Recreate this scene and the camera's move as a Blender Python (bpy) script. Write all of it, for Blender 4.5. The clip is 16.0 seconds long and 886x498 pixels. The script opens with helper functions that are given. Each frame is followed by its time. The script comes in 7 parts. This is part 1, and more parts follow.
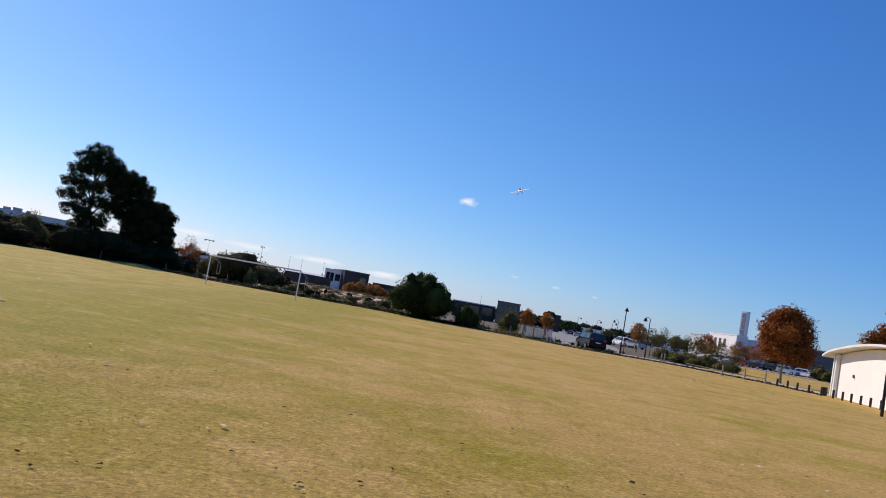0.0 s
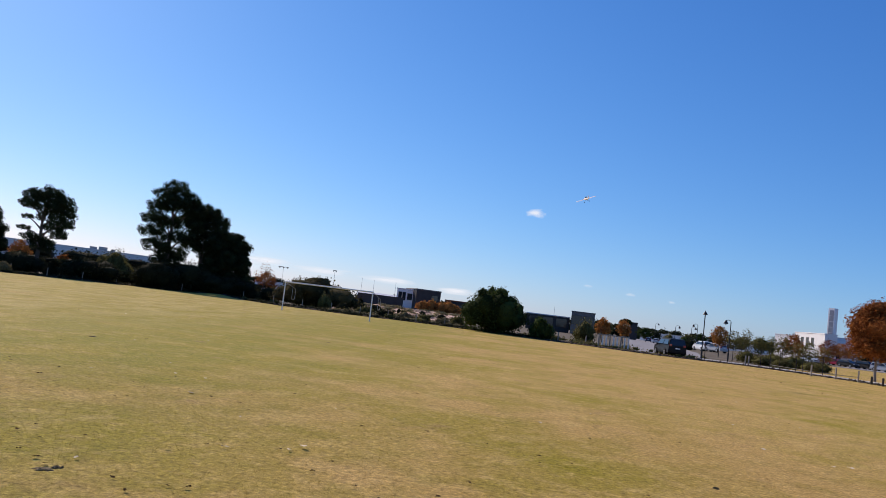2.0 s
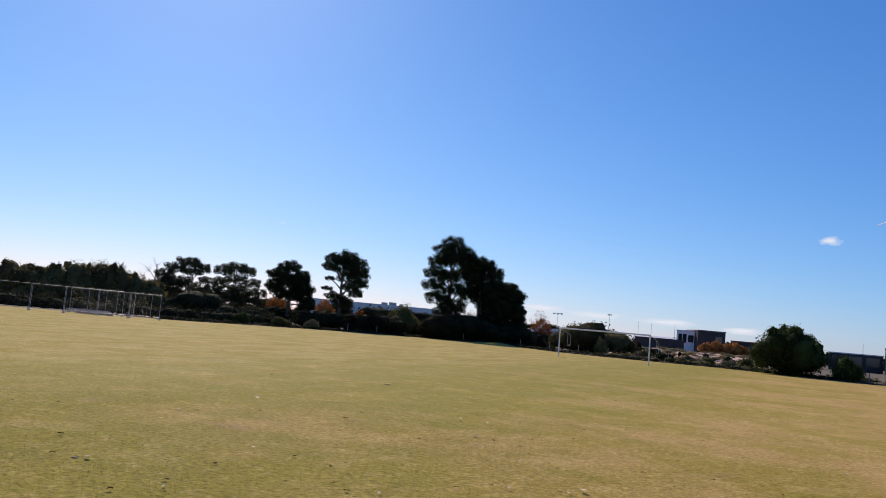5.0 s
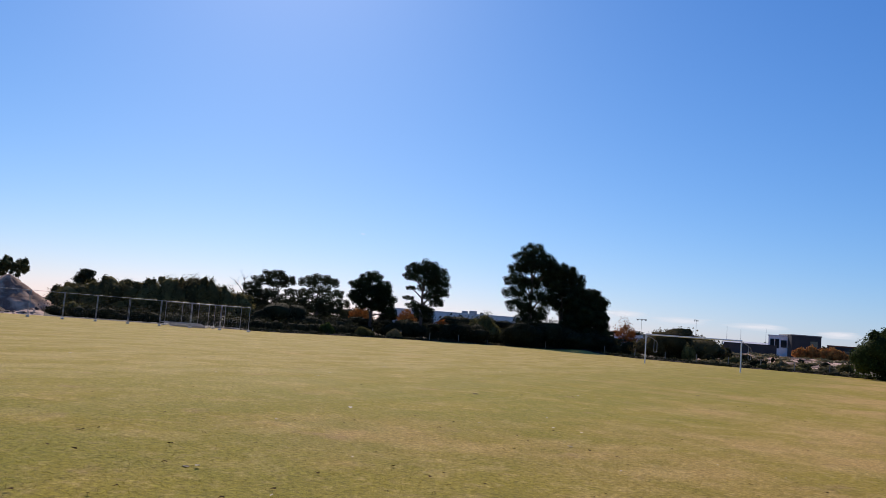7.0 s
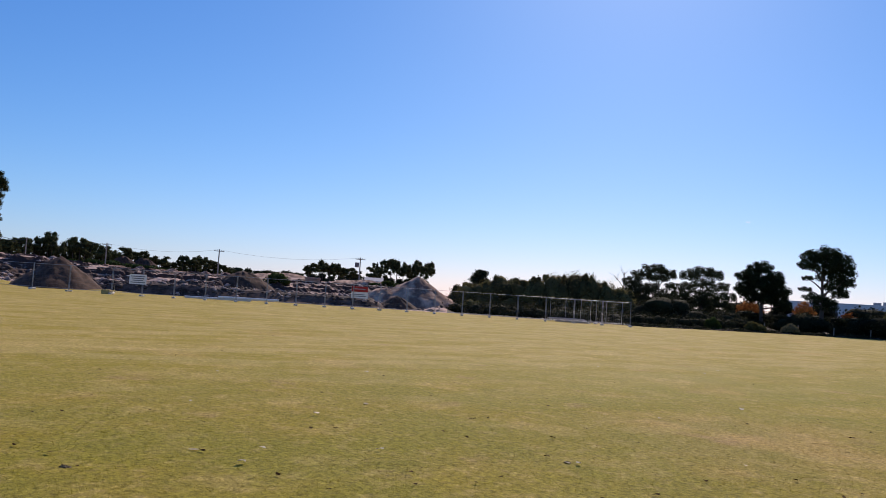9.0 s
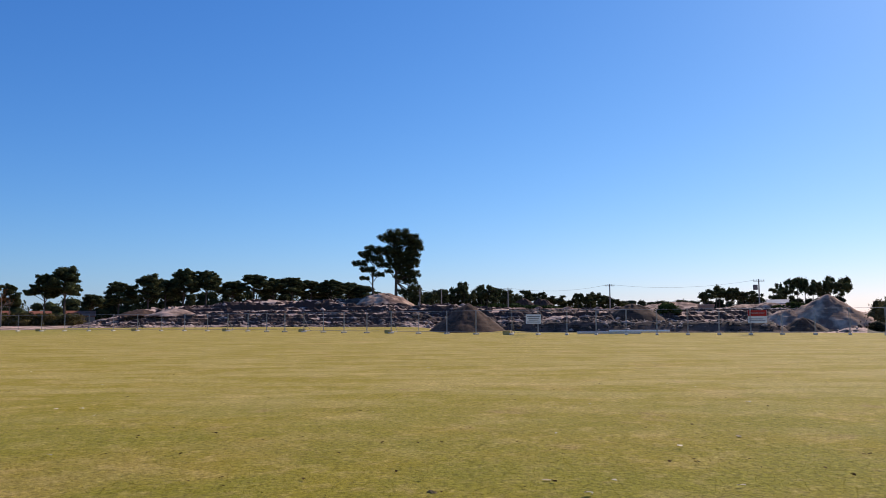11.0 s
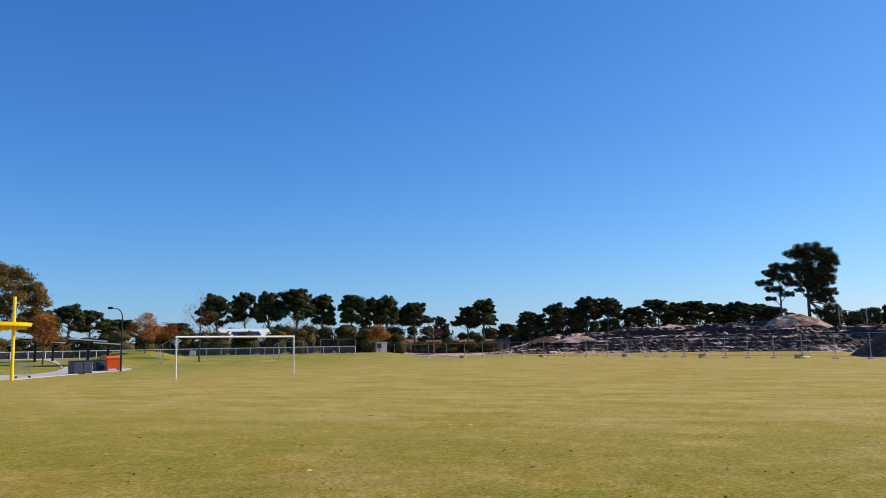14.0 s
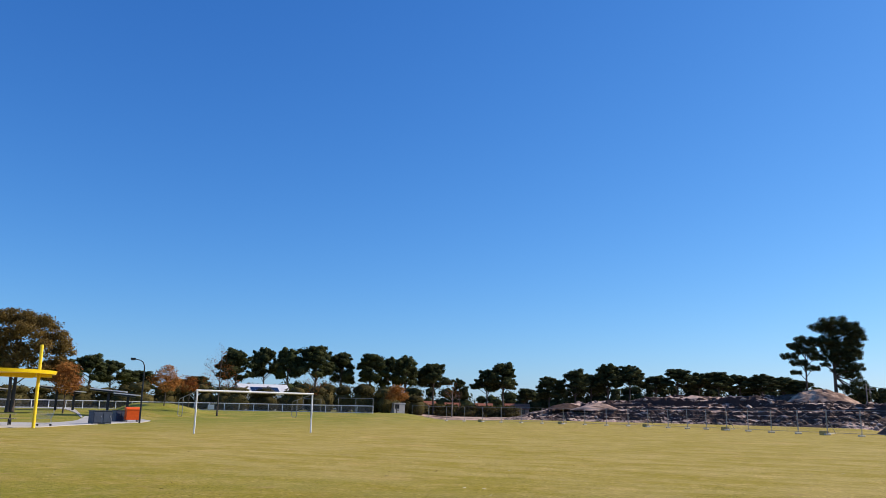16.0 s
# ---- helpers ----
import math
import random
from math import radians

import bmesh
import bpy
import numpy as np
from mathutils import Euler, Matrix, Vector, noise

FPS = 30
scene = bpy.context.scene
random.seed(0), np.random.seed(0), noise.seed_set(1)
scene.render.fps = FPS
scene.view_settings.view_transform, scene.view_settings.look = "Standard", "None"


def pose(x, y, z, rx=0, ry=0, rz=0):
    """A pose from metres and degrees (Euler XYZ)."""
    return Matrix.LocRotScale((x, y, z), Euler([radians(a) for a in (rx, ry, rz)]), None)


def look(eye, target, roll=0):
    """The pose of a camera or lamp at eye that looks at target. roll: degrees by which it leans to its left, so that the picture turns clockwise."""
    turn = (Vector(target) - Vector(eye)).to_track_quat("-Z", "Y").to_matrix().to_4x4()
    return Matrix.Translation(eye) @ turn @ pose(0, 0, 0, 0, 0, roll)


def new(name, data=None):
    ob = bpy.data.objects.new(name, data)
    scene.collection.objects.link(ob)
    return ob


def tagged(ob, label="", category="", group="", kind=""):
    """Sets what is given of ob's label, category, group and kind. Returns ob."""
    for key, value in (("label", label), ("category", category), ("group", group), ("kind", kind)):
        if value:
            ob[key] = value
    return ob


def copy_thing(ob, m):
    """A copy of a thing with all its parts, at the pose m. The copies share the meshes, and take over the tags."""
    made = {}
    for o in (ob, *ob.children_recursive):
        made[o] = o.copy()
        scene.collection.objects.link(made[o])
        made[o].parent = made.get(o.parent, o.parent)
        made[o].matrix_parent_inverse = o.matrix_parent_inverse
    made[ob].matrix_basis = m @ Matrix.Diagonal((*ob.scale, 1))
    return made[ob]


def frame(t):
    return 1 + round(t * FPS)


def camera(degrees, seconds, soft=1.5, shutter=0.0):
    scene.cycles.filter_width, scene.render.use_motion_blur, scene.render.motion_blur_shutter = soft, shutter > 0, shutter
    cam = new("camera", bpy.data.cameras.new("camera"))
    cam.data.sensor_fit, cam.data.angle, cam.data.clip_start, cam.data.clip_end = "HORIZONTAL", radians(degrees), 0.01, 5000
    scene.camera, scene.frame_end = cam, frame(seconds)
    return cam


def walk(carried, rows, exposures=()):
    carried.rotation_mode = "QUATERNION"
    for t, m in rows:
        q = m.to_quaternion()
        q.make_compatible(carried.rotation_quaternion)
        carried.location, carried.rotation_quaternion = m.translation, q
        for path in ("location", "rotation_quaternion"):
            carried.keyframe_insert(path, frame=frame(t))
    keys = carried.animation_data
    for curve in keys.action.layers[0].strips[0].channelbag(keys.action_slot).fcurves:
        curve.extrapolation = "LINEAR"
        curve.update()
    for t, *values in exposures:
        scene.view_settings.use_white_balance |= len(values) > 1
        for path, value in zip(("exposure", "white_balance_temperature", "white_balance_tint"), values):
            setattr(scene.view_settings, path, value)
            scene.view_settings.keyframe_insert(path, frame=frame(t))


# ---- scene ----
# ---- camera: a person on the pitch turns to the left, drifting a little while turning ----
EYE = 1.55
TURNS = (  # seconds, place x and y, yaw to the left, pitch, lean
    (0, 0.00, 0.00, 0.01, 4.25, 10.13),
    (0.5, 0.03, 0.03, -1.03, 3.90, 9.15),
    (1, 0.05, 0.00, 0.53, 3.94, 7.94),
    (1.5, 0.05, -0.07, 6.31, 4.20, 6.95),
    (2, 0.06, -0.09, 5.27, 4.59, 7.08),
    (2.5, 0.06, -0.09, 4.48, 4.39, 6.93),
    (3, 0.07, -0.10, 5.55, 4.54, 6.96),
    (3.5, 0.08, -0.13, 7.05, 4.89, 6.96),
    (4, 0.11, -0.15, 10.16, 4.69, 6.73),
    (4.5, 0.17, -0.22, 16.82, 4.90, 5.62),
    (4.7, 0.18, -0.25, 23.32, 5.57, 5.49),
    (6.8, 0.02, -0.34, 29.75, 6.05, 4.62),
    (7, 0.02, -0.34, 31.30, 5.89, 4.45),
    (7.5, 0.03, -0.34, 35.58, 5.58, 4.20),
    (8, 0.00, -0.30, 41.02, 5.23, 4.08),
    (8.5, -0.14, -0.14, 48.74, 4.34, 4.09),
    (9, -0.19, -0.02, 58.74, 3.53, 3.78),
    (9.5, -0.11, 0.15, 69.60, 3.20, 2.55),
    (9.7, -0.06, 0.22, 73.38, 3.30, 1.82),
    (11.8, 0.01, 0.82, 94.96, 5.99, -0.25),
    (12, 0.04, 0.93, 97.79, 6.15, -0.22),
    (12.5, 0.18, 1.16, 104.20, 6.41, -0.66),
    (13, 0.29, 1.32, 109.36, 6.85, -1.13),
    (13.5, 0.37, 1.42, 113.25, 7.20, -1.18),
    (14, 0.43, 1.48, 116.15, 7.25, -1.08),
    (14.5, 0.49, 1.52, 117.88, 7.74, -0.58),
    (15, 0.57, 1.57, 119.22, 8.94, 0.22),
    (15.5, 0.69, 1.66, 120.27, 10.25, 1.00),
    (16, 0.90, 1.75, 117.82, 11.76, 1.00),
)
cam = camera(59.5, 16.0, soft=0.7)
walk(cam, [(t, pose(x, y, EYE, 90 + p, 0, w) @ pose(0, 0, 0, 0, 0, r)) for t, x, y, w, p, r in TURNS],
     [(0, -0.10, 6500, 18), (4.5, -0.20, 6500, 20), (7.2, -0.26, 6500, 20), (8.5, -0.22, 6500, 22), (9.5, -0.18, 6500, 21), (12, -0.02, 6500, 15), (16, 0.10, 6500, 12)])

# ---- world and sun ----
SUN_AZ, SUN_EL = 44.7, 34.7
world = bpy.data.worlds.new("sky")
scene.world = world
world.use_nodes = True
wt = world.node_tree
sky = wt.nodes.new("ShaderNodeTexSky")
sky.sky_type, sky.sun_disc = "NISHITA", False
sky.sun_elevation, sky.sun_rotation = radians(SUN_EL), radians(-SUN_AZ)
sky.air_density, sky.dust_density, sky.ozone_density = 1.0, 0.30, 4.0
wt.nodes["Background"].inputs["Strength"].default_value = 0.085
# the clip's camera renders the sky deeper and bluer
tint = wt.nodes.new("ShaderNodeVectorMath")
tint.operation = "MULTIPLY"
tint.inputs[1].default_value = (0.447, 1.09, 2.43)
deep = wt.nodes.new("ShaderNodeVectorMath")
deep.operation = "POWER"
deep.inputs[1].default_value = (1.34, 1.0, 0.75)
wt.links.new(sky.outputs[0], deep.inputs[0])
wt.links.new(deep.outputs[0], tint.inputs[0])
wt.links.new(tint.outputs[0], wt.nodes["Background"].inputs["Color"])
sun = new("sun", bpy.data.lights.new("sun", "SUN"))
sun.data.energy, sun.data.angle, sun.data.color = 4.8, radians(0.53), (1.0, 0.90, 0.73)
sun_dir = Vector((-math.sin(radians(SUN_AZ)) * math.cos(radians(SUN_EL)), math.cos(radians(SUN_AZ)) * math.cos(radians(SUN_EL)), math.sin(radians(SUN_EL))))
sun.matrix_world = look(sun_dir * 200, (0, 0, 0))

# ---- small tools ----

# where one stands while facing each bearing: bearing, x, y
STAND = ((-180, 0, 0), (-31, 0, 0), (0, 0, 0), (6, 0.06, -0.10), (17, 0.20, -0.25), (24, 0.22, -0.32), (31, 0.10, -0.40), (41, 0.08, -0.35), (49, -0.04, -0.19), (59, -0.08, -0.05), (70, 0.03, 0.13),
         (95, 0.24, 0.76), (104, 0.43, 1.09), (109, 0.53, 1.26), (116, 0.67, 1.41), (119, 0.76, 1.48), (135, 0.84, 1.48), (141, 0.98, 1.40), (152, 1.06, 1.34), (180, 0, 0))


def P(az, d, z=0.0):
    """A place by its bearing (degrees to the left of +y) and distance from the standpoint."""
    a, w = radians(az), min(1.0, d / 20)
    u = [r[0] for r in STAND]
    return Vector((-math.sin(a) * d + w * float(np.interp(az, u, [r[1] for r in STAND])), math.cos(a) * d + w * float(np.interp(az, u, [r[2] for r in STAND])), z))


def table(x, rows):
    return float(np.interp(x, [r[0] for r in rows], [r[1] for r in rows]))


def smooth(a, b, x):
    u = np.clip((x - a) / (b - a), 0.0, 1.0)
    return u * u * (3 - 2 * u)


def mesh_of(bm, material, soft=False, name="part"):
    me = bpy.data.meshes.new(name)
    bmesh.ops.recalc_face_normals(bm, faces=bm.faces)
    bm.to_mesh(me)
    bm.free()
    for m in material if isinstance(material, (list, tuple)) else [material]:
        me.materials.append(m)
    if soft:
        me.shade_smooth()
    return me


def part(name, bm, material, parent=None, label="", soft=False):
    """One mesh object, under a thing or a part."""
    ob = new(name, bm if isinstance(bm, bpy.types.Mesh) else mesh_of(bm, material, soft, name))
    if parent is not None:
        ob.parent = parent
    if label:
        ob["label"] = label
    return ob


def thing(name, m, label, category, group="", kind=""):
    ob = new(name)
    ob.matrix_basis = m
    ob.empty_display_size = 0.2
    return tagged(ob, label, category, group, kind)


def raw_mesh(name, verts, faces, material, soft=False):
    """A mesh from arrays: verts n x 3, faces n x 3 or n x 4."""
    me = bpy.data.meshes.new(name)
    verts, faces = np.asarray(verts, np.float32), np.asarray(faces, np.int32)
    k = faces.shape[1]
    me.vertices.add(len(verts))
    me.vertices.foreach_set("co", verts.ravel())
    me.loops.add(faces.size)
    me.loops.foreach_set("vertex_index", faces.ravel())
    me.polygons.add(len(faces))
    me.polygons.foreach_set("loop_start", np.arange(0, faces.size, k, dtype=np.int32))
    for m in material if isinstance(material, (list, tuple)) else [material]:
        me.materials.append(m)
    me.update(calc_edges=True)
    if soft:
        me.shade_smooth()
    return me


def box(bm, size, at=(0, 0, 0), turn=None, bevel=0.0):
    """A box whose base centre is at `at`."""
    m = Matrix.Translation(at) @ (turn or Matrix.Identity(4)) @ Matrix.Translation((0, 0, size[2] / 2)) @ Matrix.Diagonal((*size, 1))
    made = bmesh.ops.create_cube(bm, size=1.0, matrix=m)
    if bevel:
        edges = list({e for v in made["verts"] for e in v.link_edges})
        bmesh.ops.bevel(bm, geom=edges, offset=bevel, segments=2, affect="EDGES", profile=0.5)
    return bm


def tube(bm, points, radii, sides=8, cap=True):
    """A tapered tube along points."""
    pts = [Vector(p) for p in points]
    rings = []
    side = None
    for i, p in enumerate(pts):
        d = (pts[min(i + 1, len(pts) - 1)] - pts[max(i - 1, 0)]).normalized()
        if side is None:
            side = d.orthogonal().normalized()
        side = (side - d * side.dot(d)).normalized()
        up = d.cross(side)
        r = radii[i] if isinstance(radii, (list, tuple)) else radii
        rings.append([bm.verts.new(p + (side * math.cos(a) + up * math.sin(a)) * r) for a in (2 * math.pi * k / sides for k in range(sides))])
    for a, b in zip(rings, rings[1:]):
        for k in range(sides):
            bm.faces.new((a[k], a[(k + 1) % sides], b[(k + 1) % sides], b[k]))
    if cap:
        bm.faces.new(rings[0][::-1])
        bm.faces.new(rings[-1])
    return bm


def prism(bm, outline, axis, lo, hi):
    """Extrude a 2-D outline along an axis: 'x' (outline in y, z), 'y' (in x, z) or 'z' (in x, y)."""
    put = {"x": lambda u, v, w: (w, u, v), "y": lambda u, v, w: (u, w, v), "z": lambda u, v, w: (u, v, w)}[axis]
    a = [bm.verts.new(put(u, v, lo)) for u, v in outline]
    b = [bm.verts.new(put(u, v, hi)) for u, v in outline]
    n = len(outline)
    bm.faces.new(a)
    bm.faces.new(b[::-1])
    for k in range(n):
        bm.faces.new((a[k], a[(k + 1) % n], b[(k + 1) % n], b[k]))
    return bm


def B():
    return bmesh.new()


# ---- materials ----
def material(name, c1, c2=None, rough=0.8, metal=0.0, scale=6.0, fine=60.0, bump=0.2, space="Object", spec=0.3, random_tint=0.0, island=0.0, stretch=(1, 1, 1), span=(0.32, 0.68)):
    """A surface with two scales of colour variation, grain relief and, if asked, a tint for each object or island."""
    c2 = c2 or tuple(c * 0.75 for c in c1)
    m = bpy.data.materials.new(name)
    m.use_nodes = True
    t = m.node_tree
    n, l = t.nodes, t.links
    b = n["Principled BSDF"]
    b.inputs["Roughness"].default_value = rough
    b.inputs["Metallic"].default_value = metal
    b.inputs["Specular IOR Level"].default_value = spec
    if space == "World":
        co = n.new("ShaderNodeNewGeometry").outputs["Position"]
    else:
        co = n.new("ShaderNodeTexCoord").outputs["Object"]
    mp = n.new("ShaderNodeMapping")
    mp.inputs["Scale"].default_value = stretch
    l.new(co, mp.inputs["Vector"])
    co = mp.outputs[0]
    big = n.new("ShaderNodeTexNoise")
    big.inputs["Scale"].default_value, big.inputs["Detail"].default_value = scale, 4.0
    small = n.new("ShaderNodeTexNoise")
    small.inputs["Scale"].default_value, small.inputs["Detail"].default_value = fine, 3.0
    l.new(co, big.inputs["Vector"]), l.new(co, small.inputs["Vector"])
    ramp = n.new("ShaderNodeMapRange")
    ramp.inputs["From Min"].default_value, ramp.inputs["From Max"].default_value = span
    l.new(big.outputs["Fac"], ramp.inputs["Value"])
    mix = n.new("ShaderNodeMix")
    mix.data_type = "RGBA"
    mix.inputs[6].default_value, mix.inputs[7].default_value = (*c1, 1), (*c2, 1)
    l.new(ramp.outputs[0], mix.inputs[0])
    grain = n.new("ShaderNodeMapRange")
    grain.inputs["To Min"].default_value, grain.inputs["To Max"].default_value = 0.7, 1.3
    l.new(small.outputs["Fac"], grain.inputs["Value"])
    out = grain.outputs[0]
    for node, amount in (("ShaderNodeObjectInfo", random_tint), ("ShaderNodeNewGeometry", island)):
        if amount:
            src = n.new(node)
            r = n.new("ShaderNodeMapRange")
            r.inputs["To Min"].default_value, r.inputs["To Max"].default_value = 1 - amount, 1 + amount
            l.new(src.outputs["Random" if node.endswith("Info") else "Random Per Island"], r.inputs["Value"])
            mu = n.new("ShaderNodeMath")
            mu.operation = "MULTIPLY"
            l.new(out, mu.inputs[0]), l.new(r.outputs[0], mu.inputs[1])
            out = mu.outputs[0]
    sc = n.new("ShaderNodeVectorMath")
    sc.operation = "SCALE"
    l.new(mix.outputs[2], sc.inputs[0]), l.new(out, sc.inputs["Scale"])
    l.new(sc.outputs[0], b.inputs["Base Color"])
    if bump:
        bp = n.new("ShaderNodeBump")
        bp.inputs["Strength"].default_value, bp.inputs["Distance"].default_value = bump, 0.02
        l.new(small.outputs["Fac"], bp.inputs["Height"])
        l.new(bp.outputs[0], b.inputs["Normal"])
    return m


def glass_material(name, colour):
    m = bpy.data.materials.new(name)
    m.use_nodes = True
    b = m.node_tree.nodes["Principled BSDF"]
    b.inputs["Base Color"].default_value = (*colour, 1)
    b.inputs["Roughness"].default_value = 0.06
    b.inputs["Specular IOR Level"].default_value = 0.6
    return m


def leaf_material(name, c1, c2, shine=0.06, glow=0.3):
    """Leaves: a tint for each leaf, a slower change over the crown, some light let through."""
    m = material(name, c1, c2, rough=0.85, scale=0.5, fine=4.0, bump=0.0, spec=shine, island=0.45, random_tint=0.12)
    b = m.node_tree.nodes["Principled BSDF"]
    t = m.node_tree
    tl, mx = t.nodes.new("ShaderNodeBsdfTranslucent"), t.nodes.new("ShaderNodeMixShader")
    mx.inputs[0].default_value = glow
    t.links.new(b.inputs["Base Color"].links[0].from_socket, tl.inputs["Color"])
    t.links.new(b.outputs[0], mx.inputs[1]), t.links.new(tl.outputs[0], mx.inputs[2])
    t.links.new(mx.outputs[0], t.nodes["Material Output"].inputs["Surface"])
    return m


def lawn_material(blades=False):
    """Mown winter couch: straw and green in patches, mowing stripes, thatch grain."""
    m = bpy.data.materials.new("grass_blade" if blades else "lawn")
    m.use_nodes = True
    t = m.node_tree
    n, l = t.nodes, t.links
    b = n["Principled BSDF"]
    b.inputs["Roughness"].default_value = 0.9
    b.inputs["Specular IOR Level"].default_value = 0.1
    co = n.new("ShaderNodeNewGeometry").outputs["Position"]

    def noise_at(scale, detail, stretch=(1, 1, 1), turn=0.0, rough=0.55):
        mp = n.new("ShaderNodeMapping")
        mp.inputs["Scale"].default_value, mp.inputs["Rotation"].default_value = stretch, (0, 0, turn)
        l.new(co, mp.inputs["Vector"])
        x = n.new("ShaderNodeTexNoise")
        x.inputs["Scale"].default_value, x.inputs["Detail"].default_value, x.inputs["Roughness"].default_value = scale, detail, rough
        l.new(mp.outputs[0], x.inputs["Vector"])
        return x.outputs["Fac"]

    def ranged(v, a, c, lo=0.0, hi=1.0):
        r = n.new("ShaderNodeMapRange")
        for key, val in (("From Min", a), ("From Max", c), ("To Min", lo), ("To Max", hi)):
            r.inputs[key].default_value = val
        l.new(v, r.inputs["Value"])
        return r.outputs[0]

    def mixed(f, a, c):
        x = n.new("ShaderNodeMix")
        x.data_type = "RGBA"
        l.new(f, x.inputs[0])
        for s, v in ((6, a), (7, c)):
            if isinstance(v, tuple):
                x.inputs[s].default_value = (*v, 1)
            else:
                l.new(v, x.inputs[s])
        return x.outputs[2]

    def times(a, c):
        x = n.new("ShaderNodeMath")
        x.operation = "MULTIPLY"
        for s, v in ((0, a), (1, c)):
            if isinstance(v, float):
                x.inputs[s].default_value = v
            else:
                l.new(v, x.inputs[s])
        return x.outputs[0]

    # the pitch is drier on one side and greener on the other
    sep = n.new("ShaderNodeSeparateXYZ")
    l.new(co, sep.inputs[0])
    drift = ranged(sep.outputs["X"], -12.0, 5.0, 0.17, -0.07)
    add = n.new("ShaderNodeMath")
    l.new(noise_at(0.16, 6.0, (1, 1, 1), 0.0, 0.6), add.inputs[0]), l.new(drift, add.inputs[1])
    base = mixed(ranged(add.outputs[0], 0.44, 0.60), STRAW, GREEN)
    # mowing runs: uneven bands along the pitch, three metres apart
    wob = n.new("ShaderNodeMath")
    wob.operation = "MULTIPLY_ADD"
    l.new(noise_at(0.22, 3.0, (1.0, 0.25, 1.0)), wob.inputs[0])
    wob.inputs[1].default_value = 1.6
    l.new(sep.outputs["X"], wob.inputs[2])
    sine = n.new("ShaderNodeMath")
    sine.operation = "SINE"
    l.new(times(wob.outputs[0], 2 * math.pi / 2.9), sine.inputs[0])
    stripes = times(ranged(sine.outputs[0], 0.15, 0.95), ranged(noise_at(0.35, 4.0, (1.0, 0.15, 1.0), 0.0, 0.6), 0.38, 0.62))
    base = mixed(times(stripes, 0.27), base, GREEN)
    lanes = ranged(noise_at(0.75, 4.0, (1.0, 0.06, 1.0)), 0.42, 0.62)
    base = mixed(times(lanes, 0.12), base, PALE)
    tufts = ranged(noise_at(1.3, 5.0, (1, 1, 1), 0.0, 0.65), 0.50, 0.70)
    base = mixed(times(tufts, 0.42), base, TUFT)
    swathe = ranged(noise_at(0.42, 4.0, (1, 1, 1), 0.6, 0.6), 0.48, 0.62)
    base = mixed(times(swathe, 0.5), base, GREEN)
    straw = ranged(noise_at(3.6, 6.0, (1, 1, 1), 0.9, 0.72), 0.50, 0.66)
    base = mixed(times(straw, 0.5), base, PALE)
    fleck = ranged(noise_at(0.95, 4.0, (1, 1, 1), 0.2, 0.6), 0.55, 0.63)
    base = mixed(times(fleck, 0.3), base, PALE)
    # dry mowing bands across the far half
    dry = times(ranged(sep.outputs["X"], -9.0, -16.0), ranged(noise_at(0.8, 5.0, (1.0, 0.32, 1.0), 0.0, 0.65), 0.42, 0.58))
    base = mixed(times(dry, 0.32), base, DRY_BAND)
    # a greener belt close by on the pitch's middle
    belt = times(times(ranged(sep.outputs["X"], -1.5, -6.0), ranged(sep.outputs["X"], -19.0, -10.0)), ranged(noise_at(0.5, 5.0, (1, 1, 1), 1.1, 0.6), 0.36, 0.58))
    base = mixed(times(belt, 0.36), base, LUSH)
    # greener towards the bank and the rail fence
    lush = times(ranged(sep.outputs["Y"], -30.0, -62.0), ranged(noise_at(0.25, 4.0), 0.30, 0.55))
    base = mixed(times(lush, 0.78), base, LUSH)
    bare = ranged(noise_at(0.9, 5.0, (1, 1, 1), 0.4), 0.62, 0.74)
    base = mixed(times(bare, 0.5), base, EARTH)
    thatch = ranged(noise_at(14.0, 6.0, (1, 1, 1), 0.0, 0.75), 0.33, 0.67, 0.58, 1.60)
    grain = times(ranged(noise_at(110.0, 3.0), 0.3, 0.7, 0.62, 1.38), ranged(noise_at(36.0, 4.0, (1, 1, 1), 0.0, 0.7), 0.32, 0.68, 0.70, 1.30))
    sc = n.new("ShaderNodeVectorMath")
    sc.operation = "SCALE"
    shade = times(thatch, grain)
    if blades:
        geo = n.new("ShaderNodeNewGeometry")
        shade = times(ranged(noise_at(14.0, 6.0, (1, 1, 1), 0.0, 0.75), 0.33, 0.67, 0.72, 1.34), ranged(geo.outputs["Random Per Island"], 0.0, 1.0, 0.72, 1.45))
    l.new(base, sc.inputs[0]), l.new(shade, sc.inputs["Scale"])
    l.new(sc.outputs[0], b.inputs["Base Color"])
    if blades:
        # thin blades let light through
        tl, mx = n.new("ShaderNodeBsdfTranslucent"), n.new("ShaderNodeMixShader")
        mx.inputs[0].default_value = 0.4
        l.new(sc.outputs[0], tl.inputs["Color"])
        l.new(b.outputs[0], mx.inputs[1]), l.new(tl.outputs[0], mx.inputs[2])
        l.new(mx.outputs[0], n["Material Output"].inputs["Surface"])
        return m
    bp = n.new("ShaderNodeBump")
    bp.inputs["Strength"].default_value, bp.inputs["Distance"].default_value = 0.7, 0.02
    l.new(noise_at(42.0, 6.0, (1, 1, 1), 0.0, 0.75), bp.inputs["Height"])
    l.new(bp.outputs[0], b.inputs["Normal"])
    return m


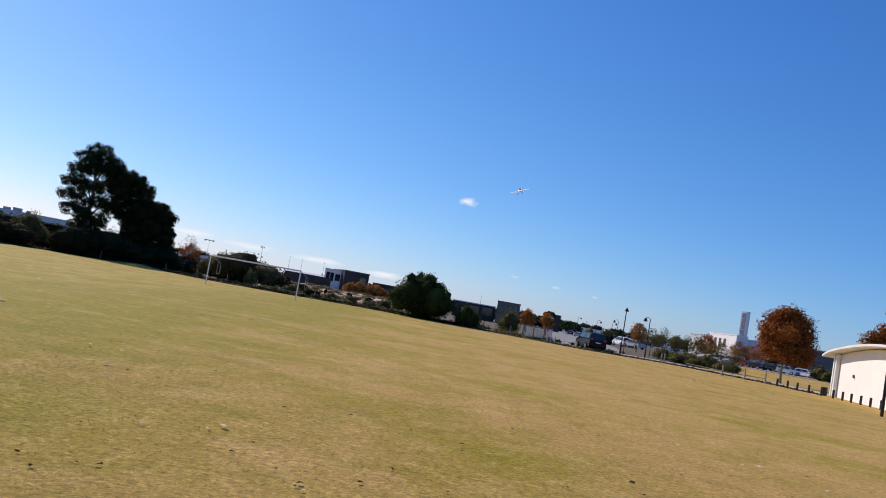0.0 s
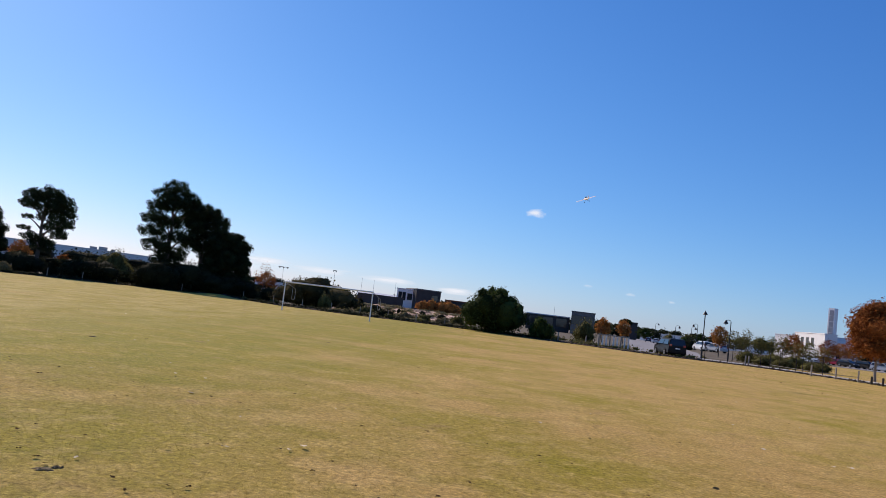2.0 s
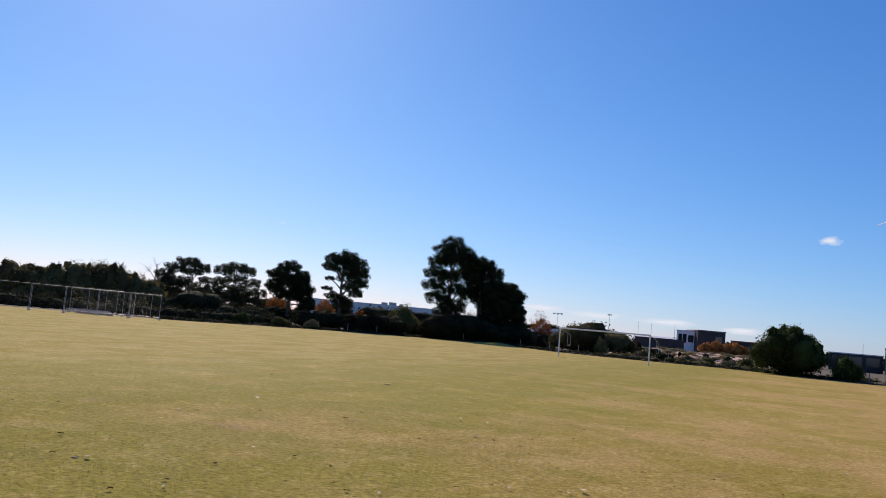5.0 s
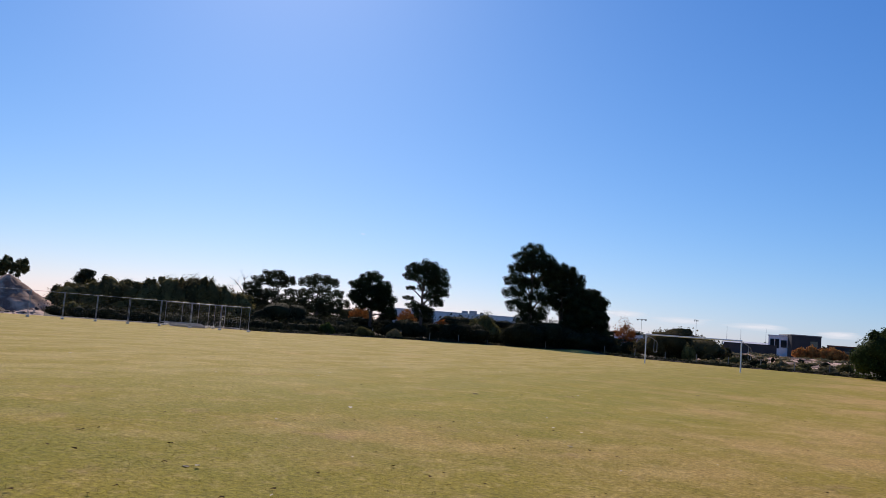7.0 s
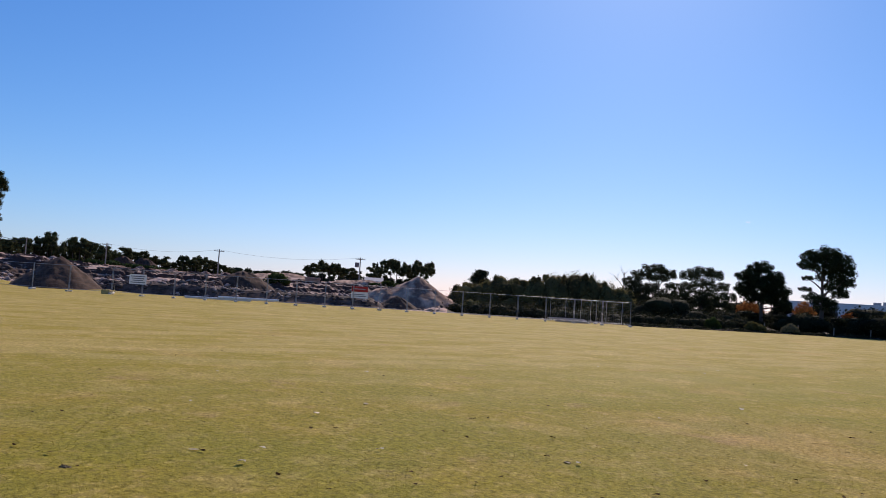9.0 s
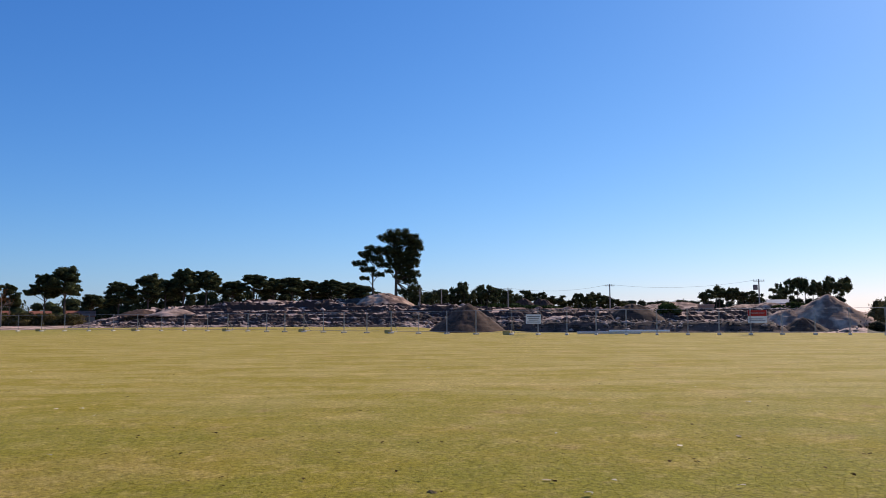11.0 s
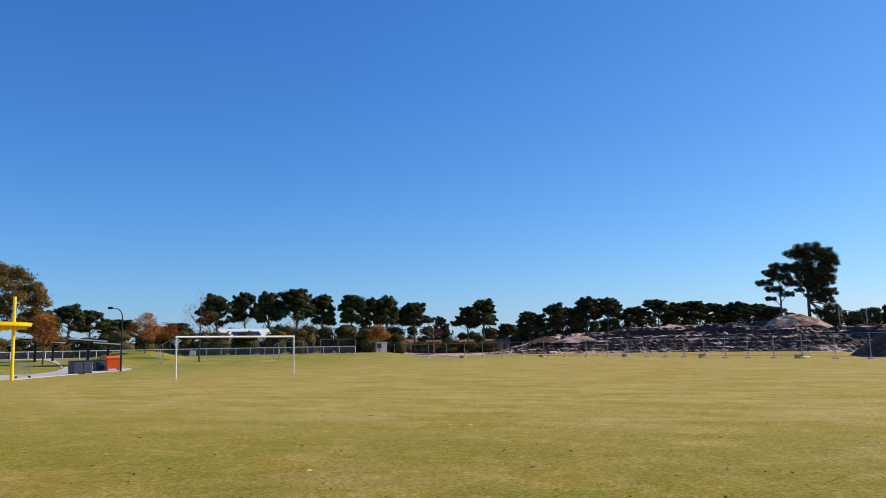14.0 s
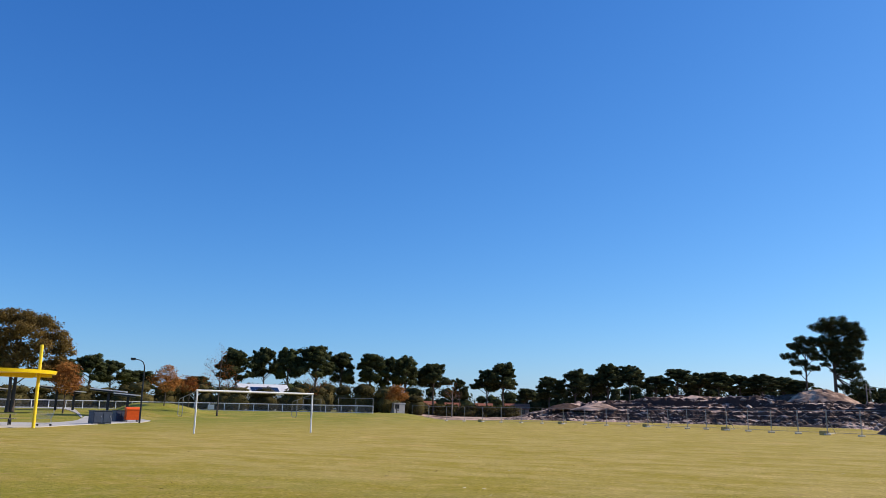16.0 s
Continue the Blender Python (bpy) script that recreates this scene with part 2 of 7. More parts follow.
DRY_BAND, LUSH = (0.56, 0.41, 0.175), (0.170, 0.185, 0.020)
STRAW, GREEN, PALE, TUFT, EARTH = (0.440, 0.278, 0.084), (0.288, 0.222, 0.022), (0.56, 0.376, 0.132), (0.178, 0.146, 0.014), (0.37, 0.22, 0.10)
LAWN, BLADE = lawn_material(), lawn_material(True)
SCRUB = material("dry_scrub_ground", (0.17, 0.125, 0.075), (0.075, 0.06, 0.035), 0.95, scale=0.35, fine=5, bump=0.6, space="World")
SAND = material("site_sand", (0.64, 0.42, 0.305), (0.085, 0.046, 0.034), 0.95, scale=0.24, fine=4.0, bump=1.0, space="World", stretch=(0.8, 0.8, 2.2), span=(0.45, 0.555))
RAW_SOIL = material("raw_soil", (0.125, 0.075, 0.058), (0.030, 0.017, 0.013), 0.95, scale=0.9, fine=5.0, bump=1.0, space="World", stretch=(0.8, 0.8, 1.8), span=(0.40, 0.6))
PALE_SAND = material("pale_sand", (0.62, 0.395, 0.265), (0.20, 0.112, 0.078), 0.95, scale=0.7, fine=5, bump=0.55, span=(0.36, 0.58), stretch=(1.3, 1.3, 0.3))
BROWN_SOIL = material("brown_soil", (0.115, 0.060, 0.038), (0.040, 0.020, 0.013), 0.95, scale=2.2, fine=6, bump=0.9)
# sand on flats, raw soil in cut faces, with sun and shade painted in
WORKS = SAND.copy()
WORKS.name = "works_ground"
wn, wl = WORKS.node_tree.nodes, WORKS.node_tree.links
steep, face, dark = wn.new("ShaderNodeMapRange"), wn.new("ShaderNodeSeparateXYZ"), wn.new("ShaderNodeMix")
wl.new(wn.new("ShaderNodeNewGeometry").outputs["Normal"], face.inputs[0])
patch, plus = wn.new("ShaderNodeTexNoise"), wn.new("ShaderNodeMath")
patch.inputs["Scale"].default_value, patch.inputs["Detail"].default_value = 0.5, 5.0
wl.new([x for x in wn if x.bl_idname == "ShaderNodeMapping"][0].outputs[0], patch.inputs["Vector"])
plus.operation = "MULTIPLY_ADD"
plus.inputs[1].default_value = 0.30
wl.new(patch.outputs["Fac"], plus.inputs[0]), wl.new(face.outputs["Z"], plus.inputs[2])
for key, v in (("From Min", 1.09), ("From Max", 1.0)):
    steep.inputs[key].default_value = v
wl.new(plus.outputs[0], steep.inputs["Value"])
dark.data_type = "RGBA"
# dark soil tone, deepened by the shade that steep faces have
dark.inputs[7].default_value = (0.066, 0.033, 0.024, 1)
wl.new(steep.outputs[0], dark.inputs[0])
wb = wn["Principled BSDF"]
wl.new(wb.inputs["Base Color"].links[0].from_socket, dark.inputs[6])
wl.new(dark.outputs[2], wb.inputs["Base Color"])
MULCH = material("mulch", (0.08, 0.055, 0.04), (0.045, 0.035, 0.025), 0.95, scale=2, fine=20, bump=0.9)
ASPHALT = material("asphalt", (0.30, 0.275, 0.26), (0.24, 0.22, 0.21), 0.85, scale=0.3, fine=8, bump=0.2, space="World")
CONCRETE = material("concrete", (0.52, 0.48, 0.43), (0.44, 0.41, 0.37), 0.85, scale=0.5, fine=12, bump=0.15)
GALV = material("galvanised_steel", (0.36, 0.36, 0.36), (0.27, 0.27, 0.28), 0.5, 0.6, scale=5, fine=40, bump=0.05)
WHITE_PAINT = material("white_paint", (0.80, 0.80, 0.78), (0.72, 0.72, 0.70), 0.45, scale=2, fine=20, bump=0.03)
WHITE_WALL = material("white_wall", (0.84, 0.80, 0.77), (0.78, 0.74, 0.71), 0.8, scale=0.6, fine=10, bump=0.06)
GREY_WALL = material("grey_wall", (0.20, 0.18, 0.165), (0.15, 0.135, 0.125), 0.7, scale=0.6, fine=8, bump=0.06)
DARK_WALL = material("dark_cladding", (0.05, 0.045, 0.045), (0.035, 0.03, 0.03), 0.6, scale=0.6, fine=8, bump=0.06)
LIGHT_ROOF = material("light_metal_roof", (0.74, 0.72, 0.69), (0.64, 0.62, 0.60), 0.5, 0.0, scale=0.5, fine=8, bump=0.05)
TERRACOTTA = material("terracotta_tiles", (0.34, 0.115, 0.055), (0.22, 0.075, 0.04), 0.8, scale=1.0, fine=6, bump=0.4)
BRICK = material("brick_wall", (0.38, 0.26, 0.19), (0.30, 0.20, 0.15), 0.85, scale=1.2, fine=8, bump=0.2)
DARK_METAL = material("dark_metal", (0.030, 0.033, 0.036), (0.020, 0.022, 0.025), 0.4, 0.3, scale=4, fine=30, bump=0.03)
YELLOW = material("yellow_paint", (0.90, 0.64, 0.015), (0.84, 0.57, 0.012), 0.4, scale=1.5, fine=20, bump=0.03)
ORANGE = material("orange_plastic", (0.90, 0.12, 0.010), (0.82, 0.10, 0.010), 0.5, scale=3, fine=30, bump=0.05)
BLUE_BOX = material("blue_grey_paint", (0.045, 0.060, 0.10), (0.035, 0.048, 0.08), 0.5, scale=3, fine=20, bump=0.04)
BLOCK_Y = material("yellow_block", (0.56, 0.40, 0.15), (0.44, 0.31, 0.11), 0.8, scale=4, fine=30, bump=0.2)
BLOCK_C = material("pale_block", (0.60, 0.57, 0.50), (0.50, 0.47, 0.42), 0.85, scale=4, fine=30, bump=0.2)
TIMBER = material("grey_timber", (0.34, 0.30, 0.25), (0.24, 0.21, 0.18), 0.85, scale=3, fine=30, bump=0.3, stretch=(1, 1, 0.15))
DARK_TIMBER = material("dark_stained_timber", (0.05, 0.04, 0.035), (0.035, 0.03, 0.025), 0.8, scale=3, fine=30, bump=0.3)
BARK = material("bark", (0.11, 0.085, 0.065), (0.06, 0.048, 0.038), 0.95, scale=1.5, fine=9, bump=0.9, stretch=(1, 1, 0.25))
PALE_BARK = material("pale_bark", (0.34, 0.29, 0.24), (0.20, 0.17, 0.14), 0.9, scale=1.5, fine=9, bump=0.5, stretch=(1, 1, 0.25))
# PINE has the backlit darkness in its colour; PINE_FAR is the lit copy
PINE = leaf_material("backlit_pine_needles", (0.030, 0.042, 0.016), (0.018, 0.027, 0.011))
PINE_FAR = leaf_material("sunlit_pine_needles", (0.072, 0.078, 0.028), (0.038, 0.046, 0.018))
GUM = leaf_material("gum_leaves", (0.050, 0.055, 0.026), (0.028, 0.034, 0.016))
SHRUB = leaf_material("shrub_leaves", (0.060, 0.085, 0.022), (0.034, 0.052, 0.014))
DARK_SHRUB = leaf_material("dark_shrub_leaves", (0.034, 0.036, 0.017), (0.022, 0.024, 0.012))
OLIVE = leaf_material("olive_shrub_leaves", (0.17, 0.15, 0.050), (0.095, 0.088, 0.030))
WATTLE = leaf_material("wattle_leaves", (0.190, 0.160, 0.060), (0.085, 0.075, 0.031), glow=0.42)
DULL = leaf_material("dull_brown_green_leaves", (0.125, 0.099, 0.040), (0.066, 0.055, 0.024), glow=0.38)
DRY = leaf_material("dry_grass_stems", (0.30, 0.24, 0.12), (0.18, 0.15, 0.07))
RUST = leaf_material("rust_autumn_leaves", (0.34, 0.115, 0.028), (0.19, 0.065, 0.02))
AUTUMN = leaf_material("orange_autumn_leaves", (0.50, 0.225, 0.060), (0.33, 0.125, 0.036))
HALF = leaf_material("half_turned_leaves", (0.27, 0.165, 0.050), (0.125, 0.090, 0.030))
BELT = leaf_material("dull_olive_leaves", (0.125, 0.098, 0.034), (0.062, 0.053, 0.020))
WINDOW = glass_material("window_glass", (0.02, 0.025, 0.03))
SOLAR = glass_material("solar_glass", (0.012, 0.018, 0.04))
RUBBER = material("tyre_rubber", (0.02, 0.02, 0.02), None, 0.9, scale=5, fine=40, bump=0.1)
LAMP_GLASS = glass_material("lamp_glass", (0.55, 0.55, 0.52))
RED_GLASS = glass_material("tail_light_red", (0.35, 0.01, 0.01))
CHROME = material("alloy", (0.55, 0.55, 0.56), None, 0.3, 0.9, scale=5, fine=40, bump=0.02)


def car_paint(name, c):
    m = material(name, c, tuple(v * 0.9 for v in c), 0.3, 0.0, scale=1, fine=20, bump=0.0, spec=0.5 if max(c) > 0.1 else 0.2)
    m.node_tree.nodes["Principled BSDF"].inputs["Coat Weight"].default_value = 0.2
    return m


PAINT_BLACK, PAINT_WHITE = car_paint("black_car_paint", (0.010, 0.010, 0.011)), car_paint("white_car_paint", (0.74, 0.74, 0.73))
PAINT_SILVER, PAINT_RED = car_paint("silver_car_paint", (0.42, 0.43, 0.45)), car_paint("red_car_paint", (0.45, 0.02, 0.03))
PAINT_BLACK.node_tree.nodes["Principled BSDF"].inputs["Coat Weight"].default_value = 0.0
PAINT_BLACK.node_tree.nodes["Principled BSDF"].inputs["Roughness"].default_value = 0.5
PAINT_BLUE = car_paint("navy_car_paint", (0.03, 0.04, 0.07))

# ---- ground: one sheet from the standpoint to the horizon ----
FENCE = ((44.7, 70.3), (50, 69.2), (57, 69.4), (62, 69.2), (66, 67.8), (71, 66.8), (75.8, 66.6), (80, 67.3), (84.4, 69.5), (88, 73.2), (91.6, 77.2), (95, 82.5), (98.3, 89),
         (101, 95), (104.2, 101), (107, 105), (110, 109), (113, 113), (116, 118), (119.5, 124), (122, 130))
EDGE = ((-180, 90), (-60, 70), (-40, 60), (-31, 58), (-27.5, 67), (-24, 73), (-20, 77), (-16.8, 79), (-14, 76), (-10.9, 74), (-6.7, 76), (-2, 79), (2.5, 83), (6, 86),
        (12, 85), (16.7, 88), (19, 97), (21, 106), (24, 104), (27, 102), (30, 98), (35, 91), (40, 82), (44, 76), (50, 76), (58, 77), (66, 76), (75, 76), (84, 81),
        (91.6, 90), (98, 103), (104, 112), (109, 119), (114, 127), (118, 135), (120, 150), (122, 240), (126, 300), (180, 300))
# sight-line heights over the works, in thousandths of the distance: foot of the cut bank, and skyline
TALUS = ((56, -6), (62, -4), (70, -7), (76, -4), (84, -3), (88, 2), (92, 7), (94, 9), (103, 8), (106, 4), (109, -1), (112, -3), (122, -4))
CREST = ((56, -4), (60, 2), (66, 4), (72, 3), (76, 5), (80, 7), (84, 9), (86.5, 14), (88.9, 13), (91, 15), (93.5, 18), (95, 21), (98, 19.5), (100.7, 21), (102, 20), (104, 15), (106.3, 13), (108.5, 11), (110, 6), (112, 3.5), (116, 3), (122, 1))


def fence_d(az):
    return table(az, FENCE)


def ground_z(az, d):
    """Height of the land at a bearing and distance."""
    z = 0.0
    if 52 < az < 122:
        e = table(az, EDGE)
        p = P(az, d)
        ends = float(smooth(57.2, 60, az) * (1 - 0.86 * smooth(109.0, 113.5, az)) * (1 - smooth(117.5, 119.8, az)))
        u = d - e + float(smooth(0, 6, d - e)) * (3.0 * noise.noise((p.x * 0.09, p.y * 0.09, 2.2)) + 1.2 * noise.noise((p.x * 0.35, p.y * 0.35, 6.1)))
        # the ground lies open in front of the two largest heaps
        clear = max(math.exp(-((az - 61.2) / 2.3) ** 4), math.exp(-((az - 85.4) / 2.8) ** 4)) * (1 - float(smooth(7, 15, u)))
        rim = max(EYE - 0.0085 * e, 0.3)
        talus = max(EYE + 0.001 * table(az, TALUS) * (e + 13), rim + 0.1)
        crest = max(EYE + 0.001 * table(az, CREST) * (e + 24), talus)
        z = rim * float(smooth(0.4, 2.2, u)) + (talus - rim) * float(smooth(3.5, 12, u)) + (crest - talus) * (0.75 * float(smooth(14, 16.2, u)) + 0.25 * float(smooth(19, 27, u)))
        z *= 1 - 0.9 * clear
        # far floor of the works, and the drop behind the high bank
        floor = EYE + 0.0065 * d
        z += (floor - z) * float(smooth(34, 62, u)) * (1 - 0.7 * float(smooth(87, 90, az)))
        z += 0.5 * math.exp(-((az - 92.0) / 1.35) ** 2 - ((d - 124) / 6.0) ** 2)
        # tipped loads, ruts and broken rims
        fade = 1 - 0.8 * float(smooth(260, 420, d))
        lump = 0.55 * noise.noise((p.x * 0.13, p.y * 0.13, 7.7)) + 0.5 * noise.noise((p.x * 0.38, p.y * 0.38, 1.3)) + 0.36 * noise.noise((p.x * 1.0, p.y * 1.0, 4.3)) + 0.22 * noise.noise((p.x * 2.3, p.y * 2.3, 3.3))
        lump += 0.3 * noise.noise((p.x * 1.7, p.y * 1.7, 8.1)) + 0.25 * (0.5 - abs(noise.noise((p.x * 0.5, p.y * 0.5, 9.0))) * 2)
        z += 0.8 * lump * float(smooth(1.0, 5.0, u)) * fade * (1 - 0.8 * clear)
        step = 0.52
        b = z / step
        cut = (math.floor(b) + float(smooth(0.25, 0.8, b - math.floor(b)))) * step
        z = (z + (cut - z) * 0.75 * float(smooth(1.0, 4.0, u))) * ends
        z *= 1 - float(smooth(104, 110, az) * smooth(30, 55, u))
        # the grass rises gently between the fence and the bank
        f = table(az, FENCE)
        z = max(z, 0.6 * rim * float(smooth(f + 1.0, e, d)) * float(smooth(80, 86, az)) * (1 - float(smooth(112, 117, az))) * (1 - 0.9 * clear) * (1 - float(smooth(4, 12, u))))
    if az >= 112:
        z += 0.9 * float(smooth(85, 125, d)) * float(smooth(117, 121, az))
    if 130 < az < 150:
        z += 1.15 * float(smooth(133.5, 137, az) * (1 - smooth(138.6, 140.6, az))) * float(smooth(96, 110, d) * (1 - smooth(114, 124, d)))
    if -40 < az < -12:
        z += 0.45 * float(smooth(95, 145, d)) * float(smooth(-12, -15, az))
    if 1.5 < az < 14:
        p = P(az, d)
        z += float(smooth(1.5, 4, az) * (1 - smooth(11.5, 14, az))) * (float(smooth(90, 142, d) * (1 - smooth(185, 230, d))) * (1.2 + 0.4 * noise.noise((p.x * 0.15, p.y * 0.15, 2.0))) + 0.3 * float(smooth(90, 100, d) * (1 - smooth(150, 185, d))) * noise.noise((p.x * 0.5, p.y * 0.5, 5.0)))
    if 17 < az < 25:
        z += 0.25 * math.exp(-((az - 21.0) / 1.2) ** 2 - ((d - 103) / 5.0) ** 2)
    return z


def G(az, d):
    return P(az, d, ground_z(az, d))


bearings = np.concatenate([np.arange(-180, -40, 4.0), np.arange(-40, 52, 0.5), np.arange(52, 122, 0.22), np.arange(122, 152, 0.5), np.arange(152, 180, 4.0)])
rings = np.concatenate([[1.0], np.arange(4, 60, 4.0), np.arange(60, 76, 1.0), np.arange(76, 135, 0.45), np.arange(135, 200, 2.5), np.arange(200, 340, 8.0), [360, 400, 460, 540, 660, 850, 1200, 1800, 2800, 4600]])
gv, gf, gm = [(0, 0, 0)], [], []
for d in rings:
    for a in bearings:
        gv.append(tuple(P(a, d, ground_z(a, d) if d > 60 else 0.0)))
nb = len(bearings)
for i in range(len(rings) - 1):
    for k in range(nb):
        j = (k + 1) % nb
        gf.append((1 + i * nb + k, 1 + (i + 1) * nb + k, 1 + (i + 1) * nb + j, 1 + i * nb + j))
        a, d = bearings[k], rings[i]
        e = table(a, EDGE)
        if d < e:
            gm.append(0)
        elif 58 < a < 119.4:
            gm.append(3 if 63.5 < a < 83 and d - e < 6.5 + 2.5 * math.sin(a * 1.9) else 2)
        elif 2.5 < a < 12.6 and 91 < d < 185:
            gm.append(2)
        elif -31 < a < -19.5 and d < 150:
            gm.append(0)
        elif a > 119 and d < 320:
            gm.append(0)
        else:
            gm.append(1)
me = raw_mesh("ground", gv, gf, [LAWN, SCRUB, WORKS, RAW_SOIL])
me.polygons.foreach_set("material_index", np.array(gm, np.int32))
bm = B()
bm.from_mesh(me)
bm.verts.ensure_lookup_table()
for k in range(nb):
    bm.faces.new((bm.verts[0], bm.verts[1 + k], bm.verts[1 + (k + 1) % nb]))
bmesh.ops.recalc_face_normals(bm, faces=bm.faces)
bm.to_mesh(me)
bm.free()
if me.polygons[0].normal.z < 0:
    me.flip_normals()
me.shade_smooth()
flat = np.zeros(len(me.polygons), np.int32)
me.polygons.foreach_get("material_index", flat)
me.polygons.foreach_set("use_smooth", flat < 2)
ground = tagged(new("ground", me), "mown straw and green playing field running into sandy works ground", "ground", kind="structure")


def slab(name, corners, mat, thick, label, category, lift=0.0):
    """A paved area given by bearing and distance of its corners, with a real edge."""
    bm = B()
    top = [bm.verts.new(P(a, d, ground_z(a, d) + thick + lift)) for a, d in corners]
    low = [bm.verts.new(P(a, d, ground_z(a, d) - 0.3)) for a, d in corners]
    bmesh.ops.triangulate(bm, faces=[bm.faces.new(top)])
    n = len(corners)
    for k in range(n):
        bm.faces.new((top[k], low[k], low[(k + 1) % n], top[(k + 1) % n]))
    return tagged(part(name, bm, mat), label, category, kind="structure")


slab("road", [(-9.3, 82), (-14.2, 84), (-13.6, 120), (-12.6, 170), (-11.0, 300), (-10.2, 600), (-9.0, 600), (-8.9, 300), (-8.9, 170), (-9.0, 120)], ASPHALT, 0.03, "grey asphalt drive leading away between the car parks", "road")
slab("car_park", [(-14.6, 122), (-18, 140), (-23, 160), (-30, 160), (-30, 205), (-24, 215), (-13.2, 200)], ASPHALT, 0.02, "grey asphalt car park behind the garden beds", "car park")
slab("pavement", [(-14.0, 80.5), (-17, 82.5), (-21, 80), (-25, 76), (-28.6, 70.5), (-28.8, 73), (-25, 79), (-21, 83), (-17, 85.5), (-14.0, 83.5)], CONCRETE, 0.08, "pale concrete footpath along the edge of the field", "footpath")
NEAR = ((137.7, 84), (138.2, 76.5), (139.6, 72.5), (141.6, 66), (144.2, 58.3), (146.5, 57), (149.1, 56), (152, 54.6))
FAR = ((137.7, 86), (138.5, 92), (139.6, 95), (141.9, 97.5), (142.6, 125), (143.2, 138), (146, 141), (152, 143))
ISLAND_NEAR = ((141.9, 92), (142.2, 82), (142.8, 76), (143.9, 70.6), (147.8, 73.5), (152, 74))
ISLAND_FAR = ((141.9, 92), (142.3, 105), (143, 118), (144, 122), (146, 124), (152, 126))


def paving(name, az0, az1, near, far, label, category):
    """Paving laid over the ground between two edges, with a real edge all round."""
    bm = B()
    n, m = int((az1 - az0) / 0.2), 24
    rows = []
    for k in range(n + 1):
        a = az0 + (az1 - az0) * k / n
        d0, d1 = near(a), far(a)
        rows.append([bm.verts.new(P(a, d0 + (d1 - d0) * j / m, ground_z(a, d0 + (d1 - d0) * j / m) + (0.05 if 0 < j < m and 0 < k < n else 0.045))) for j in range(m + 1)])
    for p, q in zip(rows, rows[1:]):
        for j in range(m):
            bm.faces.new((p[j], p[j + 1], q[j + 1], q[j]))
    rim = [r[0] for r in rows] + rows[-1][1:] + [r[-1] for r in reversed(rows[:-1])] + list(reversed(rows[0][1:-1]))
    low = [bm.verts.new(v.co - Vector((0, 0, 0.3))) for v in rim]
    for k in range(len(rim)):
        j = (k + 1) % len(rim)
        bm.faces.new((rim[k], rim[j], low[j], low[k]))
    return tagged(part(name, bm, CONCRETE), label, category, kind="structure")


paving("paved_area", 137.7, 152, lambda a: table(a, NEAR), lambda a: table(a, FAR) if a < 141.9 else table(a, ISLAND_NEAR), "pale concrete paving under the yellow shelter and bins", "paving")
paving("path", 141.9, 152, lambda a: table(a, ISLAND_FAR), lambda a: table(a, FAR), "pale concrete path curving behind the grass island", "path")

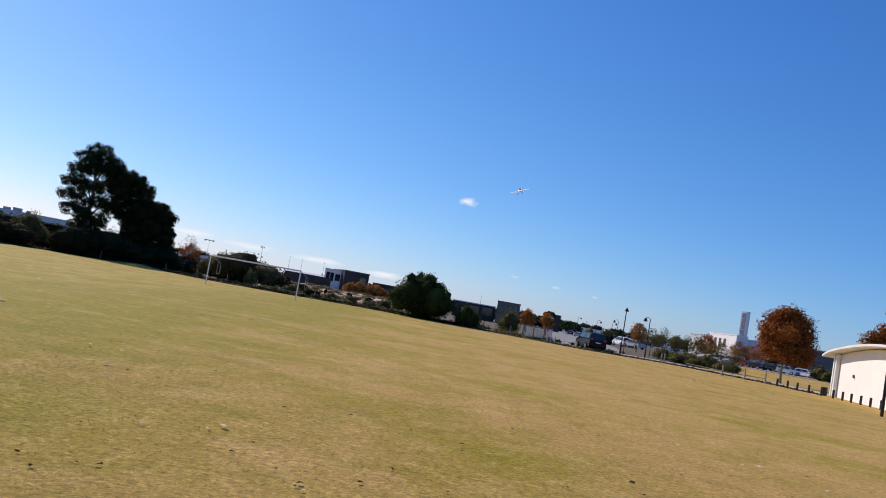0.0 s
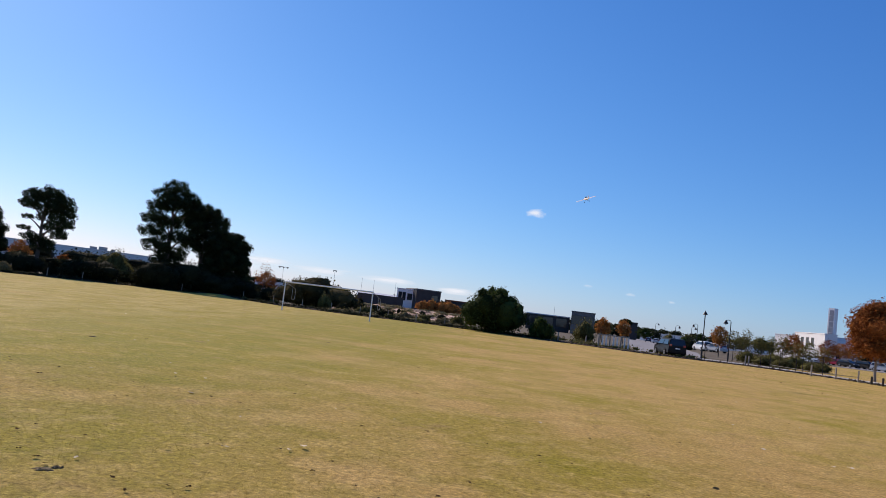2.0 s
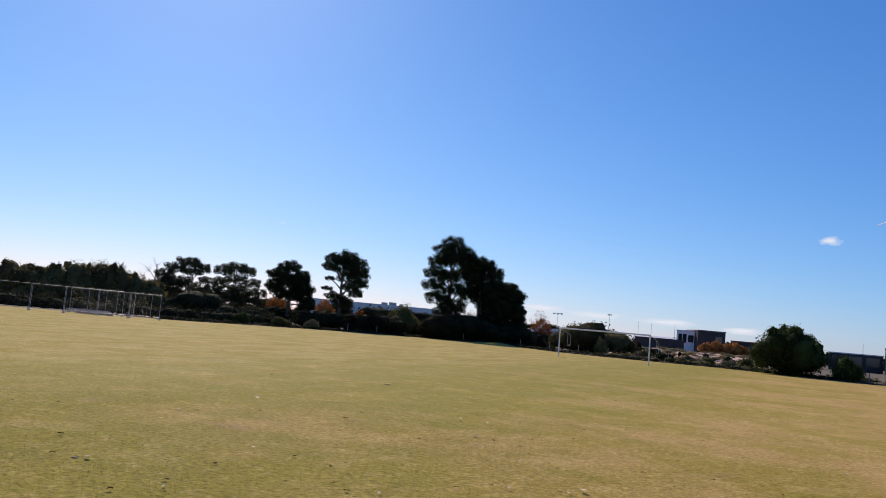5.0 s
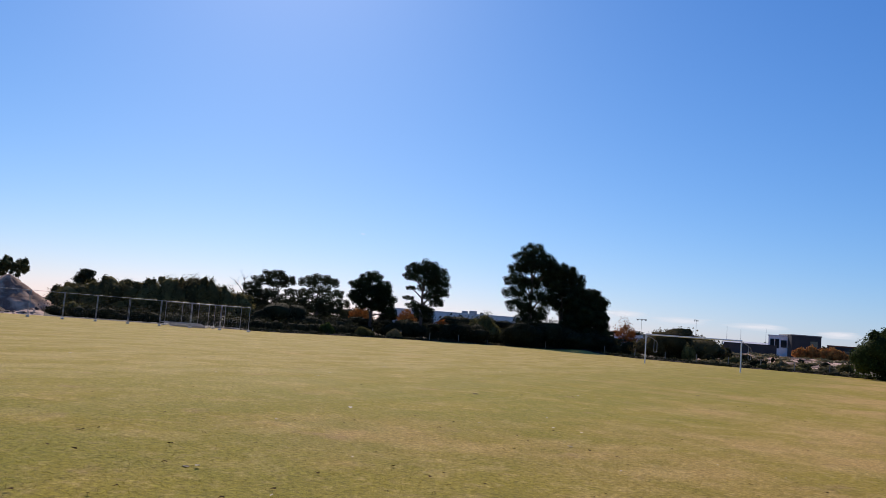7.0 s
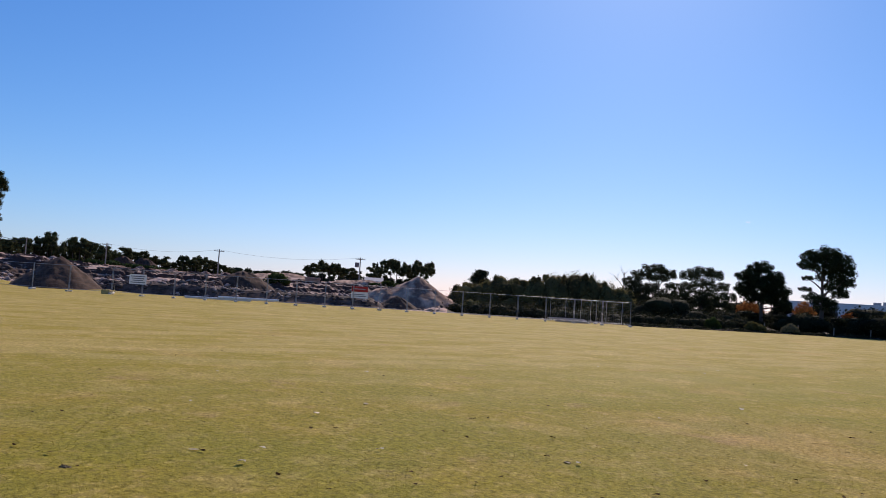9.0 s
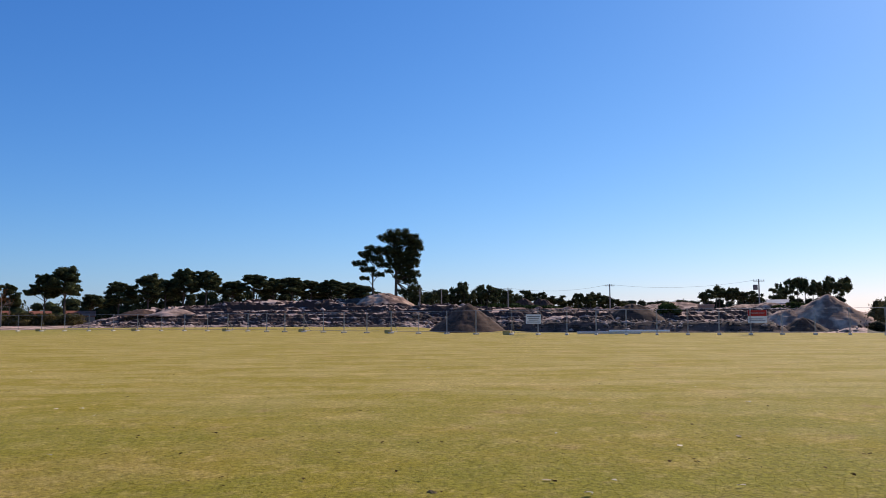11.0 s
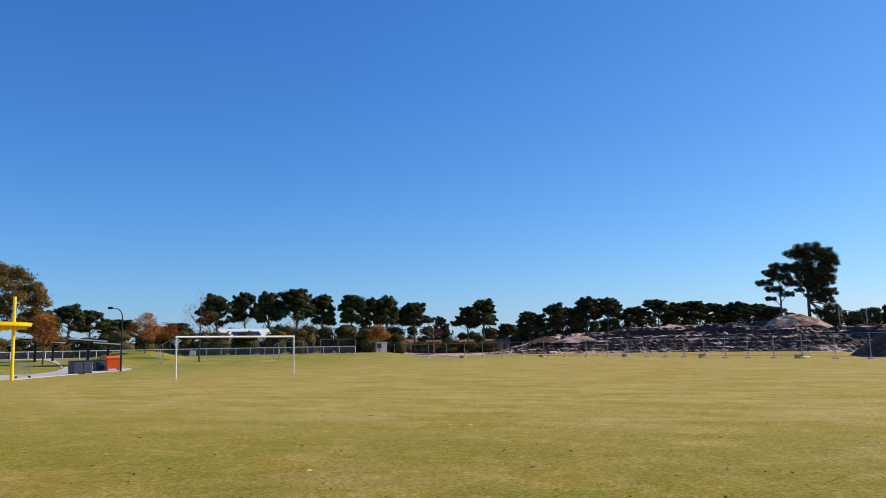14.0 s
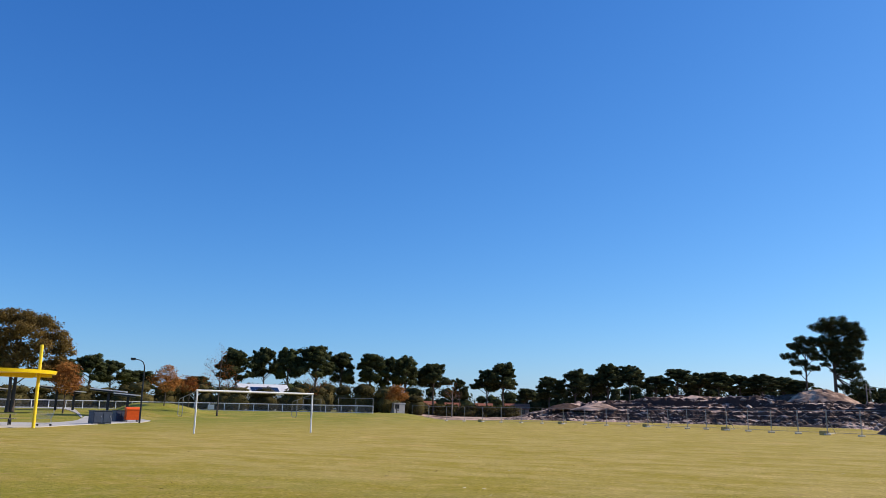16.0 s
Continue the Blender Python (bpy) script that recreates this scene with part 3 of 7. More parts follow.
# ---- trees and shrubs ----
def crown_mesh(name, lobes, leaves, size, mat, seed, core=0.8, flat=1.0, ragged=0.3):
    """A crown of many small leaf sprays over uneven lobes (x, y, z, rx, ry, rz), with an inner mass that stops the light."""
    r = np.random.default_rng(seed)
    V, F = [], []
    count = 0
    leaves, size = int(leaves * 1.8), size * 0.70
    areas = np.array([(l[3] * l[4] + l[3] * l[5] + l[4] * l[5]) for l in lobes])
    shares = np.maximum((leaves * areas / areas.sum()).astype(int), 12)
    for lobe, n in zip(lobes, shares):
        c, rad = np.array(lobe[:3]), np.array(lobe[3:6])
        u = r.normal(size=(n, 3))
        u /= np.linalg.norm(u, axis=1, keepdims=True)
        bumps = 1 + ragged * np.sin(u @ r.normal(size=3) * 3.1 + r.uniform(0, 6)) * np.sin(u @ r.normal(size=3) * 4.3 + r.uniform(0, 6)) + ragged * 0.5 * np.sin(u @ r.normal(size=3) * 9 + r.uniform(0, 6))
        depth = r.uniform(0.72, 1.06, size=n) * bumps
        p = c + u * rad * depth[:, None]
        nrm = u + r.normal(size=(n, 3)) * 0.7
        nrm[:, 2] += 0.3
        nrm /= np.linalg.norm(nrm, axis=1, keepdims=True)
        t = np.cross(nrm, r.normal(size=(n, 3)))
        t /= np.linalg.norm(t, axis=1, keepdims=True) + 1e-9
        b = np.cross(nrm, t)
        s = size * r.uniform(0.5, 1.5, size=n)[:, None]
        w = s * r.uniform(0.4, 0.8, size=n)[:, None] * flat
        bend = nrm * s * 0.25
        q = np.stack([p - t * s - bend, p - b * w, p + t * s - bend, p + b * w], 1).reshape(-1, 3)
        V.append(q)
        F.append(np.arange(n * 4).reshape(n, 4) + count)
        count += n * 4
    if core:
        for lobe in lobes:
            bm = B()
            bmesh.ops.create_icosphere(bm, subdivisions=2 if len(lobes) < 40 else 1, radius=1.0)
            co = np.array([v.co[:] for v in bm.verts])
            tri = np.array([[v.index for v in f.verts] for f in bm.faces])
            bm.free()
            wob = 1 + 0.25 * np.sin(co @ r.normal(size=3) * 4) * np.sin(co @ r.normal(size=3) * 5)
            co = np.array(lobe[:3]) + co * np.array(lobe[3:6]) * core * wob[:, None]
            V.append(co)
            F.append(np.concatenate([tri, tri[:, 2:]], 1) + count)
            count += len(co)
    V, F = np.concatenate(V), np.concatenate(F)
    me = bpy.data.meshes.new(name)
    k = np.where(F[:, 2] == F[:, 3], 3, 4)
    keep = np.ones_like(F, bool)
    keep[k == 3, 3] = False
    me.vertices.add(len(V))
    me.vertices.foreach_set("co", V.astype(np.float32).ravel())
    idx = F[keep].astype(np.int32)
    me.loops.add(len(idx))
    me.loops.foreach_set("vertex_index", idx)
    me.polygons.add(len(F))
    me.polygons.foreach_set("loop_start", np.concatenate([[0], np.cumsum(k)[:-1]]).astype(np.int32))
    me.materials.append(mat)
    me.update(calc_edges=True)
    return me


def clumped(lobes, seed, k=8, s=0.40):
    """Break each lobe up into rounded clumps, as old pines and gums have them."""
    rnd = random.Random(seed)
    out = []
    for x, y, z, rx, ry, rz in lobes:
        out.append((x, y, z, rx * 0.80, ry * 0.80, rz * 0.82))
        for i in range(k):
            a, h = 2.399 * i + rnd.uniform(-0.4, 0.4), -0.6 + 1.5 * (i + rnd.random()) / k
            c = math.sqrt(max(1 - h * h, 0))
            f, q = rnd.uniform(0.70, 0.86), s * rnd.uniform(0.75, 1.15) * (rx * rz) ** 0.5
            out.append((x + math.cos(a) * c * rx * f, y + math.sin(a) * c * ry * f, z + h * rz * f, q * 1.1, q * 1.1, q * 0.85))
    return out


def limb(bm, a, b, r0, r1, rnd, sag=0.12, sides=6):
    a, b = Vector(a), Vector(b)
    mid = (a + b) / 2 + Vector((rnd.uniform(-1, 1), rnd.uniform(-1, 1), rnd.uniform(-0.2, 1))) * (b - a).length * sag
    tube(bm, [a, (a + mid) / 2 + (b - a) * 0.02, mid, b], [r0, r0 * 0.8, (r0 + r1) / 2, r1], sides)


def tree(name, at, lobes, mat, label, category="tree", leaves=5000, size=0.22, seed=1, trunk=0.3, bark=None, lean=(0, 0), fork=0.45, core=0.78, group="", twigs=0, ragged=0.32, stems=1, clumps=0):
    """A tree: tapered trunk with limbs to its lobes, and a crown."""
    rnd = random.Random(seed)
    root = thing(name, Matrix.Translation(at) @ pose(0, 0, 0, 0, 0, math.degrees(math.atan2(-at[0], at[1] + 1e-9))), label, category, group)
    top = max(l[2] for l in lobes)
    bm = B()
    for s in range(stems):
        ox, oy = (0, 0) if stems == 1 else (rnd.uniform(-0.6, 0.6), rnd.uniform(-0.6, 0.6))
        pts = [Vector((ox + lean[0] * k + rnd.uniform(-0.1, 0.1) * trunk * 4 * (k > 0), oy + lean[1] * k + rnd.uniform(-0.1, 0.1) * trunk * 4 * (k > 0), -0.3 + (top + 0.3) * k)) for k in (0, 0.06, 0.2, 0.4, 0.6, 0.8, 0.97)]
        tube(bm, pts, [trunk * 1.5, trunk * 1.05, trunk * 0.9, trunk * 0.75, trunk * 0.55, trunk * 0.35, trunk * 0.1], 9)
        for l in lobes[s::stems]:
            k = min(max((l[2] - l[5] * 0.8) / top * 0.85, fork * 0.8), 0.9)
            base = pts[0].lerp(pts[-1], 0)
            f = k * 6
            i = min(int(f), 5)
            ks = (0, 0.06, 0.2, 0.4, 0.6, 0.8, 0.97)
            j = max(i2 for i2 in range(6) if ks[i2] <= k)
            base = pts[j].lerp(pts[j + 1], (k - ks[j]) / (ks[j + 1] - ks[j]))
            limb(bm, base, Vector(l[:3]), trunk * 0.4, trunk * 0.1, rnd)
            for _ in range(twigs):
                d = Vector((rnd.gauss(0, 1), rnd.gauss(0, 1), rnd.gauss(0.3, 1))).normalized()
                limb(bm, Vector(l[:3]) * 0.6 + base * 0.4, Vector(l[:3]) + Vector((d.x * l[3], d.y * l[4], d.z * l[5])) * 1.05, trunk * 0.14, trunk * 0.04, rnd, sides=4)
    part("trunk", bm, bark or BARK, root, soft=True)
    if leaves:
        part("crown", crown_mesh("crown", clumped(lobes, seed, clumps) if clumps else lobes, leaves, size, mat, seed, core, ragged=ragged), None, root)
    return root


def pine_lobes(h, w, seed, bare=0.42, n=11, pads=2.2, wide=1.0, thick=1.0):
    """The rounded, clumped crown of an old maritime pine: many small pads round a dome, open below."""
    rnd = random.Random(seed)
    lobes = []
    n = int(n * pads)
    for k in range(n):
        f = (k + 0.5) / n
        z = h * (bare + (1 - bare) * f * 0.93)
        reach = w / 2 * (0.92 * math.sin(math.pi * (0.36 + 0.58 * f)) ** 0.8) * (0.5 + 0.5 * ((k * 7) % 5) / 4)
        a = k * 2.399 + rnd.uniform(-0.5, 0.5)
        s = w * rnd.uniform(0.13, 0.20) * wide
        lobes.append((math.cos(a) * reach * 0.84, math.sin(a) * reach * 0.84, z, s, s, s * rnd.uniform(0.5, 0.75) * thick))
    lobes.append((0, 0, h * 0.94, w * 0.2, w * 0.2, h * 0.055))
    lobes.append((0, 0, h * (bare + 0.62 * (1 - bare)), w * 0.22, w * 0.22, h * 0.13))
    return lobes


def shrub_lobes(w, dp, h, seed, n=9):
    rnd = random.Random(seed)
    out = []
    for k in range(n):
        x, y = rnd.uniform(-0.42, 0.42), rnd.uniform(-0.4, 0.4)
        top = h * (1 - 0.55 * (abs(x) / 0.5) ** 2) * rnd.uniform(0.8, 1.0)
        r = w * rnd.uniform(0.16, 0.26)
        rz = top * rnd.uniform(0.34, 0.5)
        out.append((x * w * 0.8, y * dp, top - rz, r, min(r, dp * 0.5), rz))
    out.append((0, 0, h * 0.35, w * 0.42, dp * 0.45, h * 0.38))
    return out


def shrub(name, az, d, w, h, mat, label, seed, dp=None, n=9, leaves=3500, size=0.16, ragged=0.25, category="shrub", group="", plumes=False):
    """A bush standing across the line of sight, w wide and h high."""
    dp = dp or w * 0.7
    at = G(az, d)
    root = thing(name, Matrix.Translation(at) @ pose(0, 0, 0, 0, 0, az), label, category, group)
    lobes = shrub_lobes(w, dp, h, seed, n)
    rnd = random.Random(seed)
    if plumes:
        # narrow upright shoots stand out of the top
        for k in range(8):
            x, y = rnd.uniform(-0.42, 0.42), rnd.uniform(-0.35, 0.35)
            top = h * (1.02 - 0.35 * (abs(x) / 0.5) ** 2) * rnd.uniform(0.84, 1.04)
            rz = h * rnd.uniform(0.12, 0.22)
            lobes.append((x * w, y * dp, top - rz, w * rnd.uniform(0.06, 0.11), w * 0.08, rz))
    bm = B()
    for l in lobes:
        limb(bm, (rnd.uniform(-0.04, 0.04), rnd.uniform(-0.04, 0.04), -0.2), (l[0], l[1], l[2]), 0.05, 0.015, rnd, sides=5)
    part("stems", bm, BARK, root)
    part("crown", crown_mesh("crown", lobes, leaves, size, mat, seed, 0.82, ragged=ragged), None, root)
    return root


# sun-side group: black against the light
def sized(az0, az1, d):
    return radians(abs(az1 - az0)) * d


# tall pine with a sloping shoulder of lower trees behind the far goal
D = 112
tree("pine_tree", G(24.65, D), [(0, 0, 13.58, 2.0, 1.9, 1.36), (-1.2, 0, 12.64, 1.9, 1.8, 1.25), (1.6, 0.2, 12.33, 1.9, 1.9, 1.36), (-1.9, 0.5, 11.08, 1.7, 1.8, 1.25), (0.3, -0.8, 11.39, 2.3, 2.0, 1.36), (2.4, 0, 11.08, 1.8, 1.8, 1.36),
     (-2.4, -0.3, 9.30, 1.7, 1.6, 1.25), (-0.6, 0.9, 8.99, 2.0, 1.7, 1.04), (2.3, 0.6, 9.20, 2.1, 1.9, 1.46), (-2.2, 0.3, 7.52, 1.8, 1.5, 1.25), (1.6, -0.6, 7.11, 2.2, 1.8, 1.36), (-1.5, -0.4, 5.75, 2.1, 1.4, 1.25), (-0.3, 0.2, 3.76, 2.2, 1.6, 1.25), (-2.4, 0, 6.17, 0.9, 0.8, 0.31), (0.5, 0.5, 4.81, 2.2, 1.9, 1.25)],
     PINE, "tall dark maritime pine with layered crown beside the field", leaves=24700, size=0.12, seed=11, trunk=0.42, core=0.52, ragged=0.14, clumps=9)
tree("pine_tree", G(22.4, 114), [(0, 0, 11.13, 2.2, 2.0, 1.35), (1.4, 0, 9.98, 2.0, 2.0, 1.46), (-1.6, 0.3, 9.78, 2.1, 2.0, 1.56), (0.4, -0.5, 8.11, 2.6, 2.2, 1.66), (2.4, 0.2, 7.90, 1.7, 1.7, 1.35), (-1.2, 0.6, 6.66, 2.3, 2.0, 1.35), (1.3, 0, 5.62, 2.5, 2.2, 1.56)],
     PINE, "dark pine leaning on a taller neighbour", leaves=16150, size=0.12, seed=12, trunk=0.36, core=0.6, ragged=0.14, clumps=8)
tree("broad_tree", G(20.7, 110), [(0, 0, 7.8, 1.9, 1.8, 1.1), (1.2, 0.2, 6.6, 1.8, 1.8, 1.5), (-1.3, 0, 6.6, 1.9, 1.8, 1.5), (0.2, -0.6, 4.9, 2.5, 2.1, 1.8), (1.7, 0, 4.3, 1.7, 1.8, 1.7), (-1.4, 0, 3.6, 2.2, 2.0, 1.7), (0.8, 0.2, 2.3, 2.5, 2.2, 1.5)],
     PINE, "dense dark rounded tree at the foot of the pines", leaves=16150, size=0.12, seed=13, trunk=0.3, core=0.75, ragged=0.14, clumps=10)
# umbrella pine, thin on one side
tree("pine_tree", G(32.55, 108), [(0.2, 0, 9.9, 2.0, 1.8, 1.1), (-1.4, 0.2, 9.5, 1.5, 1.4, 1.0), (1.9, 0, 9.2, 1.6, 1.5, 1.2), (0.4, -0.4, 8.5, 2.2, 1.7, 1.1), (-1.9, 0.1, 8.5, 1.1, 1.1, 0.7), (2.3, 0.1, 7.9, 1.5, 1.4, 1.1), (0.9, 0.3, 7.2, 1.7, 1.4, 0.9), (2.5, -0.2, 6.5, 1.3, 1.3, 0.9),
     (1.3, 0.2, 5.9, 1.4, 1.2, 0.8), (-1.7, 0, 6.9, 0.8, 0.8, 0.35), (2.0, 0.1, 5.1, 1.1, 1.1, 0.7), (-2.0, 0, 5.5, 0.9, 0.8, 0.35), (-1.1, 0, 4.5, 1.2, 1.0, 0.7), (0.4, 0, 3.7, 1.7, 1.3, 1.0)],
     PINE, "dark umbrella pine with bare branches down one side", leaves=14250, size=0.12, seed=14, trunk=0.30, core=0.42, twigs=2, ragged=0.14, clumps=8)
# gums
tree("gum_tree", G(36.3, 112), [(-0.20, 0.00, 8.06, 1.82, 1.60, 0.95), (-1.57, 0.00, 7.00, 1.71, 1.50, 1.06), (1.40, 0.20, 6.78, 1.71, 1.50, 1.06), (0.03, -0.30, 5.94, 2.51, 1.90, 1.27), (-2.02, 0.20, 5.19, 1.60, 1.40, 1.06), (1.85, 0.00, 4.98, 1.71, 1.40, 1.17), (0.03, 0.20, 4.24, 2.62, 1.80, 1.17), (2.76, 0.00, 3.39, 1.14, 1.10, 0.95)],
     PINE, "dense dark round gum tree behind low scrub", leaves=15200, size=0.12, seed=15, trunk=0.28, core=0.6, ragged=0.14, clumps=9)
tree("gum_tree", G(43.3, 110), [(0, 0, 7.2, 1.9, 1.7, 0.8), (-1.7, 0.2, 6.4, 1.6, 1.5, 0.8), (1.6, 0, 6.6, 1.4, 1.4, 0.8), (-3.0, 0, 5.3, 1.6, 1.5, 0.9), (0.4, 0.4, 6.0, 1.6, 1.4, 0.6), (-2.2, 0, 4.2, 1.8, 1.6, 1.0), (2.2, 0, 5.0, 1.0, 1.0, 0.7), (-3.9, 0.3, 3.6, 1.4, 1.3, 1.0), (-0.9, 0.4, 4.5, 1.7, 1.5, 0.9), (1.6, 0.2, 3.6, 1.8, 1.5, 1.1), (-2.4, 0.2, 2.7, 2.2, 1.6, 1.2)],
     GUM, "spreading gum tree with pale forked limbs", leaves=11400, size=0.12, seed=16, trunk=0.17, core=0.42, bark=BARK, stems=3, twigs=2, ragged=0.14, clumps=7)
tree("gum_tree", G(40.1, 112), [(0, 0, 7.3, 1.5, 1.5, 0.8), (1.4, 0.2, 6.9, 1.4, 1.4, 0.8), (-1.6, 0, 6.7, 1.5, 1.5, 0.9), (2.4, 0, 5.3, 1.3, 1.3, 0.8), (0.2, -0.3, 5.6, 1.6, 1.5, 0.8), (-1.8, 0.2, 5.0, 1.4, 1.4, 0.9), (3.2, 0, 4.0, 1.5, 1.3, 0.8), (0.8, 0, 4.2, 1.6, 1.5, 0.9), (2.2, 0.2, 2.9, 2.2, 1.6, 1.1), (-1.0, 0.2, 3.2, 2.1, 1.5, 1.1), (-2.7, 0, 3.9, 1.3, 1.3, 0.9)],
     GUM, "spreading gum tree with open crown", leaves=11400, size=0.12, seed=17, trunk=0.2, core=0.42, stems=2, twigs=1, ragged=0.14, clumps=7)
tree("bare_tree", G(45.5, 112), [(0, 0, 6.9, 1.4, 1.2, 0.9), (-1.3, 0, 6.2, 1.2, 1.1, 0.9), (1.2, 0, 6.0, 1.0, 1.0, 0.8), (-2.0, 0, 5.0, 1.1, 1.0, 0.8)], GUM, "leafless grey dead tree behind the hedge", leaves=0, seed=18, trunk=0.16, bark=PALE_BARK, twigs=7)
tree("gum_tree", G(55.8, 140), pine_lobes(6.9, 4.6, 31, 0.4, 7), GUM, "distant round gum tree rising over the hedge", leaves=2600, size=0.2, seed=19, trunk=0.2, core=0.7)
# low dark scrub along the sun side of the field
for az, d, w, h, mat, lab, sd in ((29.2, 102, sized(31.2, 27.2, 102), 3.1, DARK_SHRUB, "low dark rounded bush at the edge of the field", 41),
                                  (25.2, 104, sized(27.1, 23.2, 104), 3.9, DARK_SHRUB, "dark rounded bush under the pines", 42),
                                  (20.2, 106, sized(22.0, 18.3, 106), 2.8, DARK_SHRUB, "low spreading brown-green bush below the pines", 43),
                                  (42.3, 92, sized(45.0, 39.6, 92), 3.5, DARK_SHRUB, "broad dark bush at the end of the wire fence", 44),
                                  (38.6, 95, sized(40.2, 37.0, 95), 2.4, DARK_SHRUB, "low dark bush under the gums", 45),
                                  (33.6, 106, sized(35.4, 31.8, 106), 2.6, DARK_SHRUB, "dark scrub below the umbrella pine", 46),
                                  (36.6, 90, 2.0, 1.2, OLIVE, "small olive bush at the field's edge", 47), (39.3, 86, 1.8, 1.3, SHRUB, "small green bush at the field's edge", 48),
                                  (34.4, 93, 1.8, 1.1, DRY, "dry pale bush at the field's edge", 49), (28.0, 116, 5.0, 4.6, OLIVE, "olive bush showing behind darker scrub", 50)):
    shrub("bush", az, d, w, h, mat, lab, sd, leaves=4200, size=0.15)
for az, w, h, sd in ((56.6, 4.0, 3.2, 61), (55.3, 4.2, 3.7, 68), (54.0, 4.4, 4.5, 62), (52.6, 4.0, 4.2, 69), (51.4, 4.2, 4.3, 63), (50.2, 4.0, 4.9, 59), (49.0, 4.6, 5.2, 64), (47.9, 4.0, 5.0, 65), (46.7, 3.6, 4.2, 66), (45.7, 3.2, 3.7, 58)):
    shrub("hedge_shrub", az, 95, w * 1.45, h * 1.1, WATTLE, "tall feathery dark green wattle in the hedge behind the wire fence", sd, dp=3.0, n=16, leaves=6400, size=0.13, ragged=0.22, group="wattles in the hedge", plumes=True)
shrub("bush", 56.4, 84, 2.6, 1.5, OLIVE, "olive bush between sand heap and hedge", 67, leaves=1800)

# far side of the goal, hedge, rounded bushes
shrub("bush", 14.0, 96, sized(16.6, 11.0, 96) * 1.12, 4.2, DULL, "long rounded brown-green bush behind the far goal", 71, dp=4.5, n=18, leaves=6500, size=0.15, ragged=0.16)
shrub("bush", 22.7, 108, 8.0, 4.4, DARK_SHRUB, "dark undergrowth bush between the pine trunks", 70, leaves=4200, size=0.15)
shrub("bush", 13.4, 92, 1.7, 2.2, OLIVE, "light green young bush in front of a darker one", 72, leaves=1600, size=0.13)
shrub("bush", 1.0, 82, sized(3.25, -1.35, 82) * 1.05, 4.75, SHRUB, "large round dark green bush at the field's edge", 73, dp=5.5, n=18, leaves=14000, size=0.13, ragged=0.2, plumes=True)
shrub("bush", -2.6, 79, sized(-1.6, -3.5, 79), 2.3, SHRUB, "small green bush beside a large round one", 74, leaves=2600, size=0.13)
shrub("bush", -5.8, 90, sized(-5.0, -6.7, 90), 2.6, OLIVE, "loose olive-green shrub in the garden bed", 75, leaves=2400, size=0.13, ragged=0.5)
for az, d, w, h, mat, sd in ((17.4, 104, 3.2, 2.0, DARK_SHRUB, 76), (10.4, 92, 2.2, 1.2, OLIVE, 77), (8.9, 90, 2.0, 1.1, DARK_SHRUB, 78), (7.3, 95, 2.4, 1.0, DRY, 79), (6.0, 92, 1.6, 0.9, OLIVE, 80), (4.6, 90, 2.0, 0.9, DRY, 81), (3.5, 88, 1.5, 1.4, OLIVE, 82), (9.7, 98, 1.6, 1.6, DARK_SHRUB, 83), (12.1, 90, 1.6, 1.3, DARK_SHRUB, 84), (10.9, 101, 1.9, 1.9, DARK_SHRUB, 85)):
    shrub("bush", az, d, w, h, mat, "low scrubby bush on the sandy verge", sd, leaves=1500, size=0.12, n=6, group="scrub on the sandy verge")
for k, az in enumerate((3.9, 4.4, 5.0, 5.6, 6.2)):
    shrub("autumn_shrub", az, 172, 3.2, 2.5 + 0.5 * (k % 2), AUTUMN, "orange autumn tree in a far row", 90 + k, leaves=900, size=0.25, n=6, category="tree", group="orange trees in a far row")

# rough grass, dead stems and low scrub along the edge of the mown field
def scrub_strip(az0, az1, near, far, n, h0, h1, mat, label, seed, per=60):
    r = random.Random(seed)
    lobes = []
    for k in range(n):
        az = r.uniform(az0, az1)
        d = table(az, EDGE) + near + (far - near) * r.random() ** 1.6
        p = G(az, d)
        h, w = r.uniform(h0, h1), r.uniform(0.35, 1.1)
        lobes.append((p.x, p.y, p.z + h * 0.45, w, w, h * 0.6))
    return tagged(part("scrub", crown_mesh("scrub", lobes, int(n * per * 0.6), 0.13, mat, seed, 0.7, ragged=0.5), None), label, "scrub", kind="stuff")


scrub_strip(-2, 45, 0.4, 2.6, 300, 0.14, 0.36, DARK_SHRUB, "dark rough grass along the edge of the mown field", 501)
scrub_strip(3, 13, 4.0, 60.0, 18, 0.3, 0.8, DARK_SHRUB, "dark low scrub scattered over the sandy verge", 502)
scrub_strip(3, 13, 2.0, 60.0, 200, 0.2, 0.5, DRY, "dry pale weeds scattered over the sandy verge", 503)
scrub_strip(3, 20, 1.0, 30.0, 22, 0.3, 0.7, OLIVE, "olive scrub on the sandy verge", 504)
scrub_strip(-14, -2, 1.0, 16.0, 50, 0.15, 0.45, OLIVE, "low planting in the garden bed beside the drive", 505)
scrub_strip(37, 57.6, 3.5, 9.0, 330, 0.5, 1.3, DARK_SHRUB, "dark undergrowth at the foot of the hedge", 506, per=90)

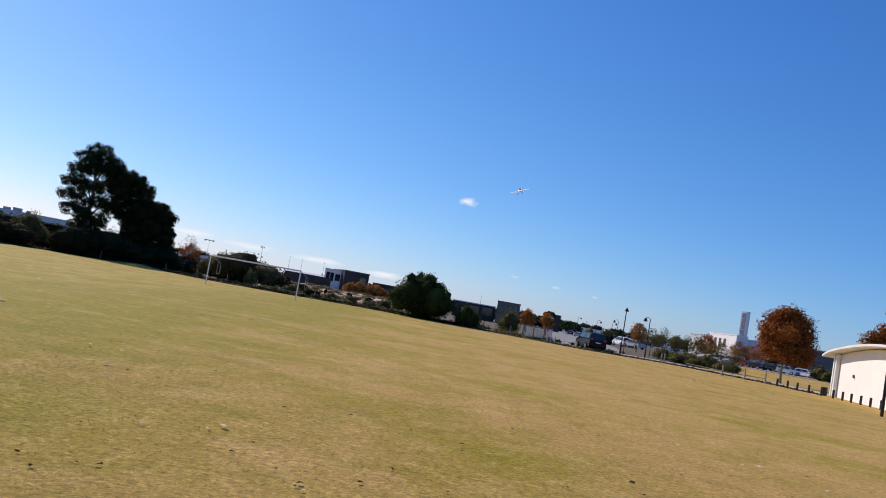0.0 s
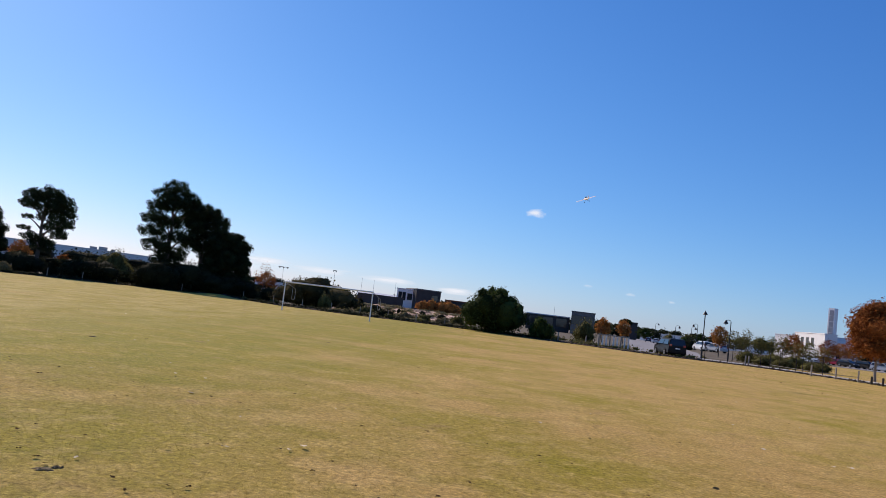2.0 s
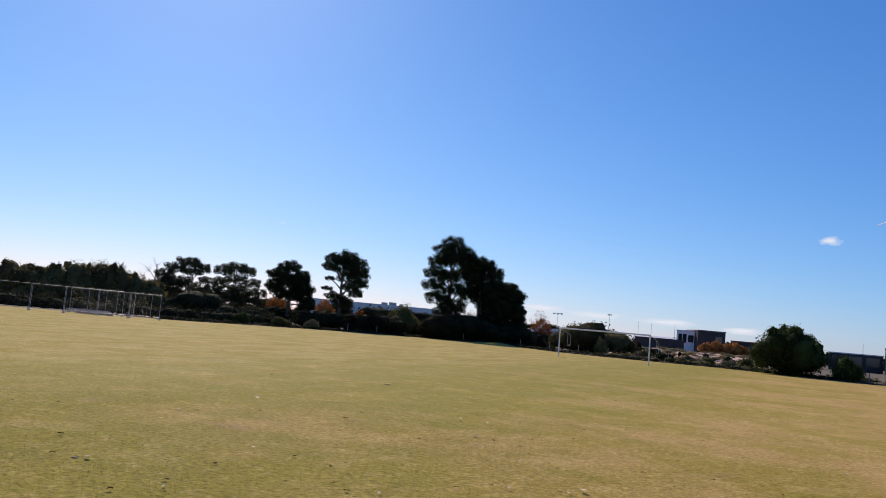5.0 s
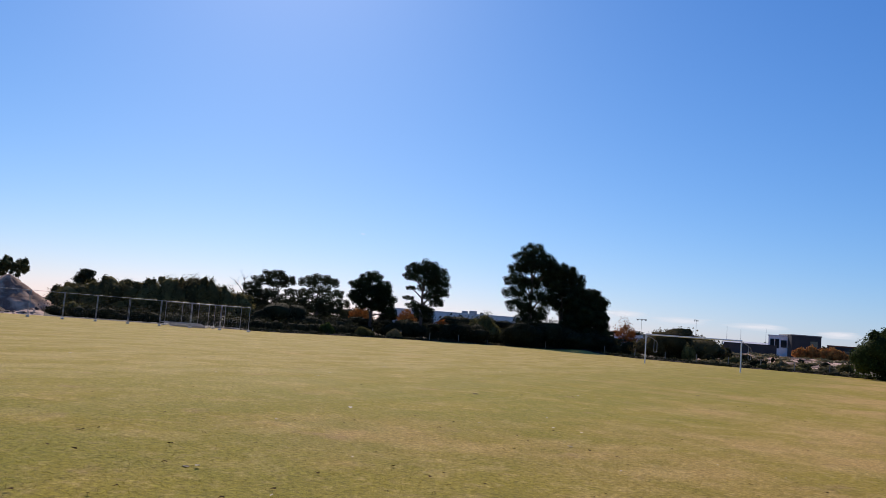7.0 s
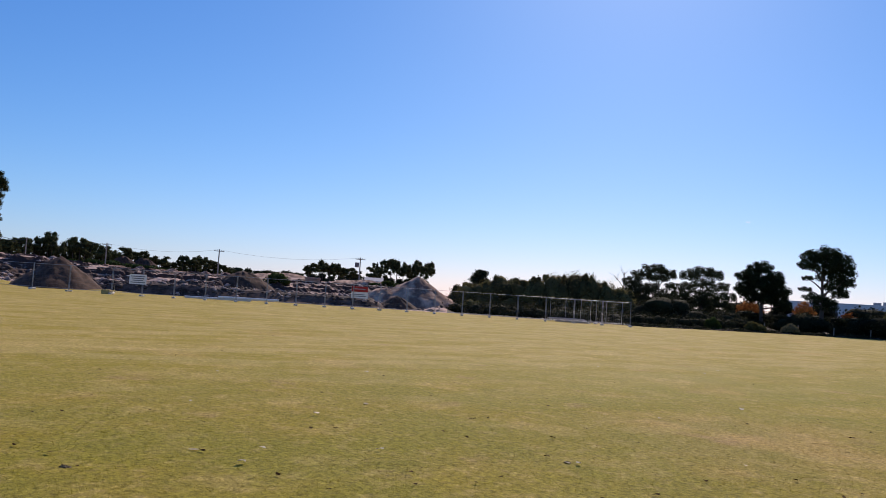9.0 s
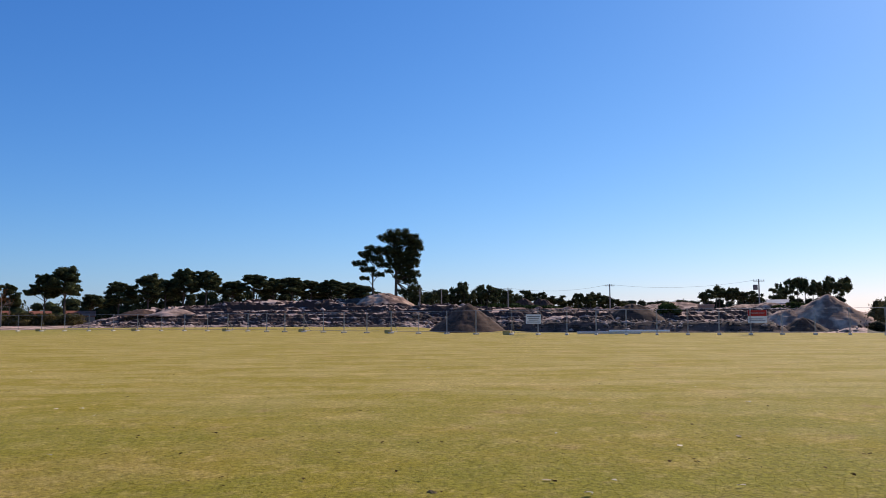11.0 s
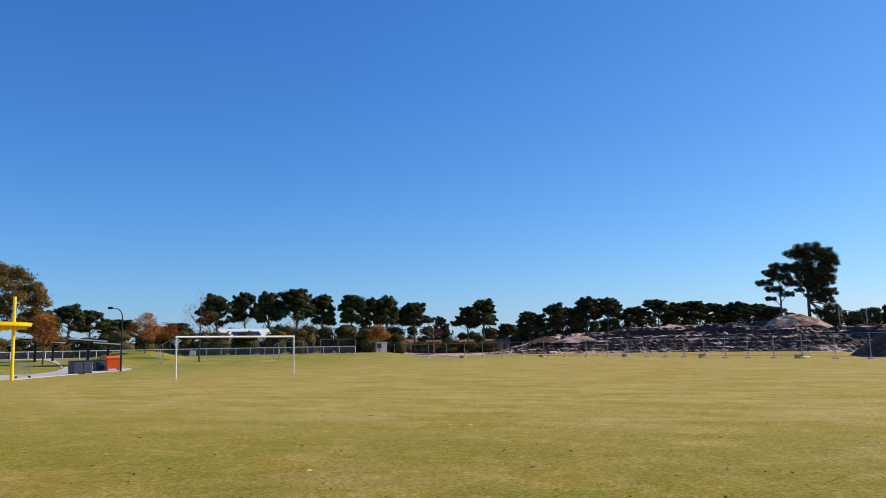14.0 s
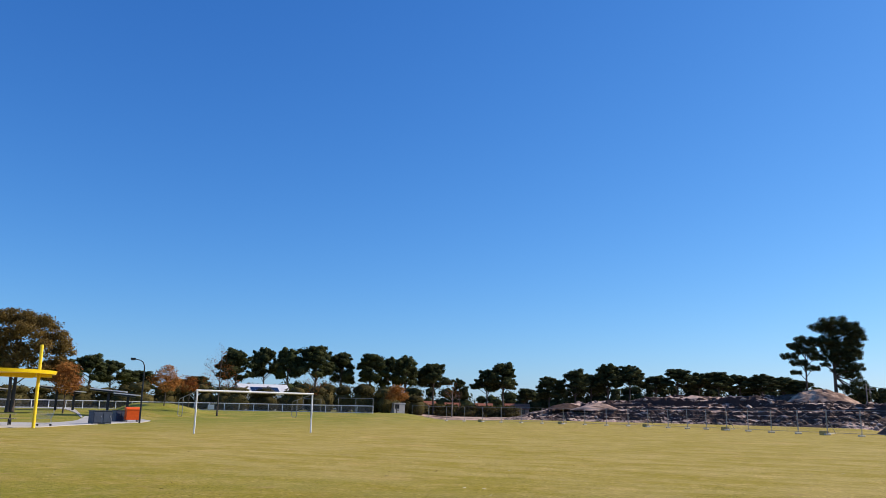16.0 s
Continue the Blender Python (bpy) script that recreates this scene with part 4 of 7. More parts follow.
# autumn trees
D = 86
tree("autumn_tree", G(-24.5, D), [(0, 0, 6.9, 1.5, 1.4, 0.9), (-0.9, 0.2, 6.2, 1.4, 1.4, 1.1), (1.0, -0.2, 6.1, 1.4, 1.4, 1.1), (-1.5, 0, 5.1, 1.2, 1.4, 1.2), (1.5, 0.2, 4.9, 1.3, 1.4, 1.2), (0.1, -0.9, 5.0, 1.8, 1.4, 1.4), (0, 0.8, 4.6, 1.9, 1.4, 1.5),
     (-1.4, 0.1, 3.6, 1.3, 1.4, 1.0), (1.5, 0, 3.4, 1.5, 1.4, 1.1), (0.2, -0.2, 3.1, 2.2, 1.9, 1.1), (1.9, 0, 2.6, 0.9, 1.0, 0.7)], RUST, "round rust-brown autumn tree with thin trunk beside the bollards", leaves=13000, size=0.13, seed=21, trunk=0.14, core=0.72, fork=0.22, bark=PALE_BARK)
tree("autumn_tree", G(-30.6, 92), [(0, 0, 7.0, 1.6, 1.5, 1.0), (-1.3, 0, 5.9, 1.5, 1.4, 1.2), (1.4, 0, 5.8, 1.5, 1.4, 1.2), (0, 0, 4.5, 2.2, 1.8, 1.4)], RUST, "rust-brown autumn tree behind the white hall", leaves=4500, size=0.15, seed=22, trunk=0.14, core=0.6, fork=0.3)
for az, d, h, w, mat, sd in ((-14.95, 112, 4.3, 2.6, AUTUMN, 23), (-7.0, 112, 3.5, 2.3, AUTUMN, 24), (-8.45, 130, 3.9, 2.4, AUTUMN, 25), (-19.6, 125, 4.4, 3.4, RUST, 26), (-22.4, 190, 5.0, 4.6, AUTUMN, 27), (-21.7, 185, 5.4, 4.6, RUST, 28), (-23.2, 192, 4.4, 4.2, AUTUMN, 35), (17.7, 118, 4.3, 3.2, RUST, 29), (37.0, 118, 4.2, 3.4, AUTUMN, 30), (33.6, 122, 4.3, 3.2, AUTUMN, 33), (31.0, 118, 3.0, 2.4, RUST, 34)):
    tree("autumn_tree", G(az, d), [(0, 0, h * 0.82, w * 0.32, w * 0.32, h * 0.18), (-w * 0.24, 0, h * 0.62, w * 0.27, w * 0.3, h * 0.2), (w * 0.24, 0.1, h * 0.6, w * 0.27, w * 0.3, h * 0.2), (0, 0, h * 0.48, w * 0.36, w * 0.33, h * 0.18)], mat, "small orange autumn tree in the distance", leaves=1300, size=0.14, seed=sd, trunk=0.07, core=0.2, fork=0.3, group="small autumn trees", clumps=3, ragged=0.5, twigs=2)
# garden bed beside the car park
for k, (az, d, w, h, mat) in enumerate(((-16.9, 98, 3.0, 1.4, OLIVE), (-17.8, 94, 2.6, 1.1, OLIVE), (-18.4, 99, 3.4, 1.6, OLIVE), (-19.2, 92, 2.6, 1.0, OLIVE), (-19.9, 97, 3.2, 1.5, OLIVE), (-20.7, 92, 2.4, 1.1, OLIVE), (-21.3, 95, 2.6, 1.2, OLIVE), (-26.9, 162, 4.0, 3.0, OLIVE), (-27.6, 160, 3.6, 2.6, OLIVE), (-12.6, 170, 3.0, 2.6, SHRUB), (-11.6, 190, 3.6, 3.0, OLIVE), (-13.0, 150, 2.4, 2.2, DARK_SHRUB))):
    shrub("garden_shrub", az, d, w, h, mat, "loose green shrub in a garden bed by the car park", 110 + k, leaves=1600, size=0.11, n=7, ragged=0.6, group="shrubs by the car park")
for k, (az, d, h, w, mat) in enumerate(((-15.9, 100, 3.6, 2.0, OLIVE), (-16.7, 104, 3.9, 2.2, OLIVE), (-17.5, 97, 3.2, 1.7, OLIVE), (-18.3, 103, 3.4, 1.8, OLIVE), (-19.0, 98, 3.5, 2.0, OLIVE), (-19.9, 101, 3.1, 2.0, HALF), (-20.6, 97, 3.3, 1.8, OLIVE), (-21.5, 99, 2.9, 2.0, HALF))):
    tree("sapling", G(az, d), [(0, 0, h * 0.85, w * 0.3, w * 0.3, h * 0.15), (-w * 0.25, 0, h * 0.66, w * 0.26, w * 0.3, h * 0.16), (w * 0.25, 0.1, h * 0.62, w * 0.28, w * 0.3, h * 0.17), (0, 0, h * 0.5, w * 0.3, w * 0.3, h * 0.14)], mat, "thin young tree with loose olive leaves in the garden bed", leaves=480, size=0.11, seed=140 + k, trunk=0.05, core=0.0, fork=0.25, group="young trees by the car park", twigs=3)

# left: pines along the horizon beyond the white rail fence
variants = []
for k in range(5):
    variants.append((pine_lobes(15, 10.5, 200 + k, 0.52 + 0.03 * (k % 3), 10, 1.5, 1.16, 1.10), 210 + k))
first = {}


def far_pine(az, d, h, w, k, label="tall dark pine in the row on the horizon"):
    at = G(az, d)
    s = Matrix.Translation(at) @ pose(0, 0, 0, 0, 0, (az * 37 + k * 60) % 360) @ Matrix.Diagonal((w / 10.5, w / 10.5, h / 15, 1))
    if k not in first:
        lobes, seed = variants[k]
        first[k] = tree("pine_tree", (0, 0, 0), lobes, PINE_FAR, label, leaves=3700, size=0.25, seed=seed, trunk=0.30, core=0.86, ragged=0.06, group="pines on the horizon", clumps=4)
        first[k].matrix_basis = s
        return first[k]
    return copy_thing(first[k], s @ Matrix.Diagonal((*[1 / v for v in first[k].scale], 1)))


for k, (az, d, h, w) in enumerate(((132.4, 200, 14.4, 7.2), (130.45, 206, 15.6, 6.2), (128.8, 200, 15.0, 6.4), (126.85, 200, 16.0, 8.4), (125.0, 206, 15.0, 7.0), (122.9, 204, 14.6, 7.0), (121.6, 210, 14.2, 5.4),
                                   (120.3, 204, 14.2, 5.6), (118.3, 214, 13.2, 7.6), (116.4, 236, 10.4, 4.2), (114.4, 226, 12.6, 7.0), (113.2, 224, 14.4, 8.6), (111.6, 250, 9.4, 6.0), (109.9, 240, 12.8, 9.0), (108.0, 238, 14.2, 8.6),
                                   (106.9, 246, 12.4, 7.4), (105.7, 244, 14.4, 8.4), (104.2, 246, 13.4, 8.4), (102.4, 254, 11.8, 8.0), (100.9, 250, 13.6, 9.6), (99.5, 256, 12.8, 9.0), (98.2, 252, 12.6, 9.0), (96.8, 258, 12.6, 9.4),
                                   (95.4, 256, 12.0, 9.0), (94.1, 262, 11.4, 8.6), (92.9, 262, 10.6, 8.0), (140.5, 196, 10.6, 6.4), (141.8, 190, 11.4, 6.6), (138.6, 204, 8.8, 7.6), (143.6, 186, 10.0, 8.0), (135.0, 208, 8.0, 6.6), (136.2, 215, 7.6, 7.0), (149.6, 150, 13.6, 9.0), (147.8, 170, 11.0, 8.0))):
    far_pine(az, d, h * (1.03 if 112 < az < 119.5 else 0.92 if 105 < az < 112 else 0.99 if 112 < az else 0.94 if 103 < az else 0.80), w * (1.46 if az > 117 else 1.3), (k * 2 + k // 5) % 5)

PAIR_Z = 3.0
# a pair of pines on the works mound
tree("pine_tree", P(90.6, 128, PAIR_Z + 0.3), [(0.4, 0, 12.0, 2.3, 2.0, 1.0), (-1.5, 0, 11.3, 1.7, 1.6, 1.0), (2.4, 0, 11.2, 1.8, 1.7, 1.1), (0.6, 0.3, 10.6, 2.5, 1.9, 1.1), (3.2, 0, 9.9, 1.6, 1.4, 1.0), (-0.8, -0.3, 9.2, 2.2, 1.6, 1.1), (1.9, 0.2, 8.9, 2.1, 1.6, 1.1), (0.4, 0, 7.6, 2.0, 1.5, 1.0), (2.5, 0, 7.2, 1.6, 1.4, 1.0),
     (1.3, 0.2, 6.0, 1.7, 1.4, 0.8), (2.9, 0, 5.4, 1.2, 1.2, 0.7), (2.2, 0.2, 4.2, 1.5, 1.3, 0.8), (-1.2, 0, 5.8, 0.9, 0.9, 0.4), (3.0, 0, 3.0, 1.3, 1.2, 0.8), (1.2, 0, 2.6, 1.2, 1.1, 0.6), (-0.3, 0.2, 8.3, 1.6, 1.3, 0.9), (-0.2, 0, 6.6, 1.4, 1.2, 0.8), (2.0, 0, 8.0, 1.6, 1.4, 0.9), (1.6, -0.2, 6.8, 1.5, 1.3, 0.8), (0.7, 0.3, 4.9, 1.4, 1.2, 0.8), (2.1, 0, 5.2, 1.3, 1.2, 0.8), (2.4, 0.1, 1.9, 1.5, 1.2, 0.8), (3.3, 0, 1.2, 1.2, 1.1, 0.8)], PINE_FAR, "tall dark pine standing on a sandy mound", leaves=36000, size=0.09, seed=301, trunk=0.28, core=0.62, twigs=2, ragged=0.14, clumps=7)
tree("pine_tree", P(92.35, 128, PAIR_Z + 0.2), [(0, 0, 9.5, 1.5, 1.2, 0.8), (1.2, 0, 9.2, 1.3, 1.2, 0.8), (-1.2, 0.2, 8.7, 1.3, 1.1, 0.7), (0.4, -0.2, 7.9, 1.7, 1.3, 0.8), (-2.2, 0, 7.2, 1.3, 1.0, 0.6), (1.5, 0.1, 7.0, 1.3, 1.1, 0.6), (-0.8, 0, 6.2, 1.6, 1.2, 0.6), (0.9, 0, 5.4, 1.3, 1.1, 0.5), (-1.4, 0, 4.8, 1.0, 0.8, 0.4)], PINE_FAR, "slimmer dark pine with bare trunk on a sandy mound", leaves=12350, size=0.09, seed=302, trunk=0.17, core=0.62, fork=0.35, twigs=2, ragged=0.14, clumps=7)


def woods(name, az0, az1, d, rows, mat, label, seed, size=0.5, each=700, wide=6.0, thick=8.0, bare=0.0):
    """Far trees that nobody could count: rows of (bearing, top height over the eye line in thousandths)."""
    rnd = random.Random(seed)
    lobes = []
    stems = B()
    n = max(3, int(sized(az0, az1, d) / (wide * (0.36 if bare else 0.55))))
    for k in range(n):
        az = az0 + (az1 - az0) * (k + 0.5) / n + rnd.uniform(-0.3, 0.3) * (az1 - az0) / n
        dd = d + rnd.uniform(0, thick)
        base = ground_z(az, dd) - 0.4
        top = EYE + dd * table(az, rows) / 1000 * rnd.uniform(0.86, 1.04)
        if top - base < 0.8:
            continue
        hh = (top - base) / 2
        w = wide * rnd.uniform(0.35, 0.6)
        p = P(az, dd)
        if bare:
            # crowns held up on bare stems, with gaps between
            top = base + (top - base) * rnd.uniform(0.9, 1.14)
            hh = (top - base) * (1 - bare) / 2
            tube(stems, [(p.x, p.y, base), (p.x, p.y, top - hh)], [0.28, 0.12], 5)
            for _ in range(14):
                r = w * rnd.uniform(0.26, 0.46)
                lobes.append((p.x + rnd.uniform(-0.75, 0.75) * w, p.y + rnd.uniform(-0.75, 0.75) * w, top - hh * rnd.uniform(0.3, 1.7), r, r, hh * rnd.uniform(0.24, 0.38)))
            continue
        lobes.append((p.x, p.y, base + hh * 0.75, w, w, hh * 0.8))
        lobes.append((p.x + rnd.uniform(-0.3, 0.3) * w, p.y + rnd.uniform(-0.3, 0.3) * w, top - hh * 0.42, w * 0.8, w * 0.8, hh * 0.42))
    ob = part(name, crown_mesh(name, lobes, each * len(lobes), size, mat, seed, 0.85, ragged=0.35), None)
    if bare:
        part("trunks", stems, BARK, ob, "bare dark trunks")
    else:
        stems.free()
    return tagged(ob, label, "trees", kind="stuff")


woods("far_woods", 59.6, 64.1, 430, ((59.6, 40), (60.4, 44), (61.8, 45), (63, 40), (64.1, 33)), PINE_FAR, "dark far stand of pines beyond the works", 401, size=0.46, each=44, wide=7.5, thick=40, bare=0.42)
woods("far_woods", 65.0, 68.7, 440, ((65.0, 31), (66.5, 33), (68, 34), (68.7, 30)), PINE_FAR, "dark far row of slender pines beyond the works", 418, size=0.46, each=44, wide=7.5, thick=40, bare=0.42)
woods("far_woods", 113.0, 134.5, 262, ((113, 18), (117, 28), (122, 33), (128, 34), (134.5, 26)), PINE_FAR, "dark lower trees behind the row of pines", 419, size=0.5, each=95, wide=7)
woods("far_woods", 74.2, 77.7, 430, ((74.2, 22), (75, 27), (76.4, 31), (77.7, 25)), PINE_FAR, "dark far stand of trees beyond the works", 402, size=0.46, each=44, wide=7.5, thick=40, bare=0.42)
woods("far_woods", 78.6, 90.0, 420, ((78.6, 25), (80, 31), (82.5, 37), (84, 40), (85.7, 42), (87, 38), (88, 35), (90, 31)), PINE_FAR, "dark row of far trees behind sand mounds", 403, size=0.46, each=44, wide=8.0, thick=40, bare=0.42)
woods("far_woods", 64, 74.3, 620, ((64, 21.5), (68, 20), (74.3, 19.5)), GUM, "thin grey-green line of far scrub", 404, size=0.9, each=110, wide=12)
woods("far_woods", 91.8, 113.0, 272, ((91.8, 33), (100, 36), (108, 33), (113, 25)), PINE_FAR, "dark undergrowth below a row of pines", 405, size=0.5, each=180, wide=7)
woods("scrub_belt", 119.0, 139.0, 152, ((119, 19), (121, 24), (123.3, 31), (125.6, 31), (127.4, 31), (129, 22), (132, 24), (134, 27), (137, 26), (139, 27)), BELT, "olive and brown shrubs behind the white rail fence", 406, size=0.25, each=240, wide=5)
woods("scrub_belt", 139.0, 152.0, 158, ((139, 24), (142, 22), (146, 22), (152, 24)), BELT, "brown-green shrubs behind the picnic shelters", 407, size=0.25, each=240, wide=5)
woods("scrub_belt", 112.0, 121.0, 215, ((112, 6), (116, 8), (121, 10)), BELT, "olive shrubs in front of far house roofs", 408, size=0.35, each=260, wide=5)
woods("far_woods", -36, -1, 420, ((-36, 12), (-25, 14), (-20, 12), (-15, 11), (-10, 13), (-6, 11), (-1, 12)), GUM, "grey-green far trees behind the warehouses", 409, size=0.7, each=95, wide=9)
woods("far_woods", -1, 20, 400, ((-1, 12), (6, 14), (10, 13), (15, 16), (20, 18)), GUM, "grey-green far trees behind the houses", 410, size=0.7, each=95, wide=9)
for k, (az, d, h, w) in enumerate(((-6.6, 250, 5.4, 4.2), (-7.4, 262, 4.6, 3.6), (-9.9, 270, 4.8, 5.0), (-10.6, 286, 4.2, 4.4), (-12.9, 258, 4.0, 4.0), (-13.7, 290, 5.0, 5.0), (-14.6, 270, 3.8, 4.2), (-16.4, 280, 5.2, 5.4), (-17.6, 260, 5.4, 5.0), (-18.2, 290, 5.0, 4.6))):
    tree("broad_tree", G(az, d), [(0, 0, h * 0.8, w * 0.3, w * 0.3, h * 0.18), (-w * 0.25, 0, h * 0.62, w * 0.28, w * 0.3, h * 0.2), (w * 0.25, 0.1, h * 0.6, w * 0.28, w * 0.3, h * 0.2), (0, 0, h * 0.42, w * 0.38, w * 0.35, h * 0.2)], (GUM, OLIVE, SHRUB)[k % 3], "small round street tree among the far roofs", leaves=420, size=0.34, seed=600 + k, trunk=0.12, core=0.6, fork=0.3, group="street trees among far roofs")
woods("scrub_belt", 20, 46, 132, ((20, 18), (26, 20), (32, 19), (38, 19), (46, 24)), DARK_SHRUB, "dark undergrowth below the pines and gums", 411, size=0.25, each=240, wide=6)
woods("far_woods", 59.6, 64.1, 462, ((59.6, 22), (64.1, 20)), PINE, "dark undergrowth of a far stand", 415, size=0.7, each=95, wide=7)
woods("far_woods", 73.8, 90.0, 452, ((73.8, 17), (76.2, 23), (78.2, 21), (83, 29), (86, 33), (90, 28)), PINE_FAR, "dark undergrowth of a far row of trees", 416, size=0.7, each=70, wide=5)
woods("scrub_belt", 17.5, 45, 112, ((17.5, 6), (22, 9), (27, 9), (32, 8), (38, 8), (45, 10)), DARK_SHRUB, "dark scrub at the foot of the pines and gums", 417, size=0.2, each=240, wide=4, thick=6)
woods("scrub_belt", 77.8, 85.5, 215, ((77.8, 12), (80, 16), (83, 18.5), (85.5, 16)), SHRUB, "green scrub among the far sand mounds", 412, size=0.4, each=180, wide=5)
woods("scrub_belt", 61.5, 63.6, 150, ((61.5, 13), (62.6, 15.5), (63.6, 12)), SHRUB, "green scrub behind a sand heap", 413, size=0.25, each=500, wide=3)
shrub("bush", 70.8, 93, 2.9, 1.5, SHRUB, "round green bush beside a soil heap", 414, leaves=2200)


# ---- buildings ----
def building(name, az, d, w, depth, h, wall, roof, label, windows=(), turn=0.0, category="building", parapet=0.25, pitch=0.0, eave=0.3, base=None):
    """A building seen across the line of sight: walls, roof, windows with frames set into the front."""
    at = G(az, d)
    at.z = base if base is not None else at.z
    root = thing(name, Matrix.Translation(at) @ pose(0, 0, 0, 0, 0, az + turn), label, category)
    bm = B()
    if pitch:
        prism(bm, [(0, -0.5), (depth, -0.5), (depth, h), (depth / 2, h + pitch), (0, h)], "x", -w / 2, w / 2)
    else:
        box(bm, (w, depth, h + 0.5), (0, depth / 2, -0.5), bevel=0.03)
    part("wall", bm, wall, root)
    bm = B()
    if pitch:
        s = pitch / (depth / 2)
        prism(bm, [(-eave, h - s * eave + 0.02), (depth / 2, h + pitch + 0.02), (depth + eave, h - s * eave + 0.02), (depth + eave, h - s * eave + 0.2), (depth / 2, h + pitch + 0.2), (-eave, h - s * eave + 0.2)], "x", -w / 2 - eave, w / 2 + eave)
    else:
        box(bm, (w + 0.2, depth + 0.2, parapet), (0, depth / 2, h), bevel=0.02)
    part("roof", bm, roof, root)
    for x, z, ww, wh in windows:
        bm = B()
        for sx, sz, px, pz in ((ww + 0.12, 0.06, 0, z - 0.06), (ww + 0.12, 0.06, 0, z + wh), (0.06, wh, -ww / 2 - 0.03, z), (0.06, wh, ww / 2 + 0.03, z)):
            box(bm, (sx, 0.12, sz), (x + px, -0.03, pz))
        win = part("window", bm, DARK_METAL, root)
        bm = B()
        box(bm, (ww, 0.04, wh), (x, -0.024, z))
        part("pane", bm, WINDOW, win)
    return root


# right: hall group and tower beyond the car park
building("office_building", -20.5, 262, 19.0, 3.6, 8.3, WHITE_WALL, WHITE_WALL, "white rendered two-storey building with slot windows", [(x, 4.4, 1.4, 2.6) for x in (-7.4, -4.2, -1.0, 2.2)], turn=-64)
building("office_building", -21.9, 270, 9.4, 9, 8.0, WHITE_WALL, WHITE_WALL, "pale rendered wing beside the white building", [(0.4, 1.2, 4.6, 2.0)], turn=-20)
building("office_building", -18.9, 275, 7.0, 6.5, 7.2, WHITE_WALL, LIGHT_ROOF, "plain white low block beyond the garden", [], turn=-48)
building("office_building", -26.2, 250, 17, 14, 7.8, GREY_WALL, LIGHT_ROOF, "grey low warehouse behind the autumn tree", [(-5, 1, 3, 2.5), (2, 1, 3, 2.5)])
GREY_PANEL = material("grey_panel", (0.30, 0.30, 0.32), (0.24, 0.24, 0.26), 0.5, scale=1, fine=8, bump=0.03)
at = G(-21.8, 285)
tw = thing("tower", Matrix.Translation(at) @ pose(0, 0, 0, 0, 0, -52), "tall slim white tower with grey panelled face", "tower")
bm = B()
box(bm, (2.1, 2.1, 18.2), (0, 0, -0.3), bevel=0.05)
part("shaft", bm, WHITE_WALL, tw)
for k in range(9):
    bm = B()
    box(bm, (1.5, 0.06, 1.78), (0.15, -1.06, 0.6 + k * 1.85))
    part("panel", bm, GREY_PANEL, tw)
# middle: shops and warehouses along the drive
building("shop_building", -5.5, 205, 6.0, 8, 5.7, GREY_WALL, GREY_WALL, "dark grey cubic building with panelled walls", [(-1.6, 2.6, 2.4, 2.2), (1.4, 2.6, 2.4, 2.2)])
building("shop_building", -3.0, 208, 11.4, 9, 4.0, DARK_WALL, LIGHT_ROOF, "long low shop with dark glass and flat light roof", [(-3.6, 1.4, 2.8, 2.1), (0, 1.4, 2.8, 2.1), (3.6, 1.4, 2.8, 2.1)])
building("warehouse", -11.8, 330, 30, 16, 3.4, WHITE_WALL, LIGHT_ROOF, "long white low warehouse far down the drive", [(x, 0.8, 3.0, 1.3) for x in (-12, -7, -2, 3, 8, 12)], turn=-30)
building("warehouse", -15.5, 310, 20, 14, 3.0, WHITE_WALL, LIGHT_ROOF, "low white warehouse behind the parked cars", [(x, 0.8, 2.6, 1.2) for x in (-7, -3, 1, 5)], turn=-30)
building("shed", -9.1, 280, 2.6, 4, 5.8, DARK_WALL, DARK_WALL, "small black box-shaped block above the trees", [])
building("house", 7.55, 190, 4.7, 8, 5.5, WHITE_WALL, LIGHT_ROOF, "white flat-roofed house with tall windows", [(-1.5, 2.9, 0.7, 1.9), (-0.5, 2.9, 0.7, 1.9), (0.9, 3.1, 1.1, 1.5)], turn=-10, base=0.3)
building("house", 5.9, 188, 6.2, 9, 5.8, DARK_WALL, GREY_WALL, "black clad flat-roofed house beside a white one", [(1.6, 3.4, 1.6, 1.4)], turn=18, base=0.3)
building("shed", 2.2, 200, 17, 8, 4.5, DARK_WALL, TERRACOTTA, "long dark shed with rust-red roof edge", [(-5, 2.4, 3, 1.2), (3, 2.4, 3, 1.2)], base=0.0)
building("house", 9.6, 235, 12, 9, 3.6, GREY_WALL, LIGHT_ROOF, "low light-roofed house behind the sandy verge", [(-3, 1.0, 1.6, 1.2), (2, 1.0, 1.6, 1.2)], pitch=0.9)
building("garden_wall", 9.4, 162, 9.5, 0.3, 2.2, DARK_WALL, DARK_WALL, "long dark screen wall on the sandy verge", [], category="wall", parapet=0.08, base=1.1)
building("warehouse", 17.2, 240, 11, 10, 4.0, WHITE_WALL, LIGHT_ROOF, "low white building glimpsed beside the pines", [])
building("warehouse", 30.2, 225, 40, 20, 6.4, LIGHT_ROOF, LIGHT_ROOF, "long grey warehouse with light roof behind the trees", [(x, 3.2, 3, 1.0) for x in (-14, -7, 0, 7, 14)])
bm = B()
for x, w, h in ((1.0, 1.8, 0.7), (3.4, 2.2, 0.9), (6.0, 1.0, 0.6)):
    box(bm, (w, 1.6, h), (x, 4, 6.65), bevel=0.03)
unit = part("roof_plant", bm, GALV)
unit.matrix_basis = Matrix.Translation(G(29.6, 225)) @ pose(0, 0, 0, 0, 0, 29.6)
